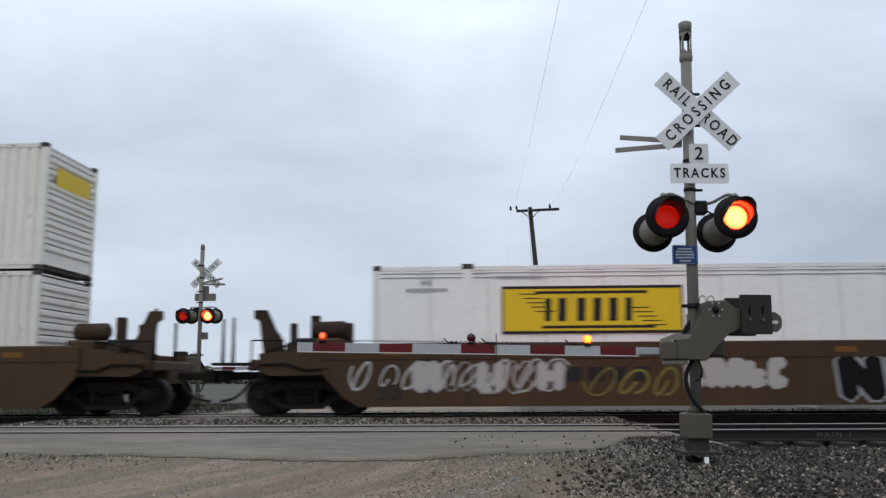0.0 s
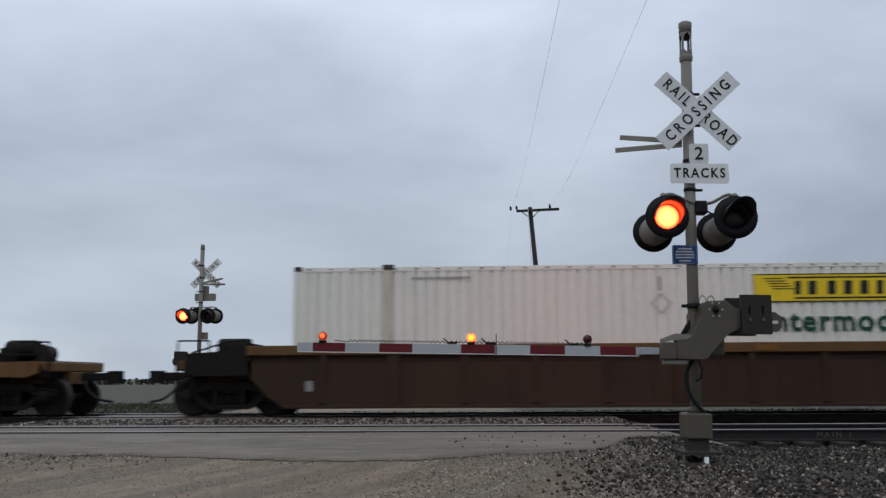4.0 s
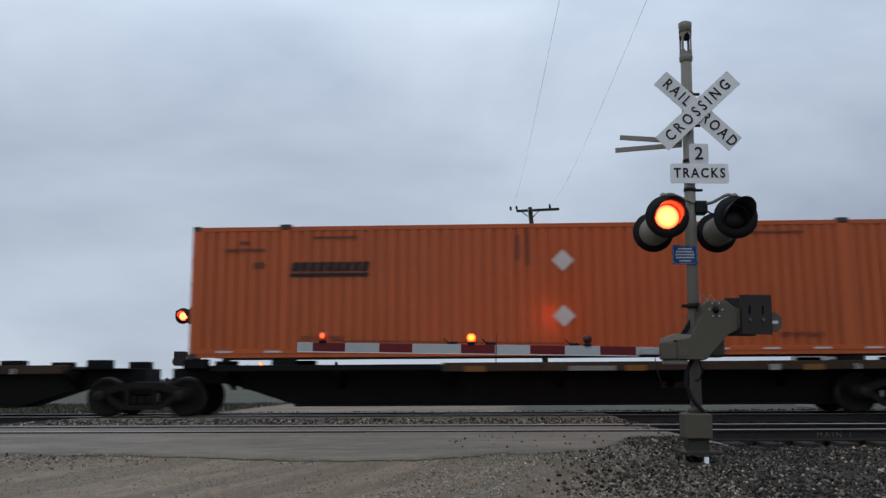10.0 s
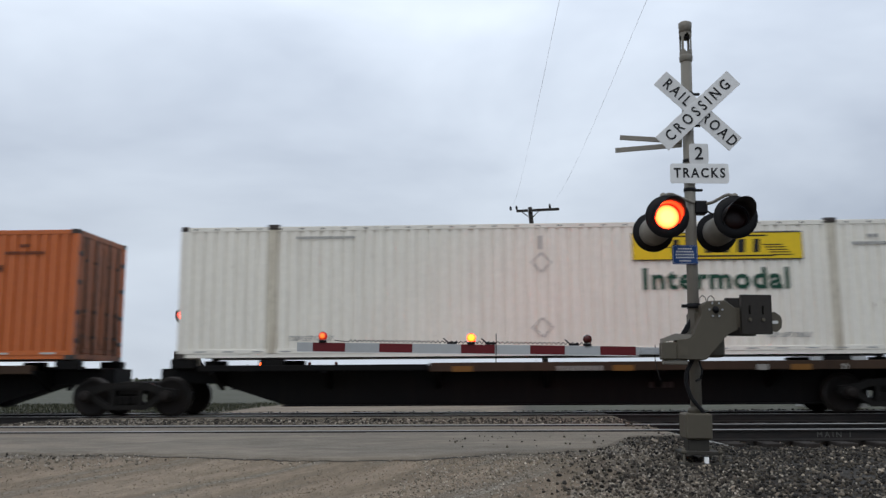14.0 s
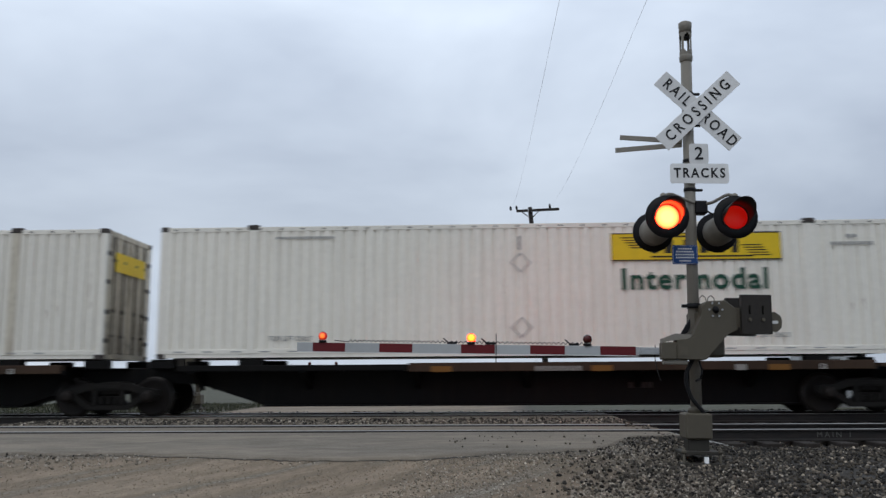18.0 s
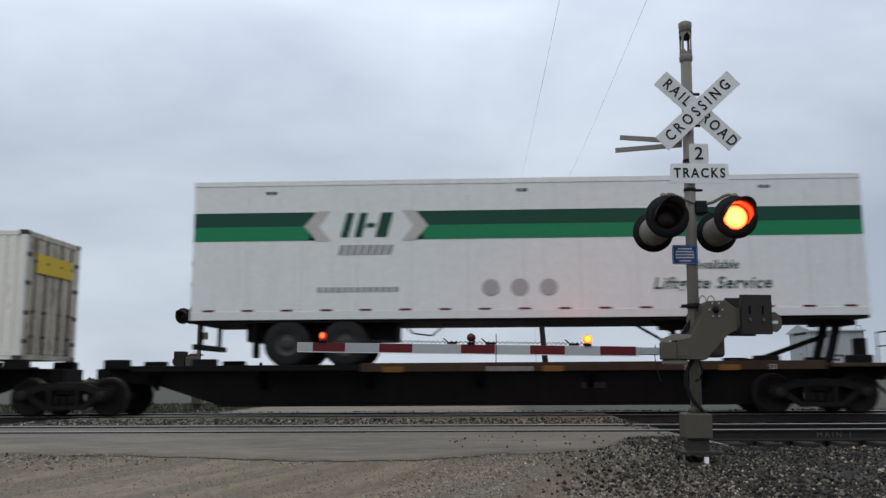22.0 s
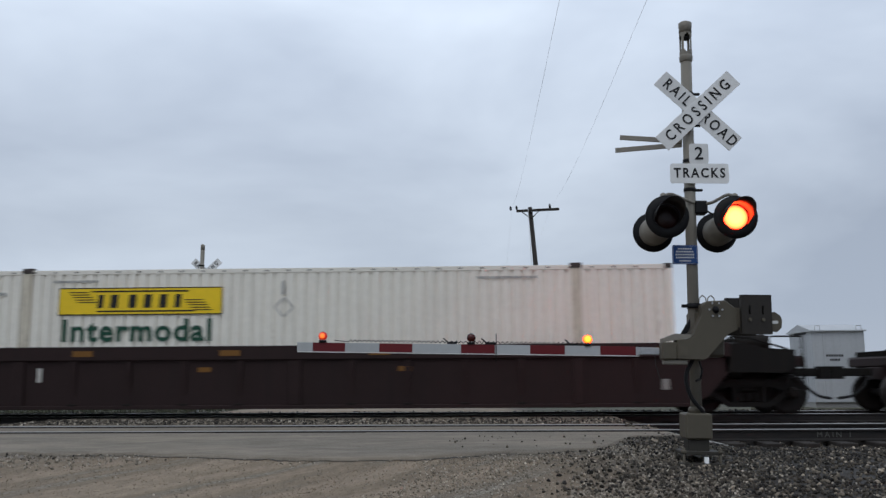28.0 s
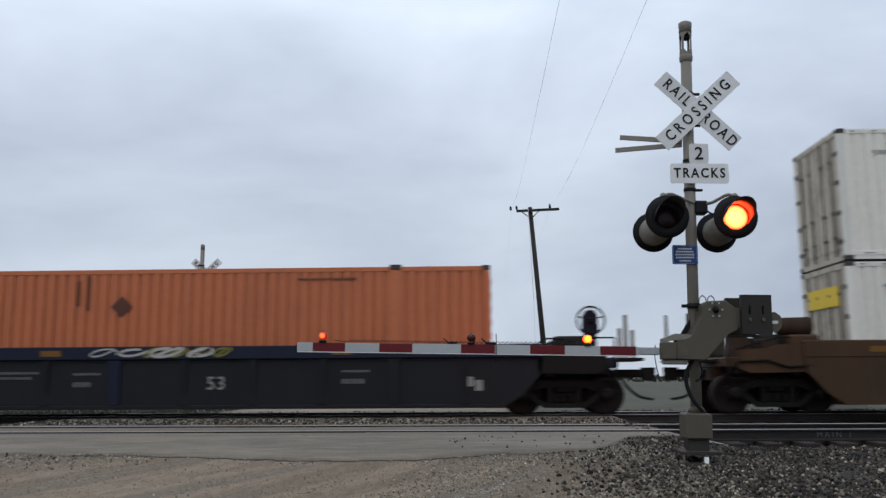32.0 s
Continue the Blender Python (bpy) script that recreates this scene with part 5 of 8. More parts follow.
def container(u, z, colour, label, L=CL, logo="", left="rib", right="door", group="containers", end_mat=None, mark_mat="lettergrey", wear=()):
    ct = thing("container", label, "container", group)
    mat = M[colour]
    h, w2 = CH, CW / 2
    e = 0.13
    for f in (-1, 1):
        part("side_sheet", shared(("side_sheet", L, f), mat, lambda bm: corrugated(bm, -L / 2 + e, L / 2 - e, 0.19, h - 0.10, f * w2 - f * 0.006, f, *((1.2, 0.012) if colour == "reefer" else (0.235, 0.038)))), None, ct)
        part("top_rail", shared(("top_rail", L, f), mat, lambda bm: box(bm, -L / 2 + 0.12, L / 2 - 0.12, f * w2 - 0.06 if f > 0 else -w2, w2 if f > 0 else -w2 + 0.06, h - 0.12, h - 0.02, 0.006)), None, ct)
        part("bottom_rail", shared(("bottom_rail", L, f), mat, lambda bm: (box(bm, -L / 2 + 0.12, L / 2 - 0.12, w2 - 0.06 if f > 0 else -w2 - 0.002, w2 + 0.002 if f > 0 else -w2 + 0.06, 0.10, 0.20, 0.006), box(bm, -L / 2 + 0.12, L / 2 - 0.12, w2 - 0.05 if f > 0 else -w2 + 0.01, w2 - 0.01 if f > 0 else -w2 + 0.05, 0.02, 0.10))), None, ct)
        for sx in (-1, 1):
            cx = sx * (L / 2 - 0.065)
            part("corner_post", shared(("corner_post",), mat, lambda bm: box(bm, -0.065, 0.065, -0.065, 0.065, 0.10, h - 0.10, 0.01)), None, ct, at=(cx, f * (w2 - 0.065), 0))
            for zz in (0.0, h - 0.12):
                part("corner_casting", shared(("corner_casting",), M["castdirt_shade"], lambda bm: box(bm, -0.089, 0.089, -0.081, 0.081, 0, 0.12, 0.012)), None, ct, at=(sx * (L / 2 - 0.089), f * (w2 - 0.079), zz))
            if L > 15:
                px = sx * 6.02
                part("lift_post", shared(("lift_post",), M["postrust"] if colour == "white" and round(u) % 3 != 1 else mat, lambda bm: box(bm, -0.10, 0.10, -0.035, 0.035, 0.10, h - 0.06, 0.008)), None, ct, at=(px, f * (w2 - 0.03), 0))
                part("lift_casting", shared(("lift_casting",), M["castdirt_shade"], lambda bm: box(bm, -0.13, 0.13, -0.07, 0.07, -0.06, 0.075, 0.015)), None, ct, "dark greasy lifting casting", at=(px, f * (w2 - 0.065), h - 0.045))
    part("roof", shared(("roof", L), mat, lambda bm: box(bm, -L / 2 + 0.1, L / 2 - 0.1, -w2 + 0.05, w2 - 0.05, h - 0.06, h - 0.03)), None, ct)
    part("floor", shared(("floor", L), M["castdirt_shade"], lambda bm: box(bm, -L / 2 + 0.1, L / 2 - 0.1, -w2 + 0.07, w2 - 0.07, 0.05, 0.14)), None, ct)
    em = M[end_mat] if end_mat else mat
    for sx, kind in ((-1, left), (1, right)):
        if kind.startswith("rib"):
            part("ribbed_end", shared(("ribbed_end", L, sx), mat if "dirty" not in kind else M["enddirty"], lambda bm: ribbed_end(bm, L, sx)), None, ct)
            # dark strips in the creases between ribs: shade painted as colour
            part("end_shadow_gap", shared(("end_shadow_gap", L, sx), M["castdirt_shade"], lambda bm: [box(bm, min(sx * (L / 2 - 0.02), sx * (L / 2 - 0.03)), max(sx * (L / 2 - 0.02), sx * (L / 2 - 0.03)), -w2 + 0.2, w2 - 0.2, 0.60 + i * 0.29, 0.625 + i * 0.29) for i in range(8)]), None, ct)
        else:
            x = sx * (L / 2 - 0.05)
            for f in (-1, 1):
                dmat = (M["enddirtyw"] if colour in ("white", "cream") else M["enddirtyr"] if colour.startswith("o_red") else M["enddirtyo"] if colour.startswith("o_") else em) if "dirty" in kind or end_mat else mat
                door = part("door", shared(("door", L, sx, f), dmat, lambda bm: (box(bm, min(x, x + sx * 0.02), max(x, x + sx * 0.02), *sorted((f * 0.012, f * (w2 - 0.135))), 0.16, h - 0.135), [box(bm, min(x + sx * 0.015, x + sx * 0.04), max(x + sx * 0.015, x + sx * 0.04), *sorted((f * (0.10 + 0.37 * i), f * (0.36 + 0.37 * i))), 0.26, h - 0.24, 0.008) for i in range(3)])), None, ct, "panelled cargo door")
                for hz in (0.42, 1.05, 1.72, 2.36):
                    part("hinge", shared(("hinge",), M["castdirt_shade"], lambda bm: box(bm, -0.035, 0.035, -0.10, 0.10, -0.05, 0.05, 0.01)), None, door, at=(x + sx * 0.03, f * (w2 - 0.17), hz))
                for k in (0.33, 0.85):
                    part("lock_rod", shared(("lock_rod",), M["alu"] if "dirty" not in kind else M["castdirt_shade"], lambda bm: (tube(bm, (0, 0, 0.12), (0, 0, h - 0.14), 0.02, seg=8), box(bm, -0.03, 0.03, -0.05, 0.05, 1.05, 1.13), box(bm, -0.03, 0.03, -0.05, 0.05, 0.5, 0.56), box(bm, -0.03, 0.03, -0.05, 0.05, 2.2, 2.26))), None, door, at=(x + sx * 0.05, f * k, 0))
            for nm, z0, z1 in (("door_sill", 0.02, 0.15), ("door_header", h - 0.13, h - 0.01)):
                part(nm, shared((nm, L, sx), dmat, lambda bm: box(bm, min(x - sx * 0.03, x + sx * 0.04), max(x - sx * 0.03, x + sx * 0.04), -w2 + 0.13, w2 - 0.13, z0, z1)), None, ct)
        if kind in ("riby", "doory", "door dirty y"):
            xx = sx * (L / 2 + 0.022)
            part("end_decal", shared(("end_decal", L, sx), M["yellow"], lambda bm: box(bm, min(xx, xx + sx * 0.006), max(xx, xx + sx * 0.006), -0.85, 0.85, 1.98, 2.42)), None, ct, "yellow end panel decal")
    for wx, z0, z1, wd in wear:
        run = [(wx - wd, z0), (wx + wd * 0.8, z0), (wx + wd, (z0 + z1) / 2), (wx + wd * 0.5, z1 - 0.15), (wx + wd * 0.1, z1), (wx - wd * 0.6, z1 - 0.3), (wx - wd * 0.7, (z0 + z1) / 2)]
        part("rust_run", slab(bmesh.new(), run, -w2 - 0.010, -w2 - 0.007), M["rustrun"], ct, "brown rust run down the post")
    m = mark_mat
    if colour in ("white", "cream"):
        tagged(part("rail_marks", shared(("rail_marks", L), M["lettergrey"], lambda bm: [box(bm, -L / 2 + 0.4 + i * 0.62, -L / 2 + 0.62 + i * 0.62, -w2 - 0.007, -w2 - 0.003, 0.138, 0.160) for i in range(int((L - 0.8) / 0.62))]), None, ct), kind="stuff")
        tagged(part("tie_slots", shared(("tie_slots", L), M["castdirt_shade"], lambda bm: [box(bm, -L / 2 + 0.3 + i * 0.47, -L / 2 + 0.36 + i * 0.47, -w2 - 0.004, -w2 + 0.002, h - 0.085, h - 0.055) for i in range(int((L - 0.6) / 0.47))]), None, ct), kind="stuff")
    if L > 15:
        flip = 1 if logo.endswith("R") else -1
        bars(ct, m, flip * 6.9 - 0.45, 2.36, 0.9, 0.07, 9)
        bars(ct, m, flip * 6.9 - 0.12, 2.52, 0.24, 0.07, 2)
        bars(ct, m, -flip * 4.7 - 0.8, 2.62, 1.3, 0.055, 12)
        bars(ct, m, flip * 4.9 - 0.5, 2.62, 1.0, 0.055, 10)
        for px in (-5.15, 5.0):
            part("lettering", lettering("TOP LIFT ONLY", 0.105, M[m], 0.003, 0.0, 1.1, 0.003, 0.85), None, ct, at=(px, -CW / 2 - 0.009, 0.42))
    if logo[:2] == "jb":
        x0 = {"L": -L / 2 + 2.68, "R": L / 2 - 6.30}[logo[-1]]
        yellow_board(ct, x0 + (0.12 if "low" in logo else 0.0), pale="pale" in logo, drop=0.15 if "low" in logo else 0.0)
        bars(ct, "lettergrey", x0 + (5.05 if logo[-1] == "L" else -2.0), 2.45, 0.08, 0.30, 1)
        cx = x0 + (5.1 if logo[-1] == "L" else -1.95)
        ring_me = shared(("placard_frame",), M["lettergrey"], lambda bm: [slab(bm, [(a_, b_), (c_, d_), (c_ * 0.88, d_ * 0.88), (a_ * 0.88, b_ * 0.88)], -0.006, 0) for a_, b_, c_, d_ in ((-0.22, 0, 0, 0.22), (0, 0.22, 0.22, 0), (0.22, 0, 0, -0.22), (0, -0.22, -0.22, 0))])
        for cz in (2.02, 0.62):
            part("placard_frame", ring_me, None, ct, at=(cx, -CW / 2 - 0.010, cz))
    elif logo == "big":
        for gz in (2.62, 2.71):
            part("groove", box(bmesh.new(), -L / 2 + 0.16, L / 2 - 0.16, -CW / 2 - 0.004, -CW / 2 + 0.004, gz, gz + 0.018), M["lettergrey"], ct)
        for k in range(1, 13):
            part("panel_seam", shared(("panel_seam",), M["lettergrey"], lambda bm: box(bm, -0.004, 0.004, -0.003, 0.0, 0.22, 2.60)), None, ct, at=(-L / 2 + L * k / 13, -CW / 2 - 0.004, 0))
        yellow_board(ct, -L / 2 + 2.78, big=True)
    elif logo[:2] == "sn":
        side = 1 if logo[-1] == "R" else -1
        cx = side * (L / 2 - 3.25) + (-0.05 if side > 0 else -0.2)
        mk = "letterrust"
        bars(ct, "letterdark", cx - 0.86, 1.98, 1.72, 0.20, 9, name="dark_block_name", slant=0.25, gap=0.16)
        bars(ct, "letterdark", cx - 0.88, 1.80, 1.72, 0.075, 1, name="underline", slant=0.25, gap=0.0)
        dx = side * (L / 2 - 8.1)
        for cz in (2.06, 0.86):
            part("diamond_placard", shared(("diamond_placard",), M["letterrust"] if colour == "o_fade" else M["reflwhite"], lambda bm: slab(bm, [(-0.24, 0), (0, -0.24), (0.24, 0), (0, 0.24)], -0.006, 0)), None, ct, "white diamond placard", at=(dx, -CW / 2 - 0.010, cz))
        for k in (0.0, 0.22):
            bars(ct, mk, dx + side * 1.0 + k, 2.36, 0.09, 0.55 + k, 1)
        bars(ct, "letterrust", cx + side * 1.55 - 0.12, 2.02, 0.25, 0.14, 2)
        part("reflective_strip", shared(("reflective_strip", L), M["reflwhite"], lambda bm: [box(bm, -L / 2 + 0.6 + i * 1.06, -L / 2 + 0.95 + i * 1.06, -w2 - 0.008, -w2 - 0.003, 0.125, 0.165) for i in range(15)]), None, ct)
    elif logo == "wan":
        y = -CW / 2 - 0.010
        hb = 0.76
        z0 = 1.29

        def stroke(b, pts, yy=y):
            slab(b, [(p_[0] + 0.12 * p_[1] / hb, z0 + p_[1]) for p_ in pts], yy - 0.004, yy)
        for ox, glyph in ((3.62, "w"), (4.50, "a"), (5.22, "n"), (6.45, "h"), (7.20, "a"), (8.02, "i")):
            ox -= L / 2
            if glyph == "a":
                wedge, notch = bmesh.new(), bmesh.new()
                stroke(wedge, [(ox, 0), (ox + 0.68, 0), (ox + 0.48, hb), (ox + 0.26, hb)])
                stroke(notch, [(ox + 0.22, 0.0), (ox + 0.48, 0.0), (ox + 0.40, 0.42), (ox + 0.33, 0.42)], y - 0.006)
                wp = part("red_wedge", wedge, M["red"], ct)
                part("dark_notch", notch, mat, wp)
                continue
            for a in {"w": (0.0, 0.30, 0.60), "n": (0.0, 0.42), "h": (0.0, 0.42), "i": (0.06,)}[glyph]:
                frame_, fill = bmesh.new(), bmesh.new()
                stroke(frame_, [(ox + a, 0), (ox + a + 0.22, 0), (ox + a + 0.22, hb), (ox + a, hb)])
                stroke(fill, [(ox + a + 0.04, 0.04), (ox + a + 0.18, 0.04), (ox + a + 0.18, hb - 0.04), (ox + a + 0.04, hb - 0.04)], y - 0.006)
                bp = part("white_block", frame_, M["letterwhite"], ct)
                part("dark_fill", fill, mat, bp)
        bars(ct, "letterwhite", L / 2 - 1.75, 2.47, 1.25, 0.10, 11)
        bars(ct, "letterwhite", L / 2 - 1.1, 2.30, 0.3, 0.13, 3)
        bars(ct, "letterwhite", L / 2 - 1.05, 2.10, 0.18, 0.14, 2)
        part("warning_triangle", slab(bmesh.new(), [(L / 2 - 0.75, 1.62), (L / 2 - 0.5, 1.62), (L / 2 - 0.625, 1.84)], y - 0.004, y), M["yellow"], ct)
        bars(ct, "yellow", L / 2 - 0.66, 2.12, 0.14, 0.13, 1)
    elif logo == "num":
        part("lettering", lettering("53", 0.28, M["letterdark"], 0.004), None, ct, at=(L / 2 - 1.35, -CW / 2 - 0.01, 1.95))
        bars(ct, "letterdark", L / 2 - 2.2, 2.55, 1.3, 0.09, 10)
    return ride(ct, u + L / 2, z)


# ---------- running gear ----------
def side_frame(bm):
    """A cast side frame with open windows, its outer face towards -Y."""
    y0, y1 = -0.065, 0.065
    slab(bm, [(-1.12, 0.47), (-1.10, 0.58), (-0.74, 0.63), (-0.50, 0.73), (0.50, 0.73), (0.74, 0.63), (1.10, 0.58), (1.12, 0.47), (0.70, 0.49), (0.46, 0.57), (-0.46, 0.57), (-0.70, 0.49)][::-1], y0, y1)
    slab(bm, [(-1.12, 0.468), (-1.02, 0.33), (-0.78, 0.37), (-0.44, 0.15), (0.44, 0.15), (0.78, 0.37), (1.02, 0.33), (1.12, 0.468), (0.71, 0.488), (0.40, 0.25), (-0.40, 0.25), (-0.71, 0.488)][::-1], y0, y1)
    for s in (-1, 1):
        box(bm, *sorted((s * 0.25, s * 0.35)), y0, y1, 0.245, 0.58)
    box(bm, -0.30, 0.30, y0 - 0.015, y1, 0.60, 0.69, 0.01)
    box(bm, -0.26, 0.26, 0.085, 0.115, 0.20, 0.60)


def truck(parent, x, lab="four-wheel truck with coil springs"):
    tk = part("truck", shared("truck", M["truck"], lambda bm: box(bm, -0.20, 0.20, -1.02, 1.02, 0.47, 0.76, 0.03)), None, parent, lab, at=(x, 0, 0))
    frame_me = shared("side_frame", M["truck"], side_frame)
    beam_me = shared("brake_beam", M["truck"], lambda bm: box(bm, -0.12, 0.12, -0.62, 0.62, 0.26, 0.58, 0.03))
    for f in (-1, 1):
        part("side_frame", frame_me, None, tk, at=pose(0, f * 1.015, 0, 0, 0, 0 if f < 0 else 180))
        part("brake_beam", beam_me, None, tk, at=(f * 0.42, 0, 0))
    wheel = shared("wheel", M["wheel"], lambda bm: lathe(bm, [(0.08, -0.09), (0.10, -0.085), (0.30, -0.03), (0.345, -0.07), (0.417, -0.065), (0.42, 0.05), (0.445, 0.06), (0.445, 0.085), (0.35, 0.085), (0.30, 0.05), (0.08, 0.07)], (0, 0, 0), "Y", 28))
    if len(wheel.materials) == 1:
        wheel.materials.append(M["tread"])
        for pl in wheel.polygons:
            pl.material_index = 1 if len(pl.vertices) == 4 and math.hypot(pl.center.x, pl.center.z) > 0.405 else 0
    axle = shared("axle", M["wheel"], lambda bm: tube(bm, (0, -0.75, 0), (0, 0.75, 0), 0.085, seg=12))
    cap = shared("bearing_cap", M["wheel"], lambda bm: (lathe(bm, [(0.05, -0.16), (0.12, -0.14), (0.13, -0.02), (0.10, 0.0)], (0, 0, 0), "Y", 16)))
    for sx in (-1, 1):
        part("axle", axle, None, tk, at=(sx * 0.89, 0, 0.42))
        for f in (-1, 1):
            turn = pose(sx * 0.89, f * GAUGE / 2, 0.42, 0, 0, 0 if f < 0 else 180)
            part("wheel", wheel, None, tk, at=turn)
            part("bearing_cap", cap, None, tk, at=pose(sx * 0.89, f * 1.06, 0.44, 0, 0, 0 if f < 0 else 180))
    spring = shared("spring_group", M["truck"], lambda bm: [lathe(bm, [(0.045, 0.27), (0.07, 0.285), (0.045, 0.30), (0.07, 0.33), (0.045, 0.35), (0.07, 0.38), (0.045, 0.40), (0.07, 0.43), (0.045, 0.45)], (dx, 0, 0), "Z", 10) for dx in (-0.16, 0.0, 0.16)])
    for f in (-1, 1):
        part("spring_group", spring, None, tk, at=(0, f * 1.015, -0.01))
    return tk


def coupler(parent, x, s):
    bm = bmesh.new()
    box(bm, min(x - s * 0.9, x - s * 0.25), max(x - s * 0.9, x - s * 0.25), -0.08, 0.08, 0.78, 0.96, 0.02)
    slab(bm, [(x - s * 0.25, -0.16), (x, -0.18), (x + s * 0.06, -0.05), (x - s * 0.08, 0.02), (x + s * 0.02, 0.16), (x - s * 0.25, 0.14)][::int(s)], 0.72, 1.0, "XY")
    part("coupler", bm, M["truck"], parent)
    hose = bmesh.new()
    wirepath(hose, curved([(x - s * 0.75, -0.25, 0.78), (x - s * 0.6, -0.27, 0.55), (x - s * 0.35, -0.25, 0.36), (x - s * 0.05, -0.2, 0.30)], 4), 0.032, 8)
    part("air_hose", hose, M["cable"], parent)


def graffiti(parent, y, x0, x1, z0, z1, cols, seed, n=9):
    """Spray-painted strokes like swollen letters, an outline under a fill; they spell nothing."""
    r = random.Random(seed)
    w, h, zc = (x1 - x0) / n, z1 - z0, (z0 + z1) / 2

    def stroke(bm, a, b, wd, d0, d1):
        a, b = Vector(a), Vector(b)
        u = (b - a).normalized()
        v = Vector((-u.y, u.x))
        pts = [a - u * wd * 0.7, a - v * wd, b - v * wd, b + u * wd * 0.7, b + v * wd, a + v * wd]
        slab(bm, [(p_.x, p_.y) for p_ in pts], d0, d1)
    for i in range(n):
        cx = x0 + w * (i + 0.5)
        lean = r.uniform(-0.12, 0.12) * w
        l_, r_, t_, b_ = cx - w * 0.27, cx + w * 0.27, zc + h * 0.36, zc - h * 0.36
        kinds = [((l_ + lean, t_), (l_, b_)), ((r_ + lean, t_), (r_, b_))]
        extra = r.choice((((l_, t_), (r_, t_)), ((l_, zc), (r_, zc)), ((l_, b_), (r_, b_)), ((l_ + lean, t_), (r_, b_)), ((l_, b_), (r_ + lean, t_))))
        st = kinds + [extra] if r.random() < 0.6 else [kinds[0], extra, ((l_, b_), (r_, b_ + 0.1 * h))]
        fat = min(w * 0.20, h * 0.17) * r.uniform(0.8, 1.15)
        for layer, (mt, wd, d0, d1) in enumerate(((cols[0], fat * 1.35, y - 0.003, y), (cols[1 + i % (len(cols) - 1)], fat * 0.95, y - 0.006, y - 0.0035))):
            bm = bmesh.new()
            for k, (a, b) in enumerate(st):
                stroke(bm, a, b, wd, d0 - k * 0.0004, d1 - k * 0.0004)
            part("paint_outline" if layer == 0 else "paint_fill", bm, M[mt], parent)


M["yellowdull"] = plain("dull_yellow_reflector", rgb(178, 132, 30), 0.5)
M["dustpost"] = plain("dusty_grey_post", (0.12, 0.115, 0.11, 1), 0.6)
M["sprayblack"] = plain("black_spray_paint", (0.010, 0.009, 0.009, 1), 0.65, spec=0.1)
M["spraywhite"] = plain("white_spray_paint", rgb(176, 172, 166), 0.5)
M["sprayviolet"] = plain("violet_spray_paint", rgb(104, 88, 124), 0.5)
M["spraycyan"] = plain("pale_blue_spray_paint", rgb(132, 176, 186), 0.5)
M["sprayyellow"] = plain("olive_yellow_spray_paint", rgb(126, 120, 50), 0.5)
M["spraygreen"] = plain("dull_green_spray_paint", rgb(58, 80, 46), 0.5)
M["spraymaroon"] = plain("maroon_spray_paint", rgb(96, 36, 52), 0.5)


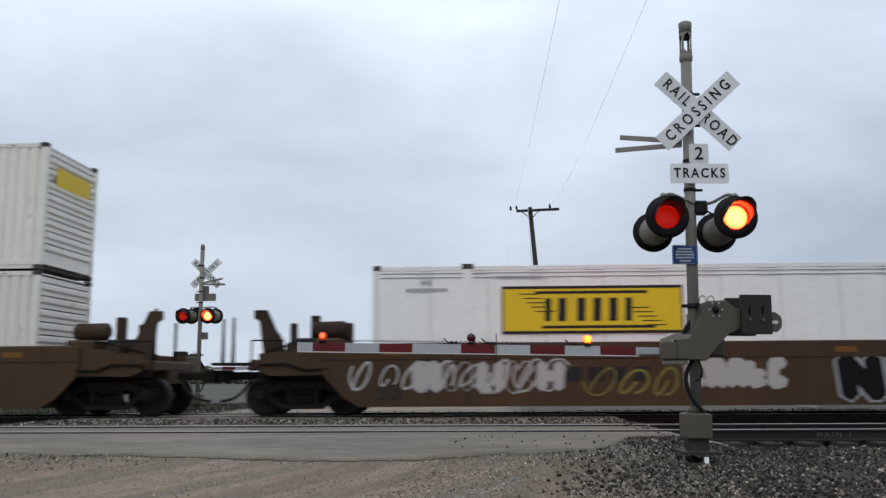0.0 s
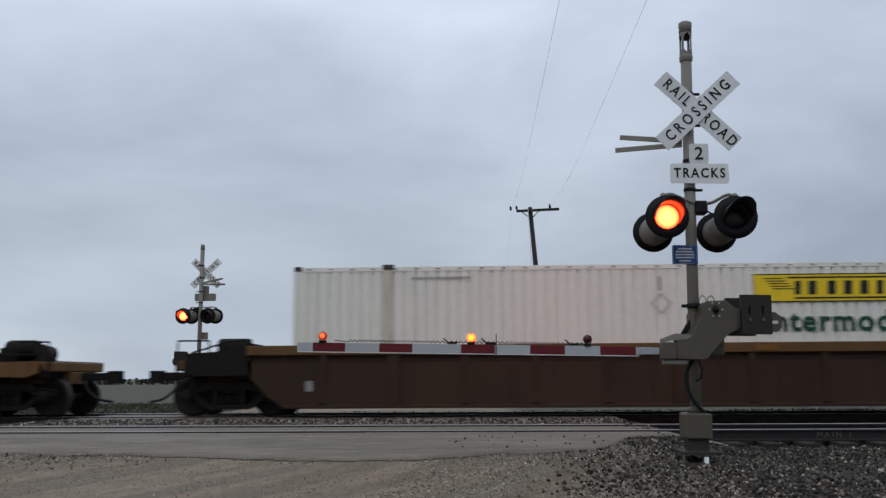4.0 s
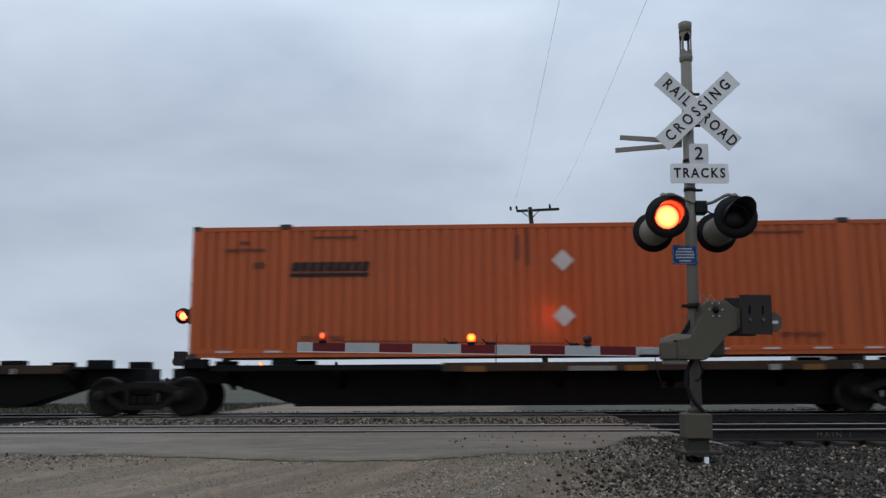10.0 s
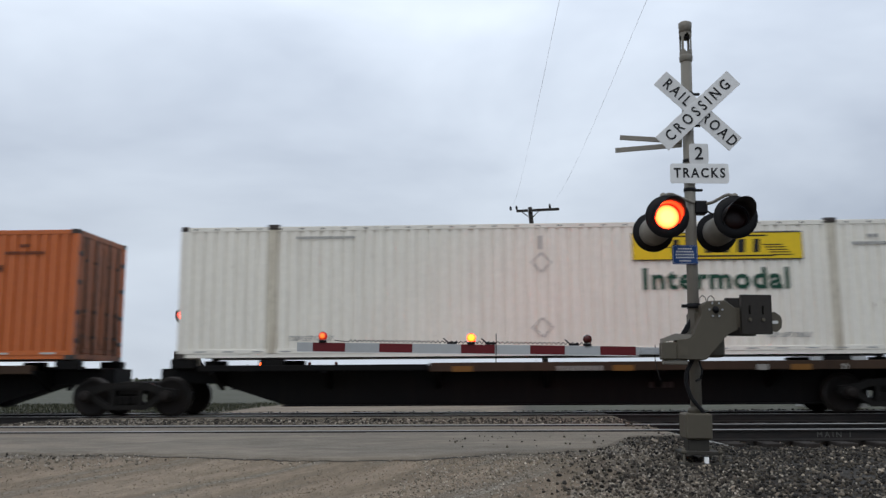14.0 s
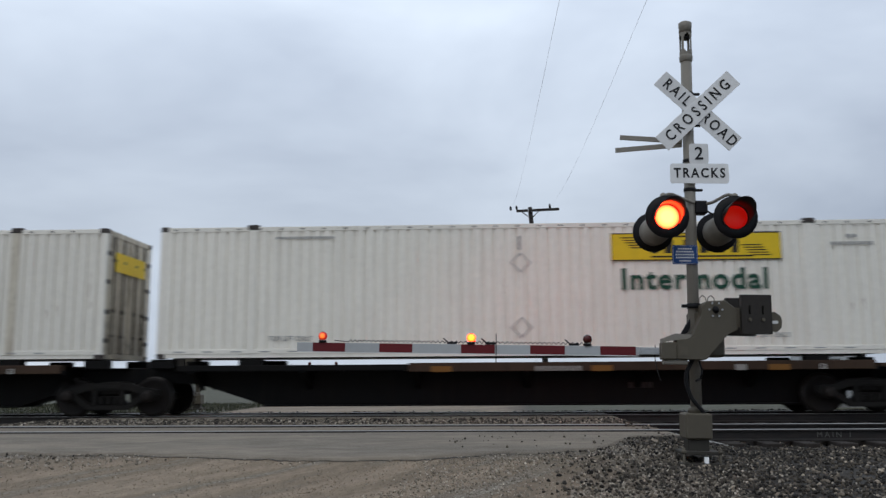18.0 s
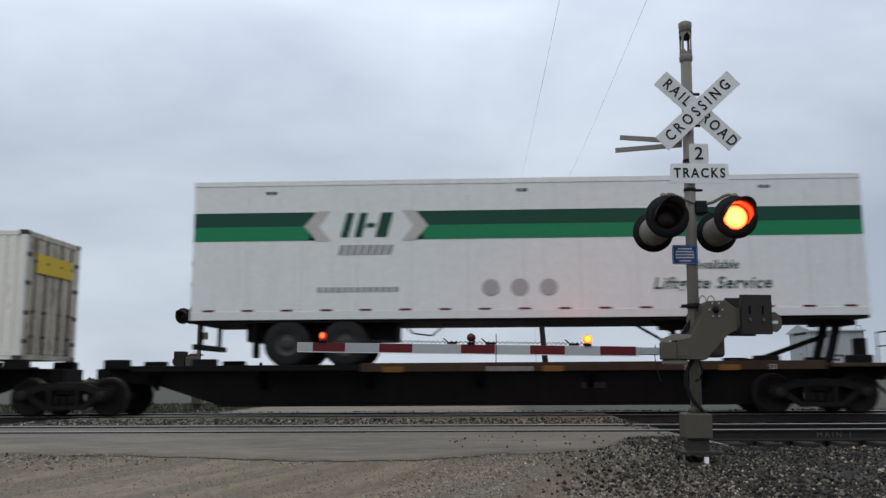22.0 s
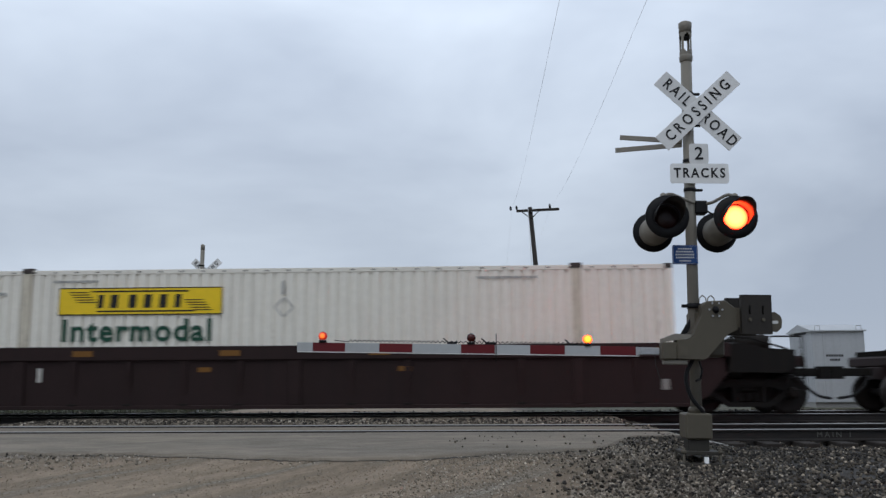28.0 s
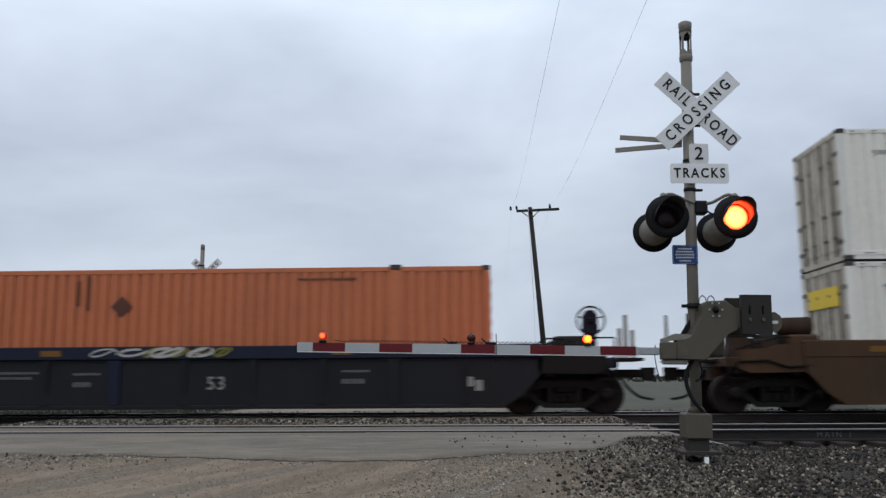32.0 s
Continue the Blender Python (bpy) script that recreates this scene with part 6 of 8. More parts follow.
def well_car(u, label, chord, panel, style, ends, tags=(), posts=False, wheel=False, low=0.0, pitch=1.5, group="well cars"):
    """A container well between two raised end platforms; u is the middle. ends: 'a' jointed to the next unit, 'c' coupled."""
    wc = thing("well_car", label, "well car", group)
    mc, mp = M[chord], M[panel]
    hw, bot = 8.35, 0.20
    ch = {"wellyellow": 0.21, "wellrust": 0.19, "wellblue": 0.28}.get(chord, 0.30)
    yo = 1.47
    for f in (-1, 1):
        ya, yb = (f * yo, f * (yo - 0.06)) if f > 0 else (-yo, -yo + 0.06)
        y0, y1 = min(ya, yb), max(ya, yb)
        inset = 0.05 if style == "rib" else 0.0
        yp0, yp1 = (y0 + inset, y1 + inset) if f < 0 else (y0 - inset, y1 - inset)
        el, er = (0.25 if style == "plain" and k_ == "a" else 1.0 for k_ in ends)
        part("side_plate", shared(("side_plate", style, f, low, ends), mp, lambda bm: slab(bm, [(-hw, bot), (hw, bot), (hw + 0.35 * er, 0.42), (hw + 0.75 * er, 0.86), (hw + 0.80 * er, 1.18 - low), (-hw - 0.80 * el, 1.18 - low), (-hw - 0.75 * el, 0.86), (-hw - 0.35 * el, 0.42)], yp0, yp1)), None, wc)
        if style == "rib":
            zc, out = 1.50 - low - ch, f * yo
            part("top_chord", shared(("top_chord", f, low, ch), mc, lambda bm: box(bm, -hw - 0.8, hw + 0.8, min(y0, y1) - 0.02, max(y0, y1) + 0.05, zc, 1.50 - low, 0.015)), None, wc)
            part("recessed_web", shared(("recessed_web", f, low, ch), mp, lambda bm: box(bm, -hw - 0.75, hw + 0.75, *sorted((f * (yo - 0.16), f * (yo - 0.12))), 1.10 - low, zc + 0.03)), None, wc)
            part("ledge", shared(("ledge", f, low), mp, lambda bm: box(bm, -hw - 0.5, hw + 0.5, *sorted((f * (yo - 0.13), f * (yo - 0.028))), 1.172 - low, 1.196 - low)), None, wc, "thin angle along the side")
            part("bottom_sill", shared(("bottom_sill", f), mp, lambda bm: box(bm, -hw, hw, y0 - 0.01, y1 + 0.01, bot - 0.03, bot + 0.05, 0.01)), None, wc)
            n_rib = int(8.1 / pitch)
            for i in range(-n_rib, n_rib + 1):
                wide = i == 0 or abs(abs(i * pitch) - 6.0) < 0.3
                if wide:
                    rib = shared(("wide_rib", f, low, ch), mc if chord == "wellblue" and i == 0 else mp, lambda bm: box(bm, -0.13, 0.13, y0, y1, bot + 0.05, zc, 0.012))
                else:
                    rib = shared(("rib", f, low, ch), mp, lambda bm: slab(bm, [(out, zc), (out, zc - 0.22), (out - f * 0.052, 0.42), (out - f * 0.06, bot + 0.05), (out - f * 0.13, bot + 0.05), (out - f * 0.13, zc)], -0.065, 0.065, "YZ"))
                part("rib", rib, None, wc, at=(i * pitch, 0, 0))
                if f < 0 and not wide:
                    part("drain_foot", shared(("drain_foot",), M["truck"], lambda bm: box(bm, -0.09, 0.09, -yo - 0.016, -yo + 0.04, bot + 0.05, bot + 0.085, 0.006)), None, wc, at=(i * pitch, 0, 0))
        else:
            part("top_chord", shared(("top_chord_plain", f, ends), mc, lambda bm: box(bm, -hw - 0.8 * el, hw + 0.8 * er, y0 - 0.015, y1 + 0.04, 1.17, 1.53, 0.02)), None, wc)
    part("well_floor", shared(("well_floor",), mp, lambda bm: box(bm, -hw, hw, -yo + 0.06, yo - 0.06, bot, bot + 0.08)), None, wc)
    for s in (-1, 1):
        part("bulkhead", shared(("bulkhead",), mp, lambda bm: box(bm, -0.04, 0.04, -yo + 0.06, yo - 0.06, bot, 1.3)), None, wc, at=(s * (hw + 0.04), 0, 0))
    for s, kind in ((-1, ends[0]), (1, ends[1])):
        reach = 9.62 if kind == "a" else 10.75
        bm = bmesh.new()
        lo, hi = sorted((s * (hw + 0.2), s * reach))
        box(bm, lo, hi, -1.30, 1.30, 0.98, 1.20, 0.03)
        box(bm, lo, hi, -0.42, 0.42, 0.70, 0.98, 0.02)
        part("end_platform", bm, mc, wc)
        for f in (-1, 1):
            far_x = reach - (0.1 if kind == "a" else 0.25)
            e0 = 0.21 if style == "plain" and kind == "a" else 0.70
            ear = [(s * (hw + e0), 0.55 if e0 < 0.5 else 0.88), (s * (far_x - 0.25), 0.86), (s * far_x, 0.96), (s * far_x, 1.34 - low * 0.5), (s * (hw + 1.5), 1.38 - low * 0.7), (s * (hw + 1.3), 1.45 - low), (s * (hw + e0), 1.46 - low)]
            part("end_side_plate", shared(("end_side_plate", style, s, kind, f, low), mc if low or (style == "plain" and kind == "c") else M["wellrustpanel"] if chord == "wellrust" else M["truck"], lambda bm: slab(bm, ear[::-1] if s * f > 0 else ear, *sorted((f * 1.36, f * 1.42)))), None, wc)
        part("end_cross_beam", shared(("end_cross_beam", s, kind), M["truck"], lambda bm: (box(bm, *sorted((s * (reach - 0.45), s * (reach - 0.2))), -1.33, 1.33, 0.84, 1.08, 0.02), box(bm, *sorted((s * (hw + 0.85), s * (hw + 1.05))), -1.33, 1.33, 0.80, 1.16, 0.02))), None, wc)
        part("deck_box", shared(("deck_box", s), M["truck"], lambda bm: box(bm, *sorted((s * (hw + 1.0), s * (hw + 1.35))), -0.95, -0.3, 1.20, 1.52, 0.03)), None, wc)
        part("air_tank", shared(("air_tank", s), M["truck"], lambda bm: tube(bm, (s * (hw + 1.15), 0.2, 1.42), (s * (hw + 1.15), 1.05, 1.42), 0.2, seg=16)), None, wc)
        pip = bmesh.new()
        wirepath(pip, [(s * (hw + 0.7), -1.2, 1.5 - low), (s * (hw + 0.9), -1.2, 1.62 - low), (s * (hw + 1.3), -1.2, 1.60 - low), (s * (reach - 0.3), -1.15, 1.36)], 0.022, 6)
        part("brake_pipe", pip, M["truck"], wc)
        bm = bmesh.new()
        for f in (-1, 1):
            slab(bm, [(s * (hw + 0.6), 1.2), (s * (hw + 1.25), 1.2), (s * (hw + 1.15), 1.42), (s * (hw + 0.6), 1.50)][::int(s * -f) or 1], f * 1.22, f * 1.30)
        box(bm, *sorted((s * (hw + 0.62), s * (hw + 0.95))), -1.15, 1.15, 1.20, 1.34, 0.02)
        part("end_bracket", bm, M["truck"], wc)
        if kind == "a" and s > 0:
            lad = bmesh.new()
            wirepath(lad, [(8.75, -1.44, 1.22), (9.25, -1.44, 1.22), (9.25, -1.44, 0.98), (8.75, -1.44, 0.98), (8.75, -1.44, 0.70), (9.25, -1.44, 0.70), (9.25, -1.44, 0.42), (8.75, -1.44, 0.42)], 0.009, 6)
            part("step_ladder", lad, M["galv"] if style == "plain" else M["truck"], wc)
        if style == "plain" and kind == "a":
            if s > 0:
                for z in (0.70, 1.03):
                    part("reflector", box(bmesh.new(), 8.22, 8.44, -yo - 0.006, -yo - 0.002, z - 0.10, z + 0.10), M["reflector"], wc, "square yellow reflector")
            else:
                part("reflector", box(bmesh.new(), -8.72, -8.34, -yo - 0.006, -yo - 0.002, 0.92, 1.14), M["yellowdull"], wc, "square yellow reflector")
                bars(wc, "letterwhite", -9.25, 1.08, 0.36, 0.15, 3, y=-1.425)
        if kind == "c":
            truck(wc, s * 9.62)
            coupler(wc, s * 11.72, s)
            rail = bmesh.new()
            wirepath(rail, [(s * 10.0, -1.35, 1.2), (s * 10.0, -1.35, 1.62), (s * 10.68, -1.35, 1.62), (s * 10.68, -1.35, 0.55)], 0.02, 6)
            wirepath(rail, [(s * 10.68, -1.35, 1.2), (s * 10.68, 1.35, 1.2)], 0.02, 6)
            part("grab_iron", rail, M["truck"], wc)
            lad = bmesh.new()
            wirepath(lad, [(s * 10.35, -1.36, 1.2), (s * 10.35, -1.36, 1.0), (s * 10.70, -1.36, 1.0), (s * 10.70, -1.36, 0.75), (s * 10.35, -1.36, 0.75), (s * 10.35, -1.36, 0.5), (s * 10.70, -1.36, 0.5)], 0.014, 6)
            part("step_ladder", lad, M["truck"], wc)
            if s < 0 and (style == "plain" or low):
                part("coupler_walk", box(bmesh.new(), -11.75, -10.7, -0.75, 0.3, 1.10, 1.16, 0.01), M["truck"], wc, "dark grating over the coupler")
                for px_, top_, yy_ in ((11.30, 2.17, -0.6), (11.68, 2.17, -0.1)):
                    part("thin_post", tube(bmesh.new(), (-px_, yy_, 1.12), (-px_, yy_, top_), 0.045, 0.03, 8), M["spinerust"], wc)
                part("valve_stack", slab(bmesh.new(), [(-10.6, 1.18), (-10.15, 1.18), (-10.2, 1.62), (-10.3, 1.82), (-10.45, 1.82), (-10.5, 1.5)], -0.8, -0.4), M["spinerust"], wc, "rusty valve stack")
            if style == "plain":
                part("air_reservoir", lathe(bmesh.new(), [(0.12, -0.40), (0.19, -0.34), (0.20, 0.34), (0.12, 0.40)], (s * 9.1, -0.75, 1.86), "X", 18), M["spinerust"], wc, "rusty air reservoir")
                part("valve_box", box(bmesh.new(), *sorted((s * 8.75, s * 9.35)), -1.28, -0.5, 1.2, 1.66, 0.04), mc, wc)
                part("valve_box", box(bmesh.new(), *sorted((s * 9.6, s * 9.98)), -1.2, -0.7, 1.2, 1.58, 0.03), M["spinerust"], wc)
                part("slanted_bracket", slab(bmesh.new(), [(s * 9.95, 1.2), (s * 10.5, 1.2), (s * 10.62, 2.05), (s * 10.74, 2.12), (s * 10.74, 2.3), (s * 10.46, 2.3), (s * 10.30, 1.95)][::int(s)], -1.0, -0.86), M["spinerust"], wc, "rusty slanted bracket")
                for px_, w_, top_ in ((9.52, 0.10, 2.22), (10.02, 0.07, 2.05)):
                    part("stub_post", box(bmesh.new(), s * px_ - w_, s * px_ + w_, -0.3, -0.1, 1.2, top_, 0.015), M["spinerust"], wc)
                low_pipe = bmesh.new()
                wirepath(low_pipe, [(s * 8.9, -1.44, 1.02), (s * 9.5, -1.46, 0.98), (s * 9.9, -1.46, 1.12), (s * 10.5, -1.44, 1.10)], 0.03, 6)
                part("brake_rod", low_pipe, M["truck"], wc)
            if style == "plain" and s > 0:
                for px_, top_, yy_ in ((10.5, 2.38, -0.7), (10.68, 2.10, 0.1)):
                    part("thin_post", tube(bmesh.new(), (s * px_, yy_, 1.15), (s * px_, yy_, top_), 0.035, seg=8), M["truck"], wc)
            box_m = shared(("valve_box",), M["truck"], lambda bm: (box(bm, -0.3, 0.3, -0.25, 0.25, 0, 0.42, 0.04), lathe(bm, [(0.17, -0.35), (0.19, -0.3), (0.19, 0.3), (0.17, 0.35)], (0.1, -0.45, 0.3), "X", 16)))
            part("brake_reservoir", box_m, None, wc, at=(s * 9.7, -0.3, 1.2))
        elif s > 0:
            truck(wc, 9.72)
        if posts:
            for px_, w_, top_ in (((9.02, 0.13, 2.10), (9.82, 0.15, 2.18)) if s > 0 else ((-8.78, 0.13, 2.04),)):
                part("stub_post", box(bmesh.new(), px_ - w_, px_ + w_, -0.45, -0.15, 1.2, top_, 0.02), M["spinerust"], wc, "thick rusty stub post")
    if wheel:
        w = bmesh.new()
        lathe(w, [(0.285, -0.02), (0.325, -0.02), (0.325, 0.02), (0.285, 0.02), (0.285, -0.02)], (0, 0, 0), "Y", 32, False)
        lathe(w, [(0.05, -0.05), (0.07, 0.03)], (0, 0, 0), "Y", 12)
        for i in range(5):
            t = radians(72 * i + 18)
            tube(w, (0.06 * math.cos(t), 0, 0.06 * math.sin(t)), (0.29 * math.cos(t), 0, 0.29 * math.sin(t)), 0.014, seg=6)
        wb = part("hand_brake", slab(bmesh.new(), [(10.14, 1.2), (10.40, 1.2), (10.40, 1.72), (10.45, 1.86), (10.43, 2.16), (10.36, 2.26), (10.20, 2.26), (10.12, 2.16), (10.10, 1.86), (10.14, 1.72)], -0.62, -0.46), mc, wc, "rusty hand brake housing")
        part("brake_wheel", w, M["truck"], wb, at=(10.275, -0.70, 2.03))
        for px_, hh_, yy_ in ((10.86, 0.66, -0.9), (11.06, 0.98, -0.5), (11.26, 0.66, -0.2)):
            part("lever_post", box(bmesh.new(), px_ - 0.04, px_ + 0.04, yy_ - 0.04, yy_ + 0.04, 1.18, 1.18 + hh_, 0.01), M["galv"], wc)
        part("end_walk", box(bmesh.new(), 10.7, 11.32, -1.2, 0.3, 1.13, 1.20, 0.01), M["truck"], wc, "dark grating walkway")
    # reflective patches along the chord
    yf = -yo - (0.024 if style == "rib" else 0.019)
    for x in (-7.6, -4.6, -1.4, 1.8, 4.9, 7.7):
        part("reflector", shared(("reflector",), M["reflector"], lambda bm: box(bm, -0.22, 0.22, -0.004, 0, -0.06, 0.06)), None, wc, at=(x, yf, 1.34 if style != "rib" else 1.50 - low - ch / 2))
    for s in (-1, 1) if style == "rib" else ():
        part("placard", shared(("well_placard",), M["letterworn"], lambda bm: box(bm, -0.08, 0.08, -0.004, 0, -0.11, 0.11)), None, wc, at=(s * 7.80, -yo + 0.042, 0.64))
    yt = -yo - 0.004 if style != "rib" else -yo + 0.044
    for tag in tags:
        if tag[0] == "text":
            _, txt, x, z, hgt, mm = tag
            part("lettering", lettering(txt, hgt, M[mm], 0.004, 0, 1.12, 0.004), None, wc, at=(x, yt - 0.003, z))
        elif tag[0] == "bars":
            _, mm, x, z, w, h, n = tag
            bars(wc, mm, x, z, w, h, n, y=yt)
        elif tag[0] == "spray":
            _, x0, x1, z0, z1, cols, seed, n = tag
            graffiti(wc, yt, x0, x1, z0, z1, cols, seed, n)
        elif tag[0] in ("scrib", "chordscrib"):
            _, mm, x0, x1, z0, z1, seed, n = tag
            yl = yt - 0.004 if tag[0] == "scrib" else yf - 0.004
            rr = random.Random(seed)
            for k in range(n):
                cx = x0 + (x1 - x0) * (k + 0.5) / n
                loop = bmesh.new()
                sx_, sz_, ph, turns = (x1 - x0) / n * rr.uniform(0.35, 0.6), (z1 - z0) * rr.uniform(0.3, 0.5), rr.uniform(0, 6.3), rr.uniform(0.7, 1.6)
                line = [(cx + sx_ * math.cos(ph + 6.28 * turns * j / 30) * (1 - 0.3 * j / 30), (z0 + z1) / 2 + sz_ * math.sin(ph + 7.5 * turns * j / 30)) for j in range(31)]
                ribbon(loop, line, rr.uniform(0.03, 0.06), yl - k * 0.0005)
                part("paint_line", loop, M[mm], wc)
        elif tag[0] == "plain":
            _, mm, x0, x1, z0, z1 = tag
            part("colour_patch", box(bmesh.new(), x0, x1, yt - 0.0035, yt - 0.001, z0, z1), M[mm], wc)
        elif tag[0] == "chord":
            _, mm, x0, x1 = tag
            part("colour_patch", box(bmesh.new(), x0, x1, yf - 0.0035, yf - 0.001, 1.505 - low - (ch if style == "rib" else 0.33), 1.50 - low), M[mm], wc)
        elif tag[0] == "chordbars":
            _, mm, x, w, h, n = tag
            bars(wc, mm, x, 1.50 - low - ch / 2, w, h, n, y=yf - 0.004, gap=0.75)
        elif tag[0] == "post":
            _, px_, top_ = tag
            part("thin_post", tube(bmesh.new(), (px_, -0.4, 1.18), (px_, -0.4, top_), 0.05, 0.045, 10), M["dustpost"], wc, "grey upright post")
        elif tag[0] == "poly":
            _, mm, pts = tag
            area = sum(p_[0] * q_[1] - q_[0] * p_[1] for p_, q_ in zip(pts, pts[1:] + pts[:1]))
            part("painted_shape", slab(bmesh.new(), pts if area > 0 else pts[::-1], yt - 0.0065, yt - 0.004), M[mm], wc)
        elif tag[0] == "blob":
            _, mm, cx, cz, rx, rz, *cut = tag
            ring = [(cx + rx * math.cos(0.35 * k), max(cz + rz * math.sin(0.35 * k), cut[0] if cut else -9)) for k in range(18)]
            part("painted_shape", slab(bmesh.new(), ring, yt - 0.0095, yt - 0.007), M[mm], wc)
    return ride(wc, u, 0.0)


def spine_car(u, label, ends, lx=0.0, hitch=0, down=False, num=True, group="spine cars"):
    """A single deep beam on shared trucks, with ledges for container corners. u: middle; ends as for a well car; lx: the joint's distance."""
    sc = thing("spine_car", label, "spine car", group)
    jl, jr = 8.70, 8.70
    el = jl if ends[0] == "a" else 8.75
    er = jr if ends[1] == "a" else 8.75
    bm = bmesh.new()
    slab(bm, [(-el, 0.72), (-7.4, 0.70), (-5.9, 0.22), (5.9, 0.22), (7.4, 0.70), (er, 0.72), (er, 1.04), (-el, 1.04)], -0.46, 0.46)
    part("spine_beam", bm, M["spineblack"], sc)
    part("beam_flange", box(bmesh.new(), -el + 0.3, er - 0.3, -0.62, 0.62, 1.02, 1.055, 0.006), M["spineblack"], sc)
    part("beam_foot", box(bmesh.new(), -5.9, 5.9, -0.6, 0.6, 0.19, 0.225, 0.006), M["spineblack"], sc)
    for f in (-1, 1):
        y0, y1 = sorted((f * 1.02, f * 1.30))
        part("running_board", box(bmesh.new(), -2.6, 7.2, y0, y1, 0.93, 1.12, 0.012), M["spinerust"], sc, "rusty side running board")
        part("running_board", box(bmesh.new(), -7.6, -2.62, y0, y1, 0.96, 1.09, 0.012), M["spineblack"], sc)
        for i in range(7):
            part("outrigger", shared(("outrigger", f), M["spineblack"], lambda bm: slab(bm, [(f * 0.44, 0.55), (f * 0.44, 1.0), (f * 1.28, 1.0), (f * 1.28, 0.92)], -0.05, 0.05, "YZ")), None, sc, at=(-7.3 + i * 2.42, 0, 0))
        for x in (-6.02, 6.02, -7.95, 7.95):
            part("pedestal", shared(("pedestal", f), M["spineblack"], lambda bm: box(bm, -0.26, 0.26, f * 1.0 if f > 0 else -1.26, 1.26 if f > 0 else f * 1.0, 1.02, 1.228, 0.02)), None, sc, at=(x, 0, 0))
    for x in (-1.9, 1.5, 5.2):
        part("reflector", shared(("reflector",), M["reflector"], lambda bm: box(bm, -0.22, 0.22, -0.004, 0, -0.06, 0.06)), None, sc, at=(x, -1.304, 0.985))
    part("placard", shared(("spine_placard",), M["letterworn"], lambda bm: box(bm, -0.12, 0.12, -0.004, 0, -0.06, 0.06)), None, sc, at=(4.4, -1.304, 0.985))
    if num:
        part("lettering", lettering("53", 0.11, M["letterwhite"], 0.003), None, sc, at=(6.1, -1.306, 0.985))
        bars(sc, "letterworn", 0.1, 0.985, 1.0, 0.10, 9, y=-1.302)
    bars(sc, "castdirt_shade", 2.2, 0.62, 0.55, 0.13, 4, y=-0.464)
    for s, kind in ((-1, ends[0]), (1, ends[1])):
        if kind == "c":
            truck(sc, s * 7.15)
            coupler(sc, s * 9.33, s)
            pl = bmesh.new()
            box(pl, *sorted((s * 7.3, s * 8.75)), -1.32, 1.32, 0.98, 1.06, 0.01)
            box(pl, *sorted((s * 8.6, s * 8.75)), -1.32, 1.32, 0.80, 1.0, 0.01)
            part("end_platform", pl, M["spinerust"], sc)
            rail = bmesh.new()
            wirepath(rail, [(s * 8.6, -1.3, 1.06), (s * 8.6, -1.3, 1.72), (s * 8.6, -0.6, 1.72), (s * 8.6, -0.6, 1.06)], 0.018, 6)
            wirepath(rail, [(s * 8.6, -1.3, 1.42), (s * 8.6, -0.6, 1.42)], 0.014, 6)
            part("grab_iron", rail, M["truck"], sc)
            hb = part("hand_brake", box(bmesh.new(), *sorted((s * 8.3, s * 8.5)), -0.35, 0.0, 1.06, 1.62, 0.03), M["truck"], sc)
        elif s > 0:
            truck(sc, lx or 8.68)
    if hitch:
        side = 1 if hitch > 0 else -1
        x = side * abs(hitch)
        hb = bmesh.new()
        z_top = 2.02 if not down else 2.30
        for f in (-1, 1):
            slant = 1 if down else side
            slab(hb, [(x - slant * 0.12, 1.05), (x + slant * 0.05, 1.05), (x + slant * 0.30, z_top - 0.1), (x + slant * 0.12, z_top - 0.1)][::slant], f * 0.36 - 0.05, f * 0.36 + 0.05)
        if not down:
            wirepath(hb, [(x - side * 1.55, 0, 1.12), (x + side * 0.12, 0, z_top - 0.32)], 0.055, 8)
        if down:
            slab(hb, [(x + 0.10, z_top - 0.32), (x + 0.30, z_top - 0.36), (x + 0.42, z_top + 0.02), (x + 0.36, z_top + 0.06), (x + 0.20, z_top + 0.04)], -0.42, 0.42)
            wirepath(hb, [(x + 0.30, -0.2, z_top - 0.22), (x + 1.65, -0.2, 1.16)], 0.06, 8)
            wirepath(hb, [(x + 0.30, 0.2, z_top - 0.22), (x + 1.65, 0.2, 1.16)], 0.06, 8)
            box(hb, x + 1.45, x + 1.9, -0.35, 0.35, 1.05, 1.22, 0.02)
            box(hb, x - 1.0, x - 0.2, -0.5, 0.5, 1.05, 1.24, 0.02)
        else:
            box(hb, *sorted((x - side * 0.15, x + side * 0.62)), -0.42, 0.42, z_top - 0.12, z_top - 0.005, 0.02)
        if not down:
            box(hb, *sorted((x - side * 2.0, x - side * 1.2)), -0.3, 0.3, 1.05, 1.18, 0.02)
        part("trailer_hitch", hb, M["truck"], sc, "raised trailer hitch stand")
    return ride(sc, u, 0.0)


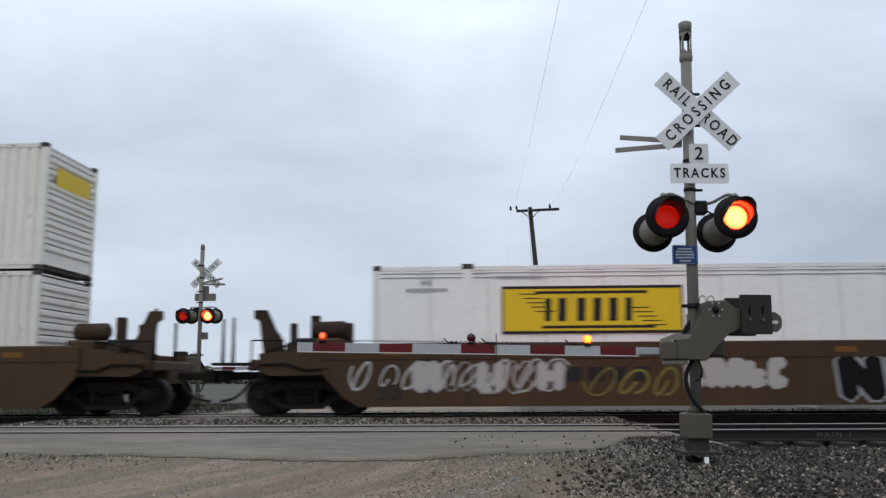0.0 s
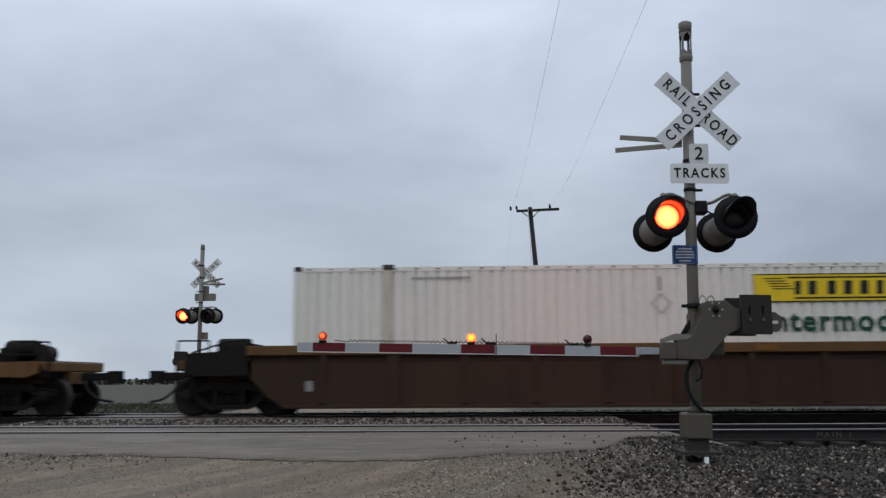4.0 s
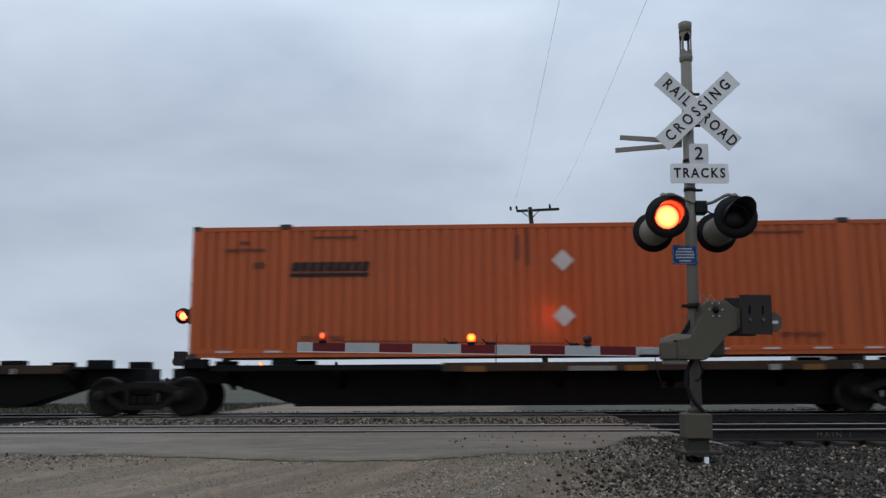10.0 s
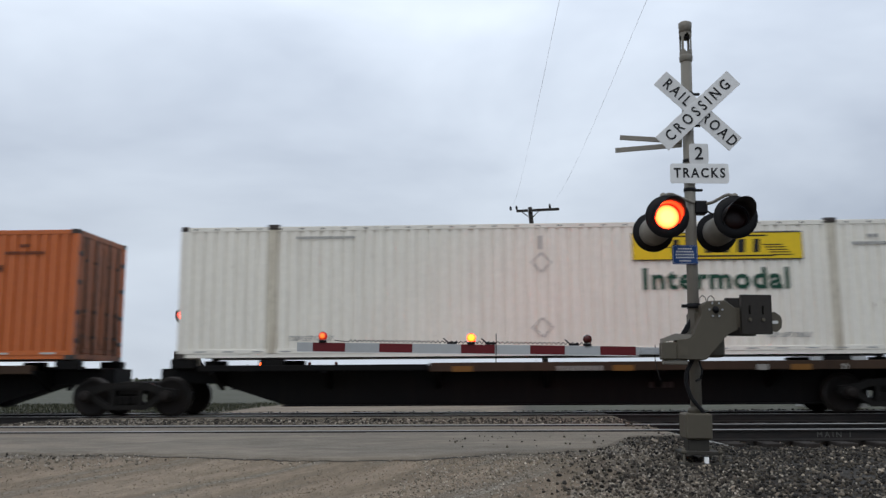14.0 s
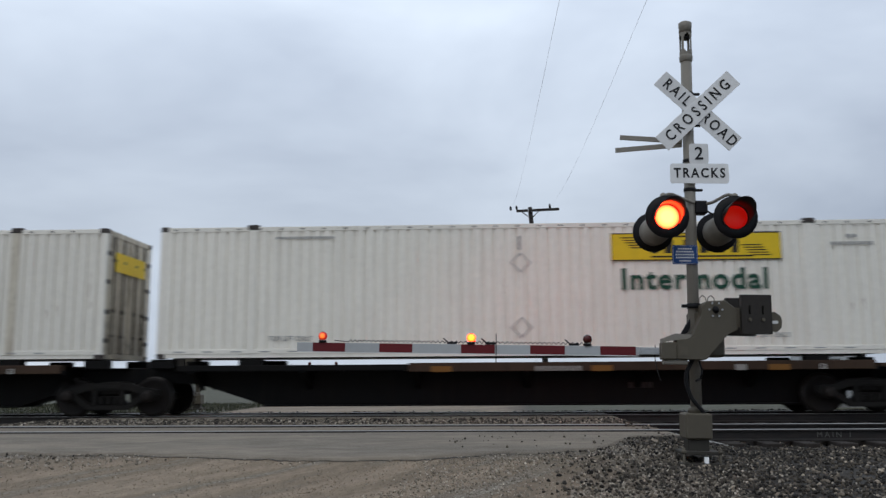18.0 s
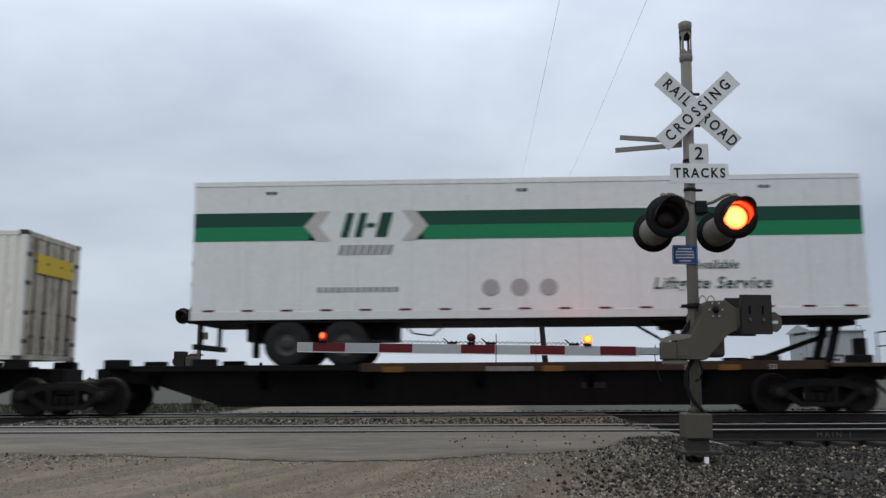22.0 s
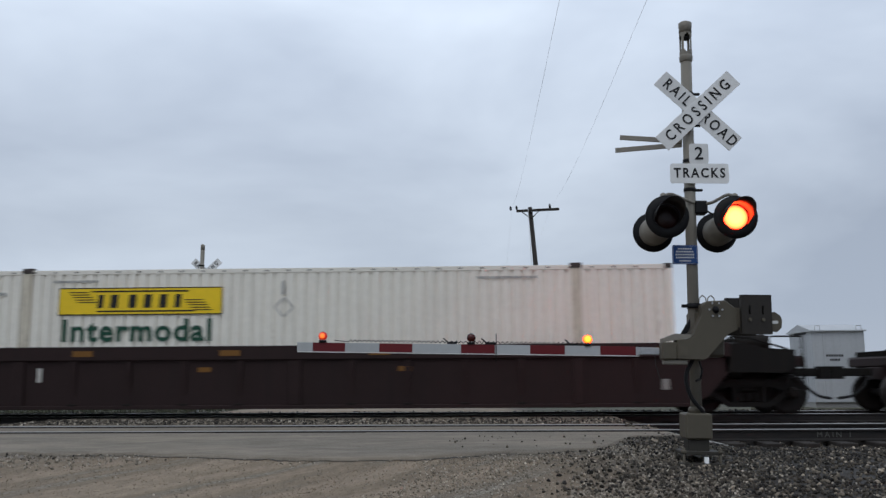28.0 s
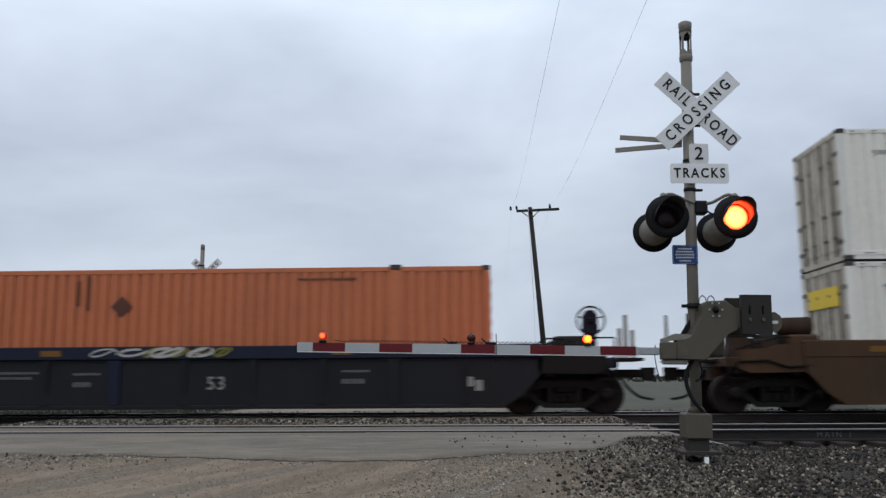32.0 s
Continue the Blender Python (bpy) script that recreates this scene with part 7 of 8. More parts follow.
# ---------- road trailers carried on the spine cars ----------
def trailer(u, L, front, label):
    """A dry-van semi-trailer; front: -1 or 1, the end with the kingpin."""
    tr = thing("semi_trailer", label, "semi-trailer", "semi-trailers")
    h0, h1, w2 = 2.06, 5.14, 1.295
    b = bmesh.new()
    box(b, -L / 2, L / 2, -w2, w2, h0 + 0.14, h1, 0.02)
    part("box_body", b, M["trailer"], tr)
    for f in (-1, 1):
        part("top_rail", box(bmesh.new(), -L / 2, L / 2, *sorted((f * w2, f * (w2 + 0.012))), h1 - 0.12, h1 - 0.01, 0.003), M["trailer"], tr)
        part("bottom_rail", box(bmesh.new(), -L / 2, L / 2, *sorted((f * (w2 - 0.02), f * (w2 + 0.014))), h0, h0 + 0.18, 0.004), M["trailer"], tr)
    part("floor", box(bmesh.new(), -L / 2, L / 2, -w2 + 0.05, w2 - 0.05, h0 - 0.06, h0 + 0.12), M["truck"], tr)
    seam = shared(("rivet_seam",), M["lettergrey"], lambda bm: [box(bm, -0.006, 0.006, -0.003, 0.0, h0 + 0.2 + i * 0.06, h0 + 0.225 + i * 0.06) for i in range(42)])
    for i in range(1, 12):
        part("rivet_seam", seam, None, tr, at=(-L / 2 + L * i / 12, -w2 - 0.002, 0))
    y = -w2 - 0.004
    rear = -front
    cxl = rear * (L / 2 - 3.83)
    zb, zt = 3.79, 4.42
    zm = (zb + zt) / 2
    gaps = sorted((cxl - 1.12, cxl + 1.12))
    for nm, mat_, z0, z1 in (("light_green_band", "greenlight", zb, zm), ("dark_green_band", "greendark", zm, zt)):
        for a, b_ in ((-L / 2 + 0.02, gaps[0]), (gaps[1], L / 2 - 0.02)):
            part(nm, box(bmesh.new(), a, b_, y - 0.003, y, z0, z1), M[mat_], tr)
    for s in (-1, 1):
        tip = cxl + s * 1.24
        part("chevron", slab(bmesh.new(), [(tip + s * 0.12, zm), (tip - s * 0.16, zb - 0.02), (tip - s * 0.46, zb - 0.02), (tip - s * 0.2, zm), (tip - s * 0.46, zt + 0.02), (tip - s * 0.16, zt + 0.02)][::s], y - 0.006, y - 0.0035), M["reflwhite"], tr, "pale chevron")
        part("green_tip", slab(bmesh.new(), [(cxl + s * 1.12, zb), (cxl + s * 1.28, zb), (cxl + s * 1.12, zm)][::-s], y - 0.003, y), M["greenlight"], tr)
    x = cxl - 0.56
    for sh in ([(0, -0.27), (0.17, -0.27), (0.31, 0.27), (0.14, 0.27)], [(0.30, -0.27), (0.46, -0.27), (0.60, 0.27), (0.44, 0.27)], [(0.56, -0.06), (0.74, -0.06), (0.77, 0.04), (0.59, 0.04)],
               [(0.76, -0.27), (1.02, -0.27), (1.16, 0.27), (0.90, 0.27)]):
        part("logo_block", slab(bmesh.new(), [(x + a, zm + 0.02 + b_) for a, b_ in sh], y - 0.008, y - 0.0045), M["greendark"], tr, "dark green logo block")
    bars(tr, "lettergrey", cxl - 0.62, zb - 0.22, 1.2, 0.22, 8, y=y, slant=0.3, gap=0.25)
    tx = front * (L / 2 - 3.2)
    part("lettering", lettering("Available", 0.20, M["greendark"], 0.004, 0.25, 1.0, 0.004), None, tr, at=(tx + (0.1 if front < 0 else 0.0), y - 0.003, h0 + 1.10))
    part("lettering", lettering("Liftgate Service", 0.255, M["greendark"], 0.004, 0.25, 1.12, 0.008), None, tr, at=(tx + (0.15 if front < 0 else -0.08), y - 0.003, h0 + 0.70))
    bars(tr, "lettergrey", cxl - 1.05, h0 + 0.64, 1.8, 0.11, 13, y=y)
    M["emblem"] = M.get("emblem") or plain("faded_emblem_print", rgb(172, 168, 166), 0.6)
    for dx, mt in ((-0.62, "lettergrey"), (0.0, "castdirt_shade"), (0.62, "lettergrey")):
        bmx = bmesh.new()
        lathe(bmx, [(0.19, -0.003), (0.20, 0.0)] if mt == "castdirt_shade" else [(0.17, -0.003), (0.195, -0.003), (0.195, 0.0), (0.17, 0.0)], (0, 0, 0), "Y", 10)
        part("round_emblem", bmx, M["emblem"], tr, at=(-front * 0.10 + dx, y, h0 + 0.66))
    for i in range(17):
        for dx in (0,):
            part("marker_strip", shared(("marker_strip",), M["spraymaroon"], lambda bm: box(bm, -0.13, 0.13, -0.004, 0, -0.022, 0.022)), None, tr, at=(-L / 2 + 0.4 + i * (L - 0.8) / 16 + dx, y - 0.011, h0 + 0.20))
    for k in (-0.38, 0.0, 0.36):
        bars(tr, "letterdark", k * L - 0.13, h1 - 0.28, 0.26, 0.07, 2, y=y)
    # ends
    xr = rear * L / 2
    for f in (-1, 1):
        d = part("rear_door", box(bmesh.new(), *sorted((xr, xr + rear * 0.02)), *sorted((f * 0.01, f * 1.2)), h0 + 0.15, h1 - 0.12, 0.004), M["grey"], tr)
        for k in (0.3, 0.9):
            part("lock_rod", tube(bmesh.new(), (xr + rear * 0.045, f * k, h0 + 0.1), (xr + rear * 0.045, f * k, h1 - 0.1), 0.018, seg=8), M["alu"], d)
    part("rear_bumper", (lambda bm: (box(bm, *sorted((xr - rear * 0.12, xr)), -1.1, 1.1, h0 - 0.62, h0 - 0.50, 0.01), box(bm, *sorted((xr - rear * 0.10, xr - rear * 0.02)), -0.75, -0.65, h0 - 0.5, h0), box(bm, *sorted((xr - rear * 0.10, xr - rear * 0.02)), 0.65, 0.75, h0 - 0.5, h0), bm)[-1])(bmesh.new()), M["truck"], tr)
    # running gear
    ax = rear * (L / 2 - (2.75 if front > 0 else 3.95))
    part("suspension_frame", box(bmesh.new(), ax - 1.7, ax + 1.7, -0.55, 0.55, 1.62, h0 - 0.05, 0.02), M["truck"], tr)
    tyre = shared(("trailer_tyre",), M["tyre"], lambda bm: lathe(bm, [(0.28, -0.13), (0.44, -0.14), (0.50, -0.10), (0.50, 0.10), (0.44, 0.14), (0.28, 0.13)], (0, 0, 0), "Y", 28, False))
    rim = shared(("trailer_rim",), M["rim"], lambda bm: lathe(bm, [(0.08, -0.12), (0.12, -0.07), (0.24, -0.05), (0.29, -0.132), (0.29, 0.132), (0.08, 0.10)], (0, 0, 0), "Y", 20))
    for dx in (-0.63, 0.63):
        for yy in (-1.14, -0.82, 0.82, 1.14):
            w = part("wheel", tyre, None, tr, at=(ax + dx, yy, 1.555))
            part("rim", rim, None, w)
    for s in (-1, 1):
        part("mud_flap", box(bmesh.new(), *sorted((ax + rear * 1.35, ax + rear * 1.37)), *sorted((s * 0.7, s * 1.25)), 1.25, h0 - 0.05), M["tyre"], tr)
    lgx = front * (L / 2 - 2.75 - 0.9)
    legs = bmesh.new()
    for f in (-1, 1):
        tube(legs, (lgx, f * 0.9, 1.28), (lgx, f * 0.9, h0), 0.075, seg=8)
        box(legs, lgx - 0.16, lgx + 0.16, f * 0.9 - 0.14, f * 0.9 + 0.14, 1.20, 1.28)
        wirepath(legs, [(lgx, f * 0.9, 1.5), (lgx + front * -0.95, f * 0.9, h0)], 0.035, 6)
        wirepath(legs, [(lgx, f * 0.9, 1.6), (lgx + front * 0.75, f * 0.9, h0)], 0.035, 6)
    wirepath(legs, [(lgx, -0.9, 1.55), (lgx, 0.9, 1.75)], 0.04, 6)
    box(legs, lgx - 0.22, lgx + 0.22, -0.98, -0.80, 1.62, 1.88, 0.02)
    box(legs, lgx - 0.45, lgx + 0.55, -0.5, 0.5, 1.86, h0 - 0.02, 0.02)
    part("landing_gear", legs, M["truck"], tr, "lowered landing legs")
    hs_ = bmesh.new()
    wirepath(hs_, [(ax + front * 1.8, -0.9, h0 - 0.02), (ax + front * 2.1, -0.95, h0 - 0.3), (ax + front * 2.5, -0.95, h0 - 0.35), (ax + front * 2.9, -0.9, h0 - 0.02)], 0.02, 6)
    part("slack_hose", hs_, M["cable"], tr)
    return ride(tr, u + L / 2, 0.0)


# ---------- the consist, front to back; lengths along the train in metres ----------
WH = "white corrugated freight container with a yellow logo board"
# double stack and the brown three-unit well car
well_car(-17.71, "tan well car with raised end platforms", "wellbrown", "wellbrown", "plain", "ac")
container(-25.79, Z_WELL, "white", "white container in the bottom of a well", right="rib", logo="jbL")
container(-25.79, Z_WELL + CH + 0.02, "white", "white container stacked on another", right="riby", logo="jbL")
T1 = (("scrib", "spraywhite", -8.6, -3.9, 0.5, 1.2, 3, 8), ("spray", -7.2, -4.0, 0.5, 1.15, ("lettergrey", "spraywhite", "wellbrown"), 3, 5), ("bars", "letterdark", -4.0, 0.86, 1.9, 0.3, 4), ("scrib", "sprayyellow", -3.6, -1.6, 0.4, 1.0, 6, 3), ("spray", -1.5, 0.6, 0.55, 1.15, ("spraywhite", "spraywhite"), 4, 5),
      ("spray", 1.6, 6.8, 0.26, 1.27, ("lettergrey", "sprayblack", "sprayblack"), 8, 5), ("text", "53", -7.7, 0.50, 0.36, "letterdark"), ("bars", "letterdark", 7.1, 0.8, 0.8, 0.05, 6))
well_car(5.84, "brown well car with white and black graffiti", "wellbrown", "wellbrown", "plain", "ca", T1, posts=True)
container(-2.24, Z_WELL, "reefer", "smooth white container with a large yellow logo board", logo="big", left="rib", right="doory")
T2 = (("scrib", "sprayyellow", -8.4, -2.0, 0.35, 1.25, 12, 9), ("scrib", "spraywhite", -8.2, -3.6, 0.35, 1.25, 15, 6), ("scrib", "letterdark", -7.0, -1.2, 0.4, 1.1, 17, 6), ("plain", "spraymaroon", -0.9, 0.4, 0.5, 1.08), ("plain", "stencilpatch", -5.0, -3.4, 0.26, 0.9), ("plain", "stencilpatch", -2.6, -1.3, 0.26, 0.7), ("spray", -0.2, 5.0, 0.28, 1.28, ("spraywhite", "sprayblack", "sprayviolet", "sprayblack"), 14, 5))
well_car(25.33, "brown well car with violet and black graffiti", "wellbrown", "wellbrown", "plain", "aa", T2, posts=True)
container(17.25, Z_WELL, "o_red", "bright red-orange corrugated steel container", logo="snR", left="rib", right="door dirty", mark_mat="letterrust")
T3 = (("text", "53", -7.55, 0.62, 0.43, "letterdark"), ("plain", "spraycyan", -6.4, -5.5, 0.25, 0.74), ("plain", "sprayblack", -5.5, 2.4, 0.24, 1.165), ("plain", "sprayblack", -6.15, -5.5, 0.745, 1.165), ("chord", "sprayblack", -6.1, -4.8),
      ("chord", "spraywhite", -6.28, -6.12), ("poly", "spraycyan", [(-4.8, 0.26), (-4.5, 0.26), (-4.55, 0.7), (-4.45, 1.16), (-4.8, 1.16)]), ("poly", "spraywhite", [(-4.5, 0.55), (-3.7, 0.72), (-4.5, 0.92)]), ("blob", "spraywhite", -3.56, 0.72, 0.27, 0.21), ("blob", "spraycyan", -3.62, 0.68, 0.16, 0.12),
      ("poly", "spraywhite", [(-3.0, 0.26), (-2.45, 0.26), (-2.42, 1.16), (-2.7, 1.16), (-2.75, 0.5)]), ("blob", "spraywhite", -1.75, 0.62, 0.26, 0.32), ("plain", "spraywhite", -2.0, -1.5, 0.26, 0.6), ("blob", "spraycyan", -1.75, 0.5, 0.14, 0.22),
      ("poly", "spraycyan", [(-1.05, 0.26), (-0.75, 0.26), (-0.8, 0.7), (-0.45, 1.16), (-0.95, 1.16)]), ("blob", "spraywhite", 0.05, 0.66, 0.32, 0.18), ("blob", "spraycyan", 0.05, 0.6, 0.26, 0.09), ("poly", "spraywhite", [(0.2, 1.16), (0.42, 1.16), (0.36, 1.02)]),
      ("poly", "spraycyan", [(0.75, 0.26), (1.05, 0.26), (1.0, 0.6), (1.9, 0.78), (1.0, 0.95), (1.05, 1.16), (0.75, 1.16)]), ("blob", "spraywhite", 1.93, 0.72, 0.27, 0.22), ("poly", "spraywhite", [(2.4, 0.26), (2.62, 0.26), (2.95, 1.1), (2.8, 1.16)]), ("plain", "wellpanel", 2.7, 4.2, 0.3, 0.85),
      ("plain", "sprayblack", 1.9, 5.1, 0.86, 1.14), ("bars", "letterworn", 2.0, 1.0, 0.95, 0.17, 4), ("bars", "letterworn", 3.35, 1.0, 1.5, 0.17, 6), ("scrib", "sprayyellow", 5.2, 7.0, 0.4, 1.2, 25, 2), ("plain", "stencilpatch", 7.2, 8.4, 0.3, 1.12))
well_car(44.75, "brown well car with black and pale blue graffiti", "wellbrown", "wellbrown", "plain", "ac", T3, posts=True)
container(36.67, Z_WELL, "white", WH, logo="jbR", left="door dirty", right="rib", end_mat="enddirty")
# empty single well car
T4 = (("bars", "wellpale", -5.05, 0.60, 0.62, 0.14, 4), ("bars", "wellpale", -4.2, 0.60, 1.1, 0.14, 6), ("bars", "wellpanel", -0.95, 0.72, 0.28, 0.26, 3), ("bars", "wellpale", 5.0, 0.72, 0.42, 0.05, 5), ("bars", "wellpale", 5.0, 0.62, 0.42, 0.05, 5), ("bars", "wellpale", 5.0, 0.52, 0.42, 0.05, 5), ("plain", "wellred", 3.3, 3.72, 0.4, 0.9), ("plain", "wellred", 3.85, 4.2, 0.45, 0.85))
M["wellpale"] = plain("worn_pale_print", rgb(142, 124, 98), 0.7)
M["wellred"] = paint("red_brown_repaint", rgb(98, 54, 38), (0.03, 0.02, 0.014, 1), 0.5, 0.6, 0.7, spec=0.2)
well_car(68.4, "empty dull-yellow ribbed well car", "wellyellow", "wellyellow", "rib", "cc", T4, low=0.26, pitch=1.26)
# rusty three-unit well car with short containers
well_car(92.6, "rusty brown ribbed well car", "wellyellow", "wellpanel", "rib", "ca")
container(84.4, Z_WELL, "white", WH, logo="jbR", left="doory")
T5 = (("spray", -1.2, 0.8, 0.5, 1.0, ("wellpanel", "spraymaroon"), 31, 3), ("bars", "letterwhite", 7.0, 0.8, 0.6, 0.3, 1))
well_car(111.98, "rusty brown ribbed well car, half filled", "wellyellow", "wellpanel", "rib", "aa", T5)
container(105.88, Z_WELL, "navy", "navy blue short container with outlined block letters", L=12.19, logo="wan")
T6 = (("text", "125-T", -6.75, 0.62, 0.24, "letterwhite"), ("bars", "letterworn", -4.7, 0.58, 0.8, 0.18, 4), ("bars", "lettergrey", -1.6, 0.72, 0.9, 0.2, 6), ("bars", "lettergrey", 0.2, 0.72, 0.9, 0.2, 6), ("bars", "wellpale", 5.0, 0.62, 0.48, 0.05, 6), ("bars", "wellpale", 5.0, 0.52, 0.48, 0.05, 6))
well_car(131.18, "rusty brown ribbed well car with a brake wheel", "wellyellow", "wellpanel", "rib", "ac", T6, wheel=True)
container(125.08, Z_WELL, "teal", "dark teal short container with outlined block letters", L=12.19, logo="wan", right="door")
# first five-unit spine car: two empty platforms
SPL = "black spine car under a container"
spine_car(152.6, SPL, "ca", lx=8.85)
container(144.37, Z_SPINE, "o_red2", "red-orange corrugated steel container on a spine car", logo="snR", right="door", mark_mat="letterrust")
spine_car(170.2, "empty black spine car with a trailer hitch up", "aa", hitch=-7.5, down=True, lx=9.4)
spine_car(187.88, SPL, "aa", lx=9.2)
container(179.8, Z_SPINE, "o_tan", "faded tan-orange corrugated steel container", logo="snR", left="rib", right="door dirty", end_mat="enddirty", mark_mat="letterrust")
spine_car(205.7, "empty black spine car with a trailer hitch up", "aa", hitch=-7.5, down=True, lx=8.85)
spine_car(223.72, SPL, "ac")
container(215.64, Z_SPINE, "o_mid", "burnt-orange corrugated steel container on a spine car", logo="snL", right="rib", mark_mat="letterrust")
# the next three five-unit spine cars: place, colour, logo, left end, right end
loads = (
    ((234.36, "o_light", "snR", "rib", "door dirty"), (251.74, "white", "jbL", "rib", "door dirty y"), (269.1, "white", "jbL", "rib", "door dirty"), (286.39, "o_plain", "snR", "rib", "door dirty"), (304.85, "white", "jbR", "rib", "rib")),
    ((323.55, "white", "jbL", "rib", "rib"), (342.13, "white", "jbL", "rib", "riby"), (359.47, "white", "jbL", "rib", "door dirty"), (376.77, "white", "jbL", "riby", "door dirty y"), (394.13, "white", "jbR", "rib", "rib")),
    ((None, 413.18, 14.46, -1), (430.18, "white", "jbL", "rib", "rib"), (447.55, "o_x", "snR", "rib", "door dirty"), (464.82, "white", "jbL", "rib", "door dirty y"), (None, 484.72, 14.53, 1)),
)
WEAR = {269.1: ((6.02, 0.10, 1.55, 0.085), (7.6, 0.12, 0.6, 0.05)), 464.82: ((-6.02, 0.2, 1.5, 0.05), (-7.9, 1.3, 2.5, 0.03)), 342.13: ((6.02, 0.1, 0.9, 0.06),), 251.74: ((6.02, 0.3, 1.1, 0.05),)}
for five in loads:
    for i, item in enumerate(five):
        ends = ("c" if i == 0 else "a") + ("c" if i == 4 else "a")
        if item[0] is None:
            _, u0, ln, front = item
            mid = 421.45 if front < 0 else 491.05
            spine_car(mid, "black spine car under a road trailer", ends, hitch=front * 7.65, lx=8.2)
            trailer(u0, ln, front, "white semi-trailer with a two-tone green band")
        else:
            u0, colr, logo, le, re_ = item
            nxt = five[i + 1] if i < 4 else None
            lx = 8.68
            if nxt and nxt[0] is not None:
                lx = (nxt[0] - u0 - CL) / 2 + CL / 2
            if i == 3 and nxt[0] is None:
                lx = 9.0
            lx += {251.74: 0.45, 269.1: 0.4, 359.47: -0.7, 376.77: -0.5, 430.18: 0.45, 447.55: 0.45}.get(u0, 0.0)
            spine_car(u0 + CL / 2, SPL, ends, lx=lx)
            lab = WH if colr in ("white", "cream") else "orange corrugated container with dark block lettering"
            container(u0, Z_SPINE, colr, lab, logo=logo, left=le, right=re_, end_mat="enddirty" if "dirty" in le + re_ else None, mark_mat="letterrust" if colr[0] == "o" else "lettergrey", wear=WEAR.get(u0, ()))
# rusty three-unit well car
TG = (("spray", -0.2, 1.9, 0.3, 1.05, ("spraygreen", "wellpanel"), 41, 2), ("spray", 3.0, 5.6, 0.3, 1.15, ("wellpanel", "spraygreen"), 42, 4), ("plain", "stencilpatch", 6.6, 7.95, 0.3, 1.1), ("post", 9.0, 2.36), ("post", 9.45, 2.15), ("post", 9.7, 2.36))
well_car(512.47, "rusty ribbed well car with green graffiti", "wellrust", "wellrustpanel", "rib", "ca", TG, pitch=1.0)
container(504.39, Z_WELL, "cream", "cream container with a bleached logo board", logo="jbpaleL", left="rib", right="door dirty y", end_mat="enddirty")
well_car(532.04, "rusty ribbed well car", "wellrust", "wellrustpanel", "rib", "aa", (("text", "1257", -7.5, 0.6, 0.22, "letterworn"), ("plain", "stencilpatch", 6.5, 8.2, 0.26, 1.12), ("bars", "lettergrey", 6.75, 0.86, 1.1, 0.03, 1), ("bars", "lettergrey", 6.75, 0.76, 0.9, 0.03, 1), ("bars", "lettergrey", 6.75, 0.60, 1.1, 0.03, 1)), pitch=1.0)
container(523.96, Z_WELL, "o_brown", "brownish orange corrugated steel container", logo="snR", right="door dirty", end_mat="enddirty", mark_mat="letterrust")
TB = (("plain", "stencilpatch", -8.2, -5.6, 0.26, 1.12), ("text", "1257", -7.5, 0.62, 0.22, "letterworn"), ("bars", "lettergrey", -7.8, 0.36, 1.0, 0.03, 1), ("spray", 2.3, 8.0, 0.45, 1.05, ("wellpanel", "sprayblack"), 44, 8), ("scrib", "wellpale", -1.6, 0.6, 0.6, 1.0, 47, 3))
well_car(551.53, "rusty ribbed well car with faint black graffiti", "wellrust", "wellrustpanel", "rib", "ac", TB, pitch=1.0)
container(543.45, Z_WELL, "o_red", "bright red-orange corrugated steel container", logo="snR", left="rib", right="door dirty", mark_mat="letterrust")
# four single well cars
TE = (("spray", -6.8, -2.6, 0.35, 1.1, ("spraywhite", "wellpanel", "sprayblack"), 51, 5), ("bars", "lettergrey", 0.6, 0.8, 0.5, 0.6, 1), ("spray", 2.6, 6.2, 0.4, 1.1, ("lettergrey", "wellpanel"), 53, 4))
well_car(574.97, "rust-brown well car with pale graffiti", "wellrust", "wellrustpanel", "rib", "cc", TE, pitch=1.0)
container(566.89, Z_WELL, "o_brown", "orange corrugated steel container in a well", logo="snR", left="rib", mark_mat="letterrust")
well_car(599.1, "dark maroon ribbed well car", "wellmaroon", "wellmaroon", "rib", "cc", pitch=1.2)
container(590.95, Z_WELL, "grey", "grey corrugated steel container in a well", logo="num", right="door")
TM = (("bars", "reflwhite", -5.6, 0.9, 0.14, 0.3, 1), ("bars", "reflwhite", 6.0, 0.9, 0.14, 0.3, 1), ("bars", "reflector", -2.1, 1.0, 0.4, 0.1, 1), ("bars", "reflector", 2.2, 1.0, 0.4, 0.1, 1))
well_car(621.93, "dark maroon ribbed well car", "wellmaroon", "wellmaroon", "rib", "cc", TM, pitch=1.2)
container(613.85, Z_WELL, "white", WH, logo="jblowL", right="door dirty y", end_mat="enddirty")
well_car(645.4, "dark maroon ribbed well car", "wellmaroon", "wellmaroon", "rib", "cc", TM, pitch=1.2)
container(637.32, Z_WELL, "cream", "cream container with a bleached logo board", logo="jbpalelowL", right="door dirty y", end_mat="enddirty")
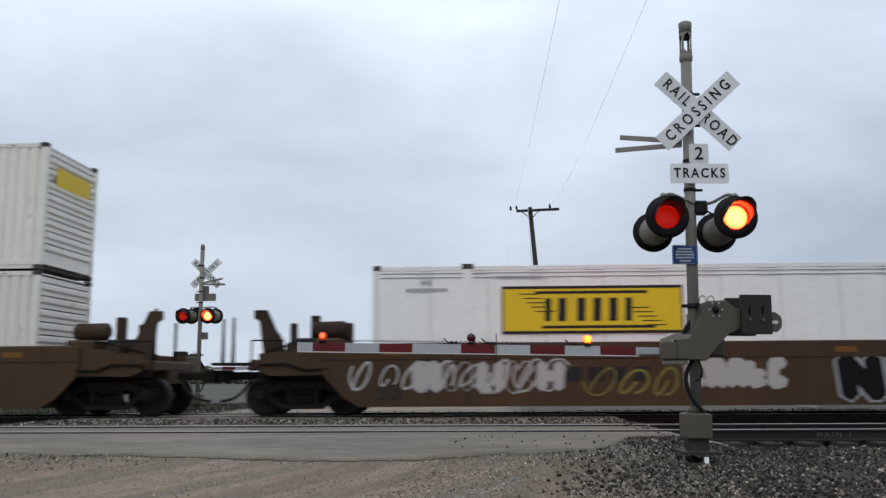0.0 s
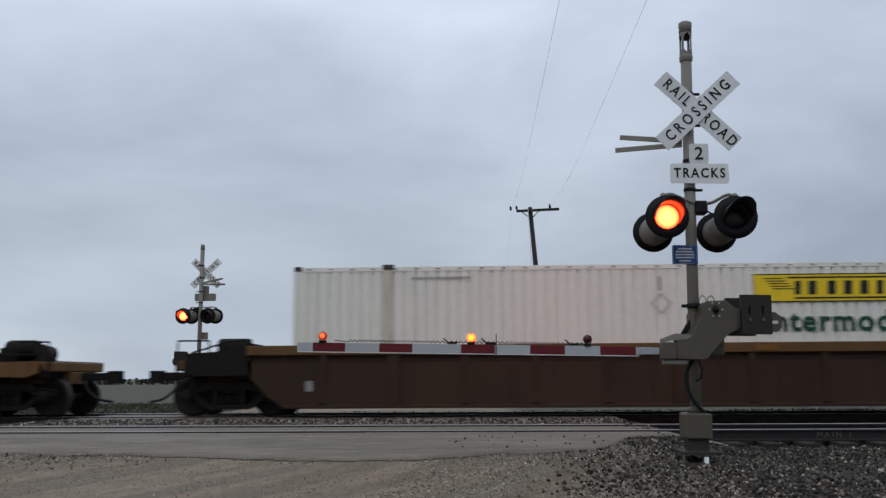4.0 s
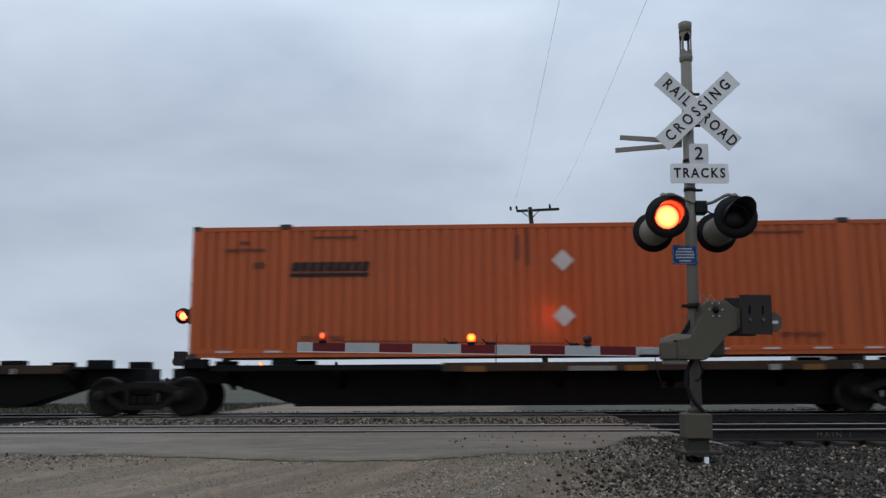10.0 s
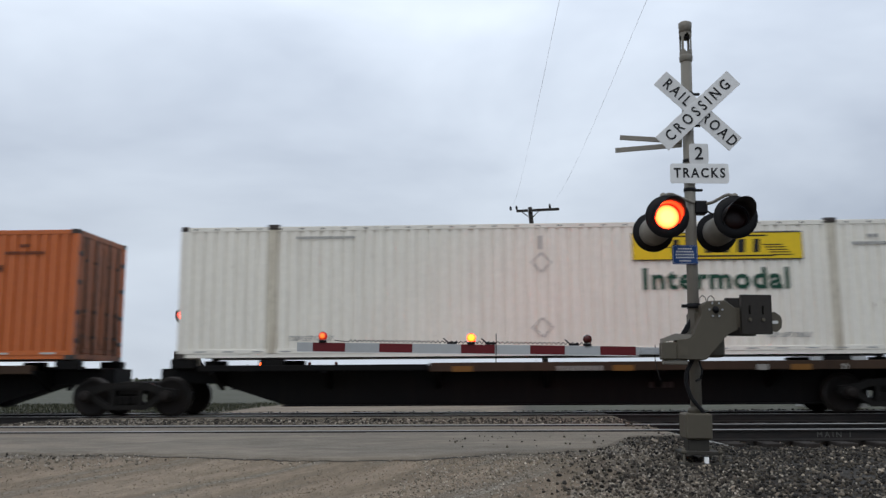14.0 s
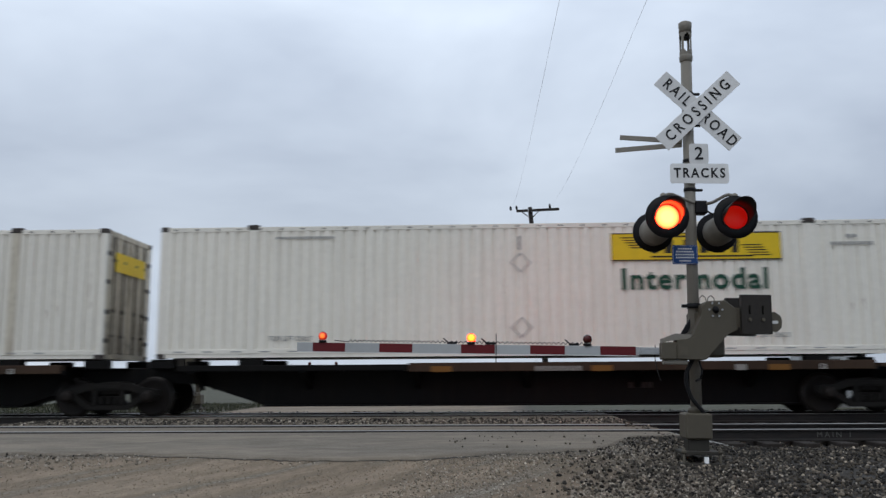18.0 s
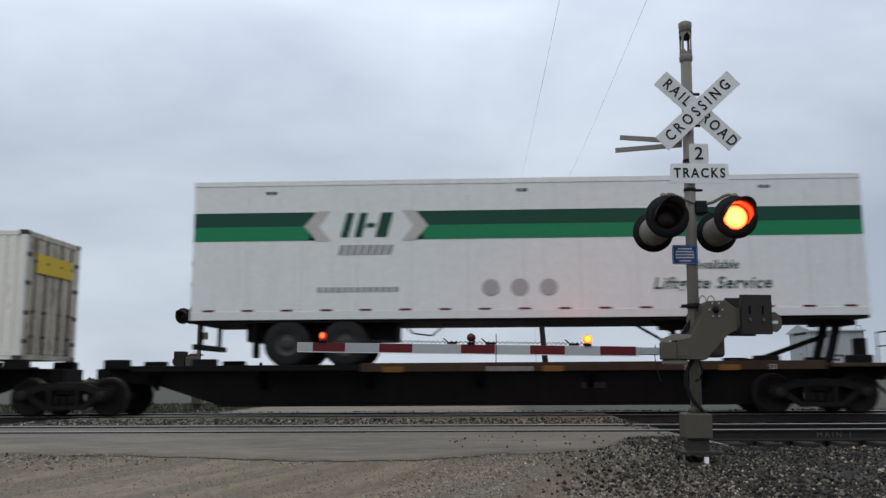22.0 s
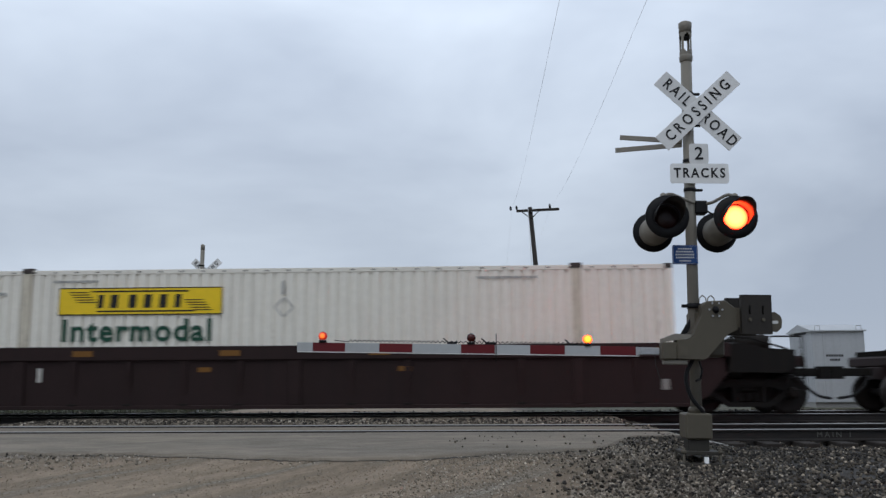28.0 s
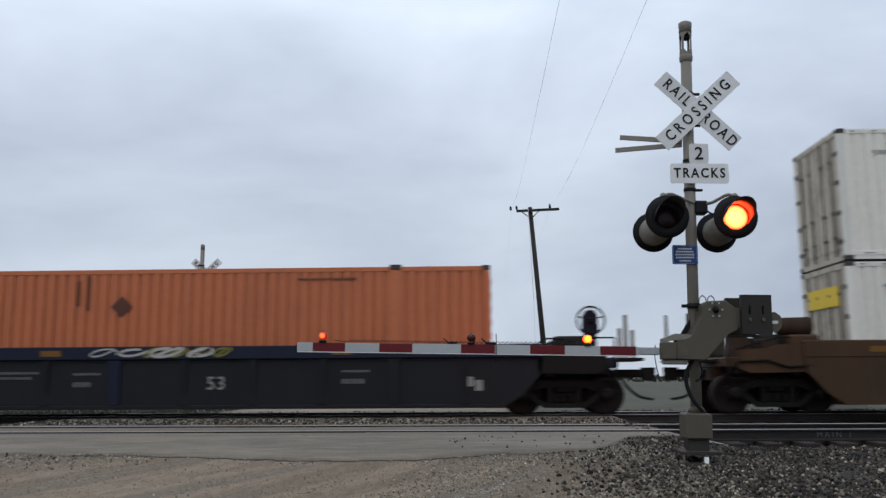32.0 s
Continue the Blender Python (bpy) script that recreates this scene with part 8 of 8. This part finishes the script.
# blue three-unit well car
M["wellmark"] = plain("worn_grey_car_print", (0.13, 0.13, 0.125, 1), 0.7)
TL = (("bars", "letterworn", -5.66, 0.70, 0.74, 0.18, 4), ("bars", "letterworn", -4.36, 0.70, 1.22, 0.18, 6), ("text", "53", 2.2, 0.70, 0.28, "letterworn"), ("bars", "wellmark", -2.6, 0.95, 0.95, 0.05, 9), ("bars", "wellmark", -2.6, 0.84, 0.8, 0.05, 8), ("bars", "wellmark", -0.9, 0.92, 0.6, 0.05, 7), ("bars", "wellmark", -0.9, 0.70, 0.4, 0.10, 5), ("bars", "wellmark", 4.9, 0.74, 0.5, 0.10, 5), ("bars", "wellmark", 4.9, 0.95, 0.6, 0.05, 7), ("bars", "letterworn", 7.55, 0.72, 0.2, 0.2, 1))
TLX = TL + (("chord", "sprayblack", -9.0, -6.35), ("plain", "sprayblack", -8.35, -6.35, 0.25, 1.12), ("chordbars", "letterwhite", -8.9, 2.5, 0.17, 5))
well_car(668.83, "dark blue ribbed well car", "wellblue", "wellgrey", "rib", "ca", TLX)
container(660.75, Z_WELL, "cream", WH, logo="jblowL", right="door dirty y", end_mat="enddirty")
well_car(688.41, "dark blue ribbed well car", "wellblue", "wellgrey", "rib", "aa", TL)
container(680.33, Z_WELL, "white", "white container in the bottom of a well", logo="jbR", right="rib")
container(680.33, Z_WELL + CH + 0.02, "white", "white container stacked on another", logo="jbR", right="riby")
well_car(707.8, "dark blue ribbed well car with a brake wheel", "wellblue", "wellgrey", "rib", "ac", TL + (("chordscrib", "sprayyellow", 0.6, 2.6, 1.26, 1.48, 61, 4), ("chordscrib", "spraywhite", -0.6, 2.2, 1.26, 1.48, 63, 4)), wheel=True)
container(699.72, Z_WELL, "o_fade", "faded orange corrugated steel container", logo="snL", left="door dirty", right="rib", mark_mat="letterrust")
well_car(731.53, "tan well car with raised end platforms", "wellbrown", "wellbrown", "plain", "cc")
container(723.45, Z_WELL, "white", "white container in the bottom of a well", logo="jbL", left="door dirty y", end_mat="enddirty")
container(723.45, Z_WELL + CH + 0.02, "white", "white container stacked on another", logo="jbL", left="door dirty", end_mat="enddirty")


# ---------- what moves ----------
def travelled(t):
    """Metres that the train has gone after t seconds."""
    q = t / 32
    return 704.583 * q + 20.167 * q * q - 9.1785 * q ** 3


def motions():
    for ob, u, z in TRAIN:
        walk(ob, [(t, Matrix.Translation((u - travelled(t), Y2, z))) for t in (0.0, 4.0, 8.0, 12.0, 16.0, 20.0, 24.0, 28.0, 32.0)])
    # the flashers light by turns, left and right; each glows up and fades as it changes
    turns = []
    for k in range(-5, 58):
        at = 2.50 + 0.5135 * k
        f0, whole = frame(at), round(at)
        o = frame(whole) - f0
        if -4 < o <= 5 and whole >= 0:
            if at < whole:
                f0 -= {0: 2, 1: 1, 4: -1}.get(o, 0)
            elif whole != 3:
                f0 += 4 + o
        turns.append((k, f0))
    for ob, rest, side, turret in FLASH:
        keys = []
        for k, f0 in turns:
            on = (k % 2 == 0) == (side == "L")
            if turret:
                keys += [(f0 - 3, 240), (f0 - 2, 180), (f0 - 1, 120), (f0, 120), (f0 + 1, 60), (f0 + 2, 0)] if on else [(f0, 0), (f0 + 1, 60), (f0 + 2, 120), (f0 + 3, 120), (f0 + 4, 180), (f0 + 5, 240)]
            else:
                f1 = f0 - 4 if on else f0 + 1 if f0 == frame(3.0) else f0 - 1
                keys += [(f1, 180), (f1 + 1, 120), (f1 + 2, 60), (f1 + 3, 0)] if on else [(f1, 0), (f1 + 1, 60), (f1 + 2, 120), (f1 + 3, 180)]
        first = next(i for i, (f, _) in enumerate(keys) if f > 1)
        if first:
            (fa, aa), (fb, ab) = keys[first - 1], keys[first]
            keys = [(1, aa + (ab - aa) * (1 - fa) / (fb - fa))] + keys[first:]
        else:
            keys = [(1, keys[0][1])] + keys
        keys = [(f, a) for f, a in keys if f < frame(32.0)]
        keys.append((frame(32.0), keys[-1][1]))
        walk(ob, [((f - 1) / FPS, rest @ pose(0, 0, 0, 0, 0, a)) for f, a in keys])


motions()
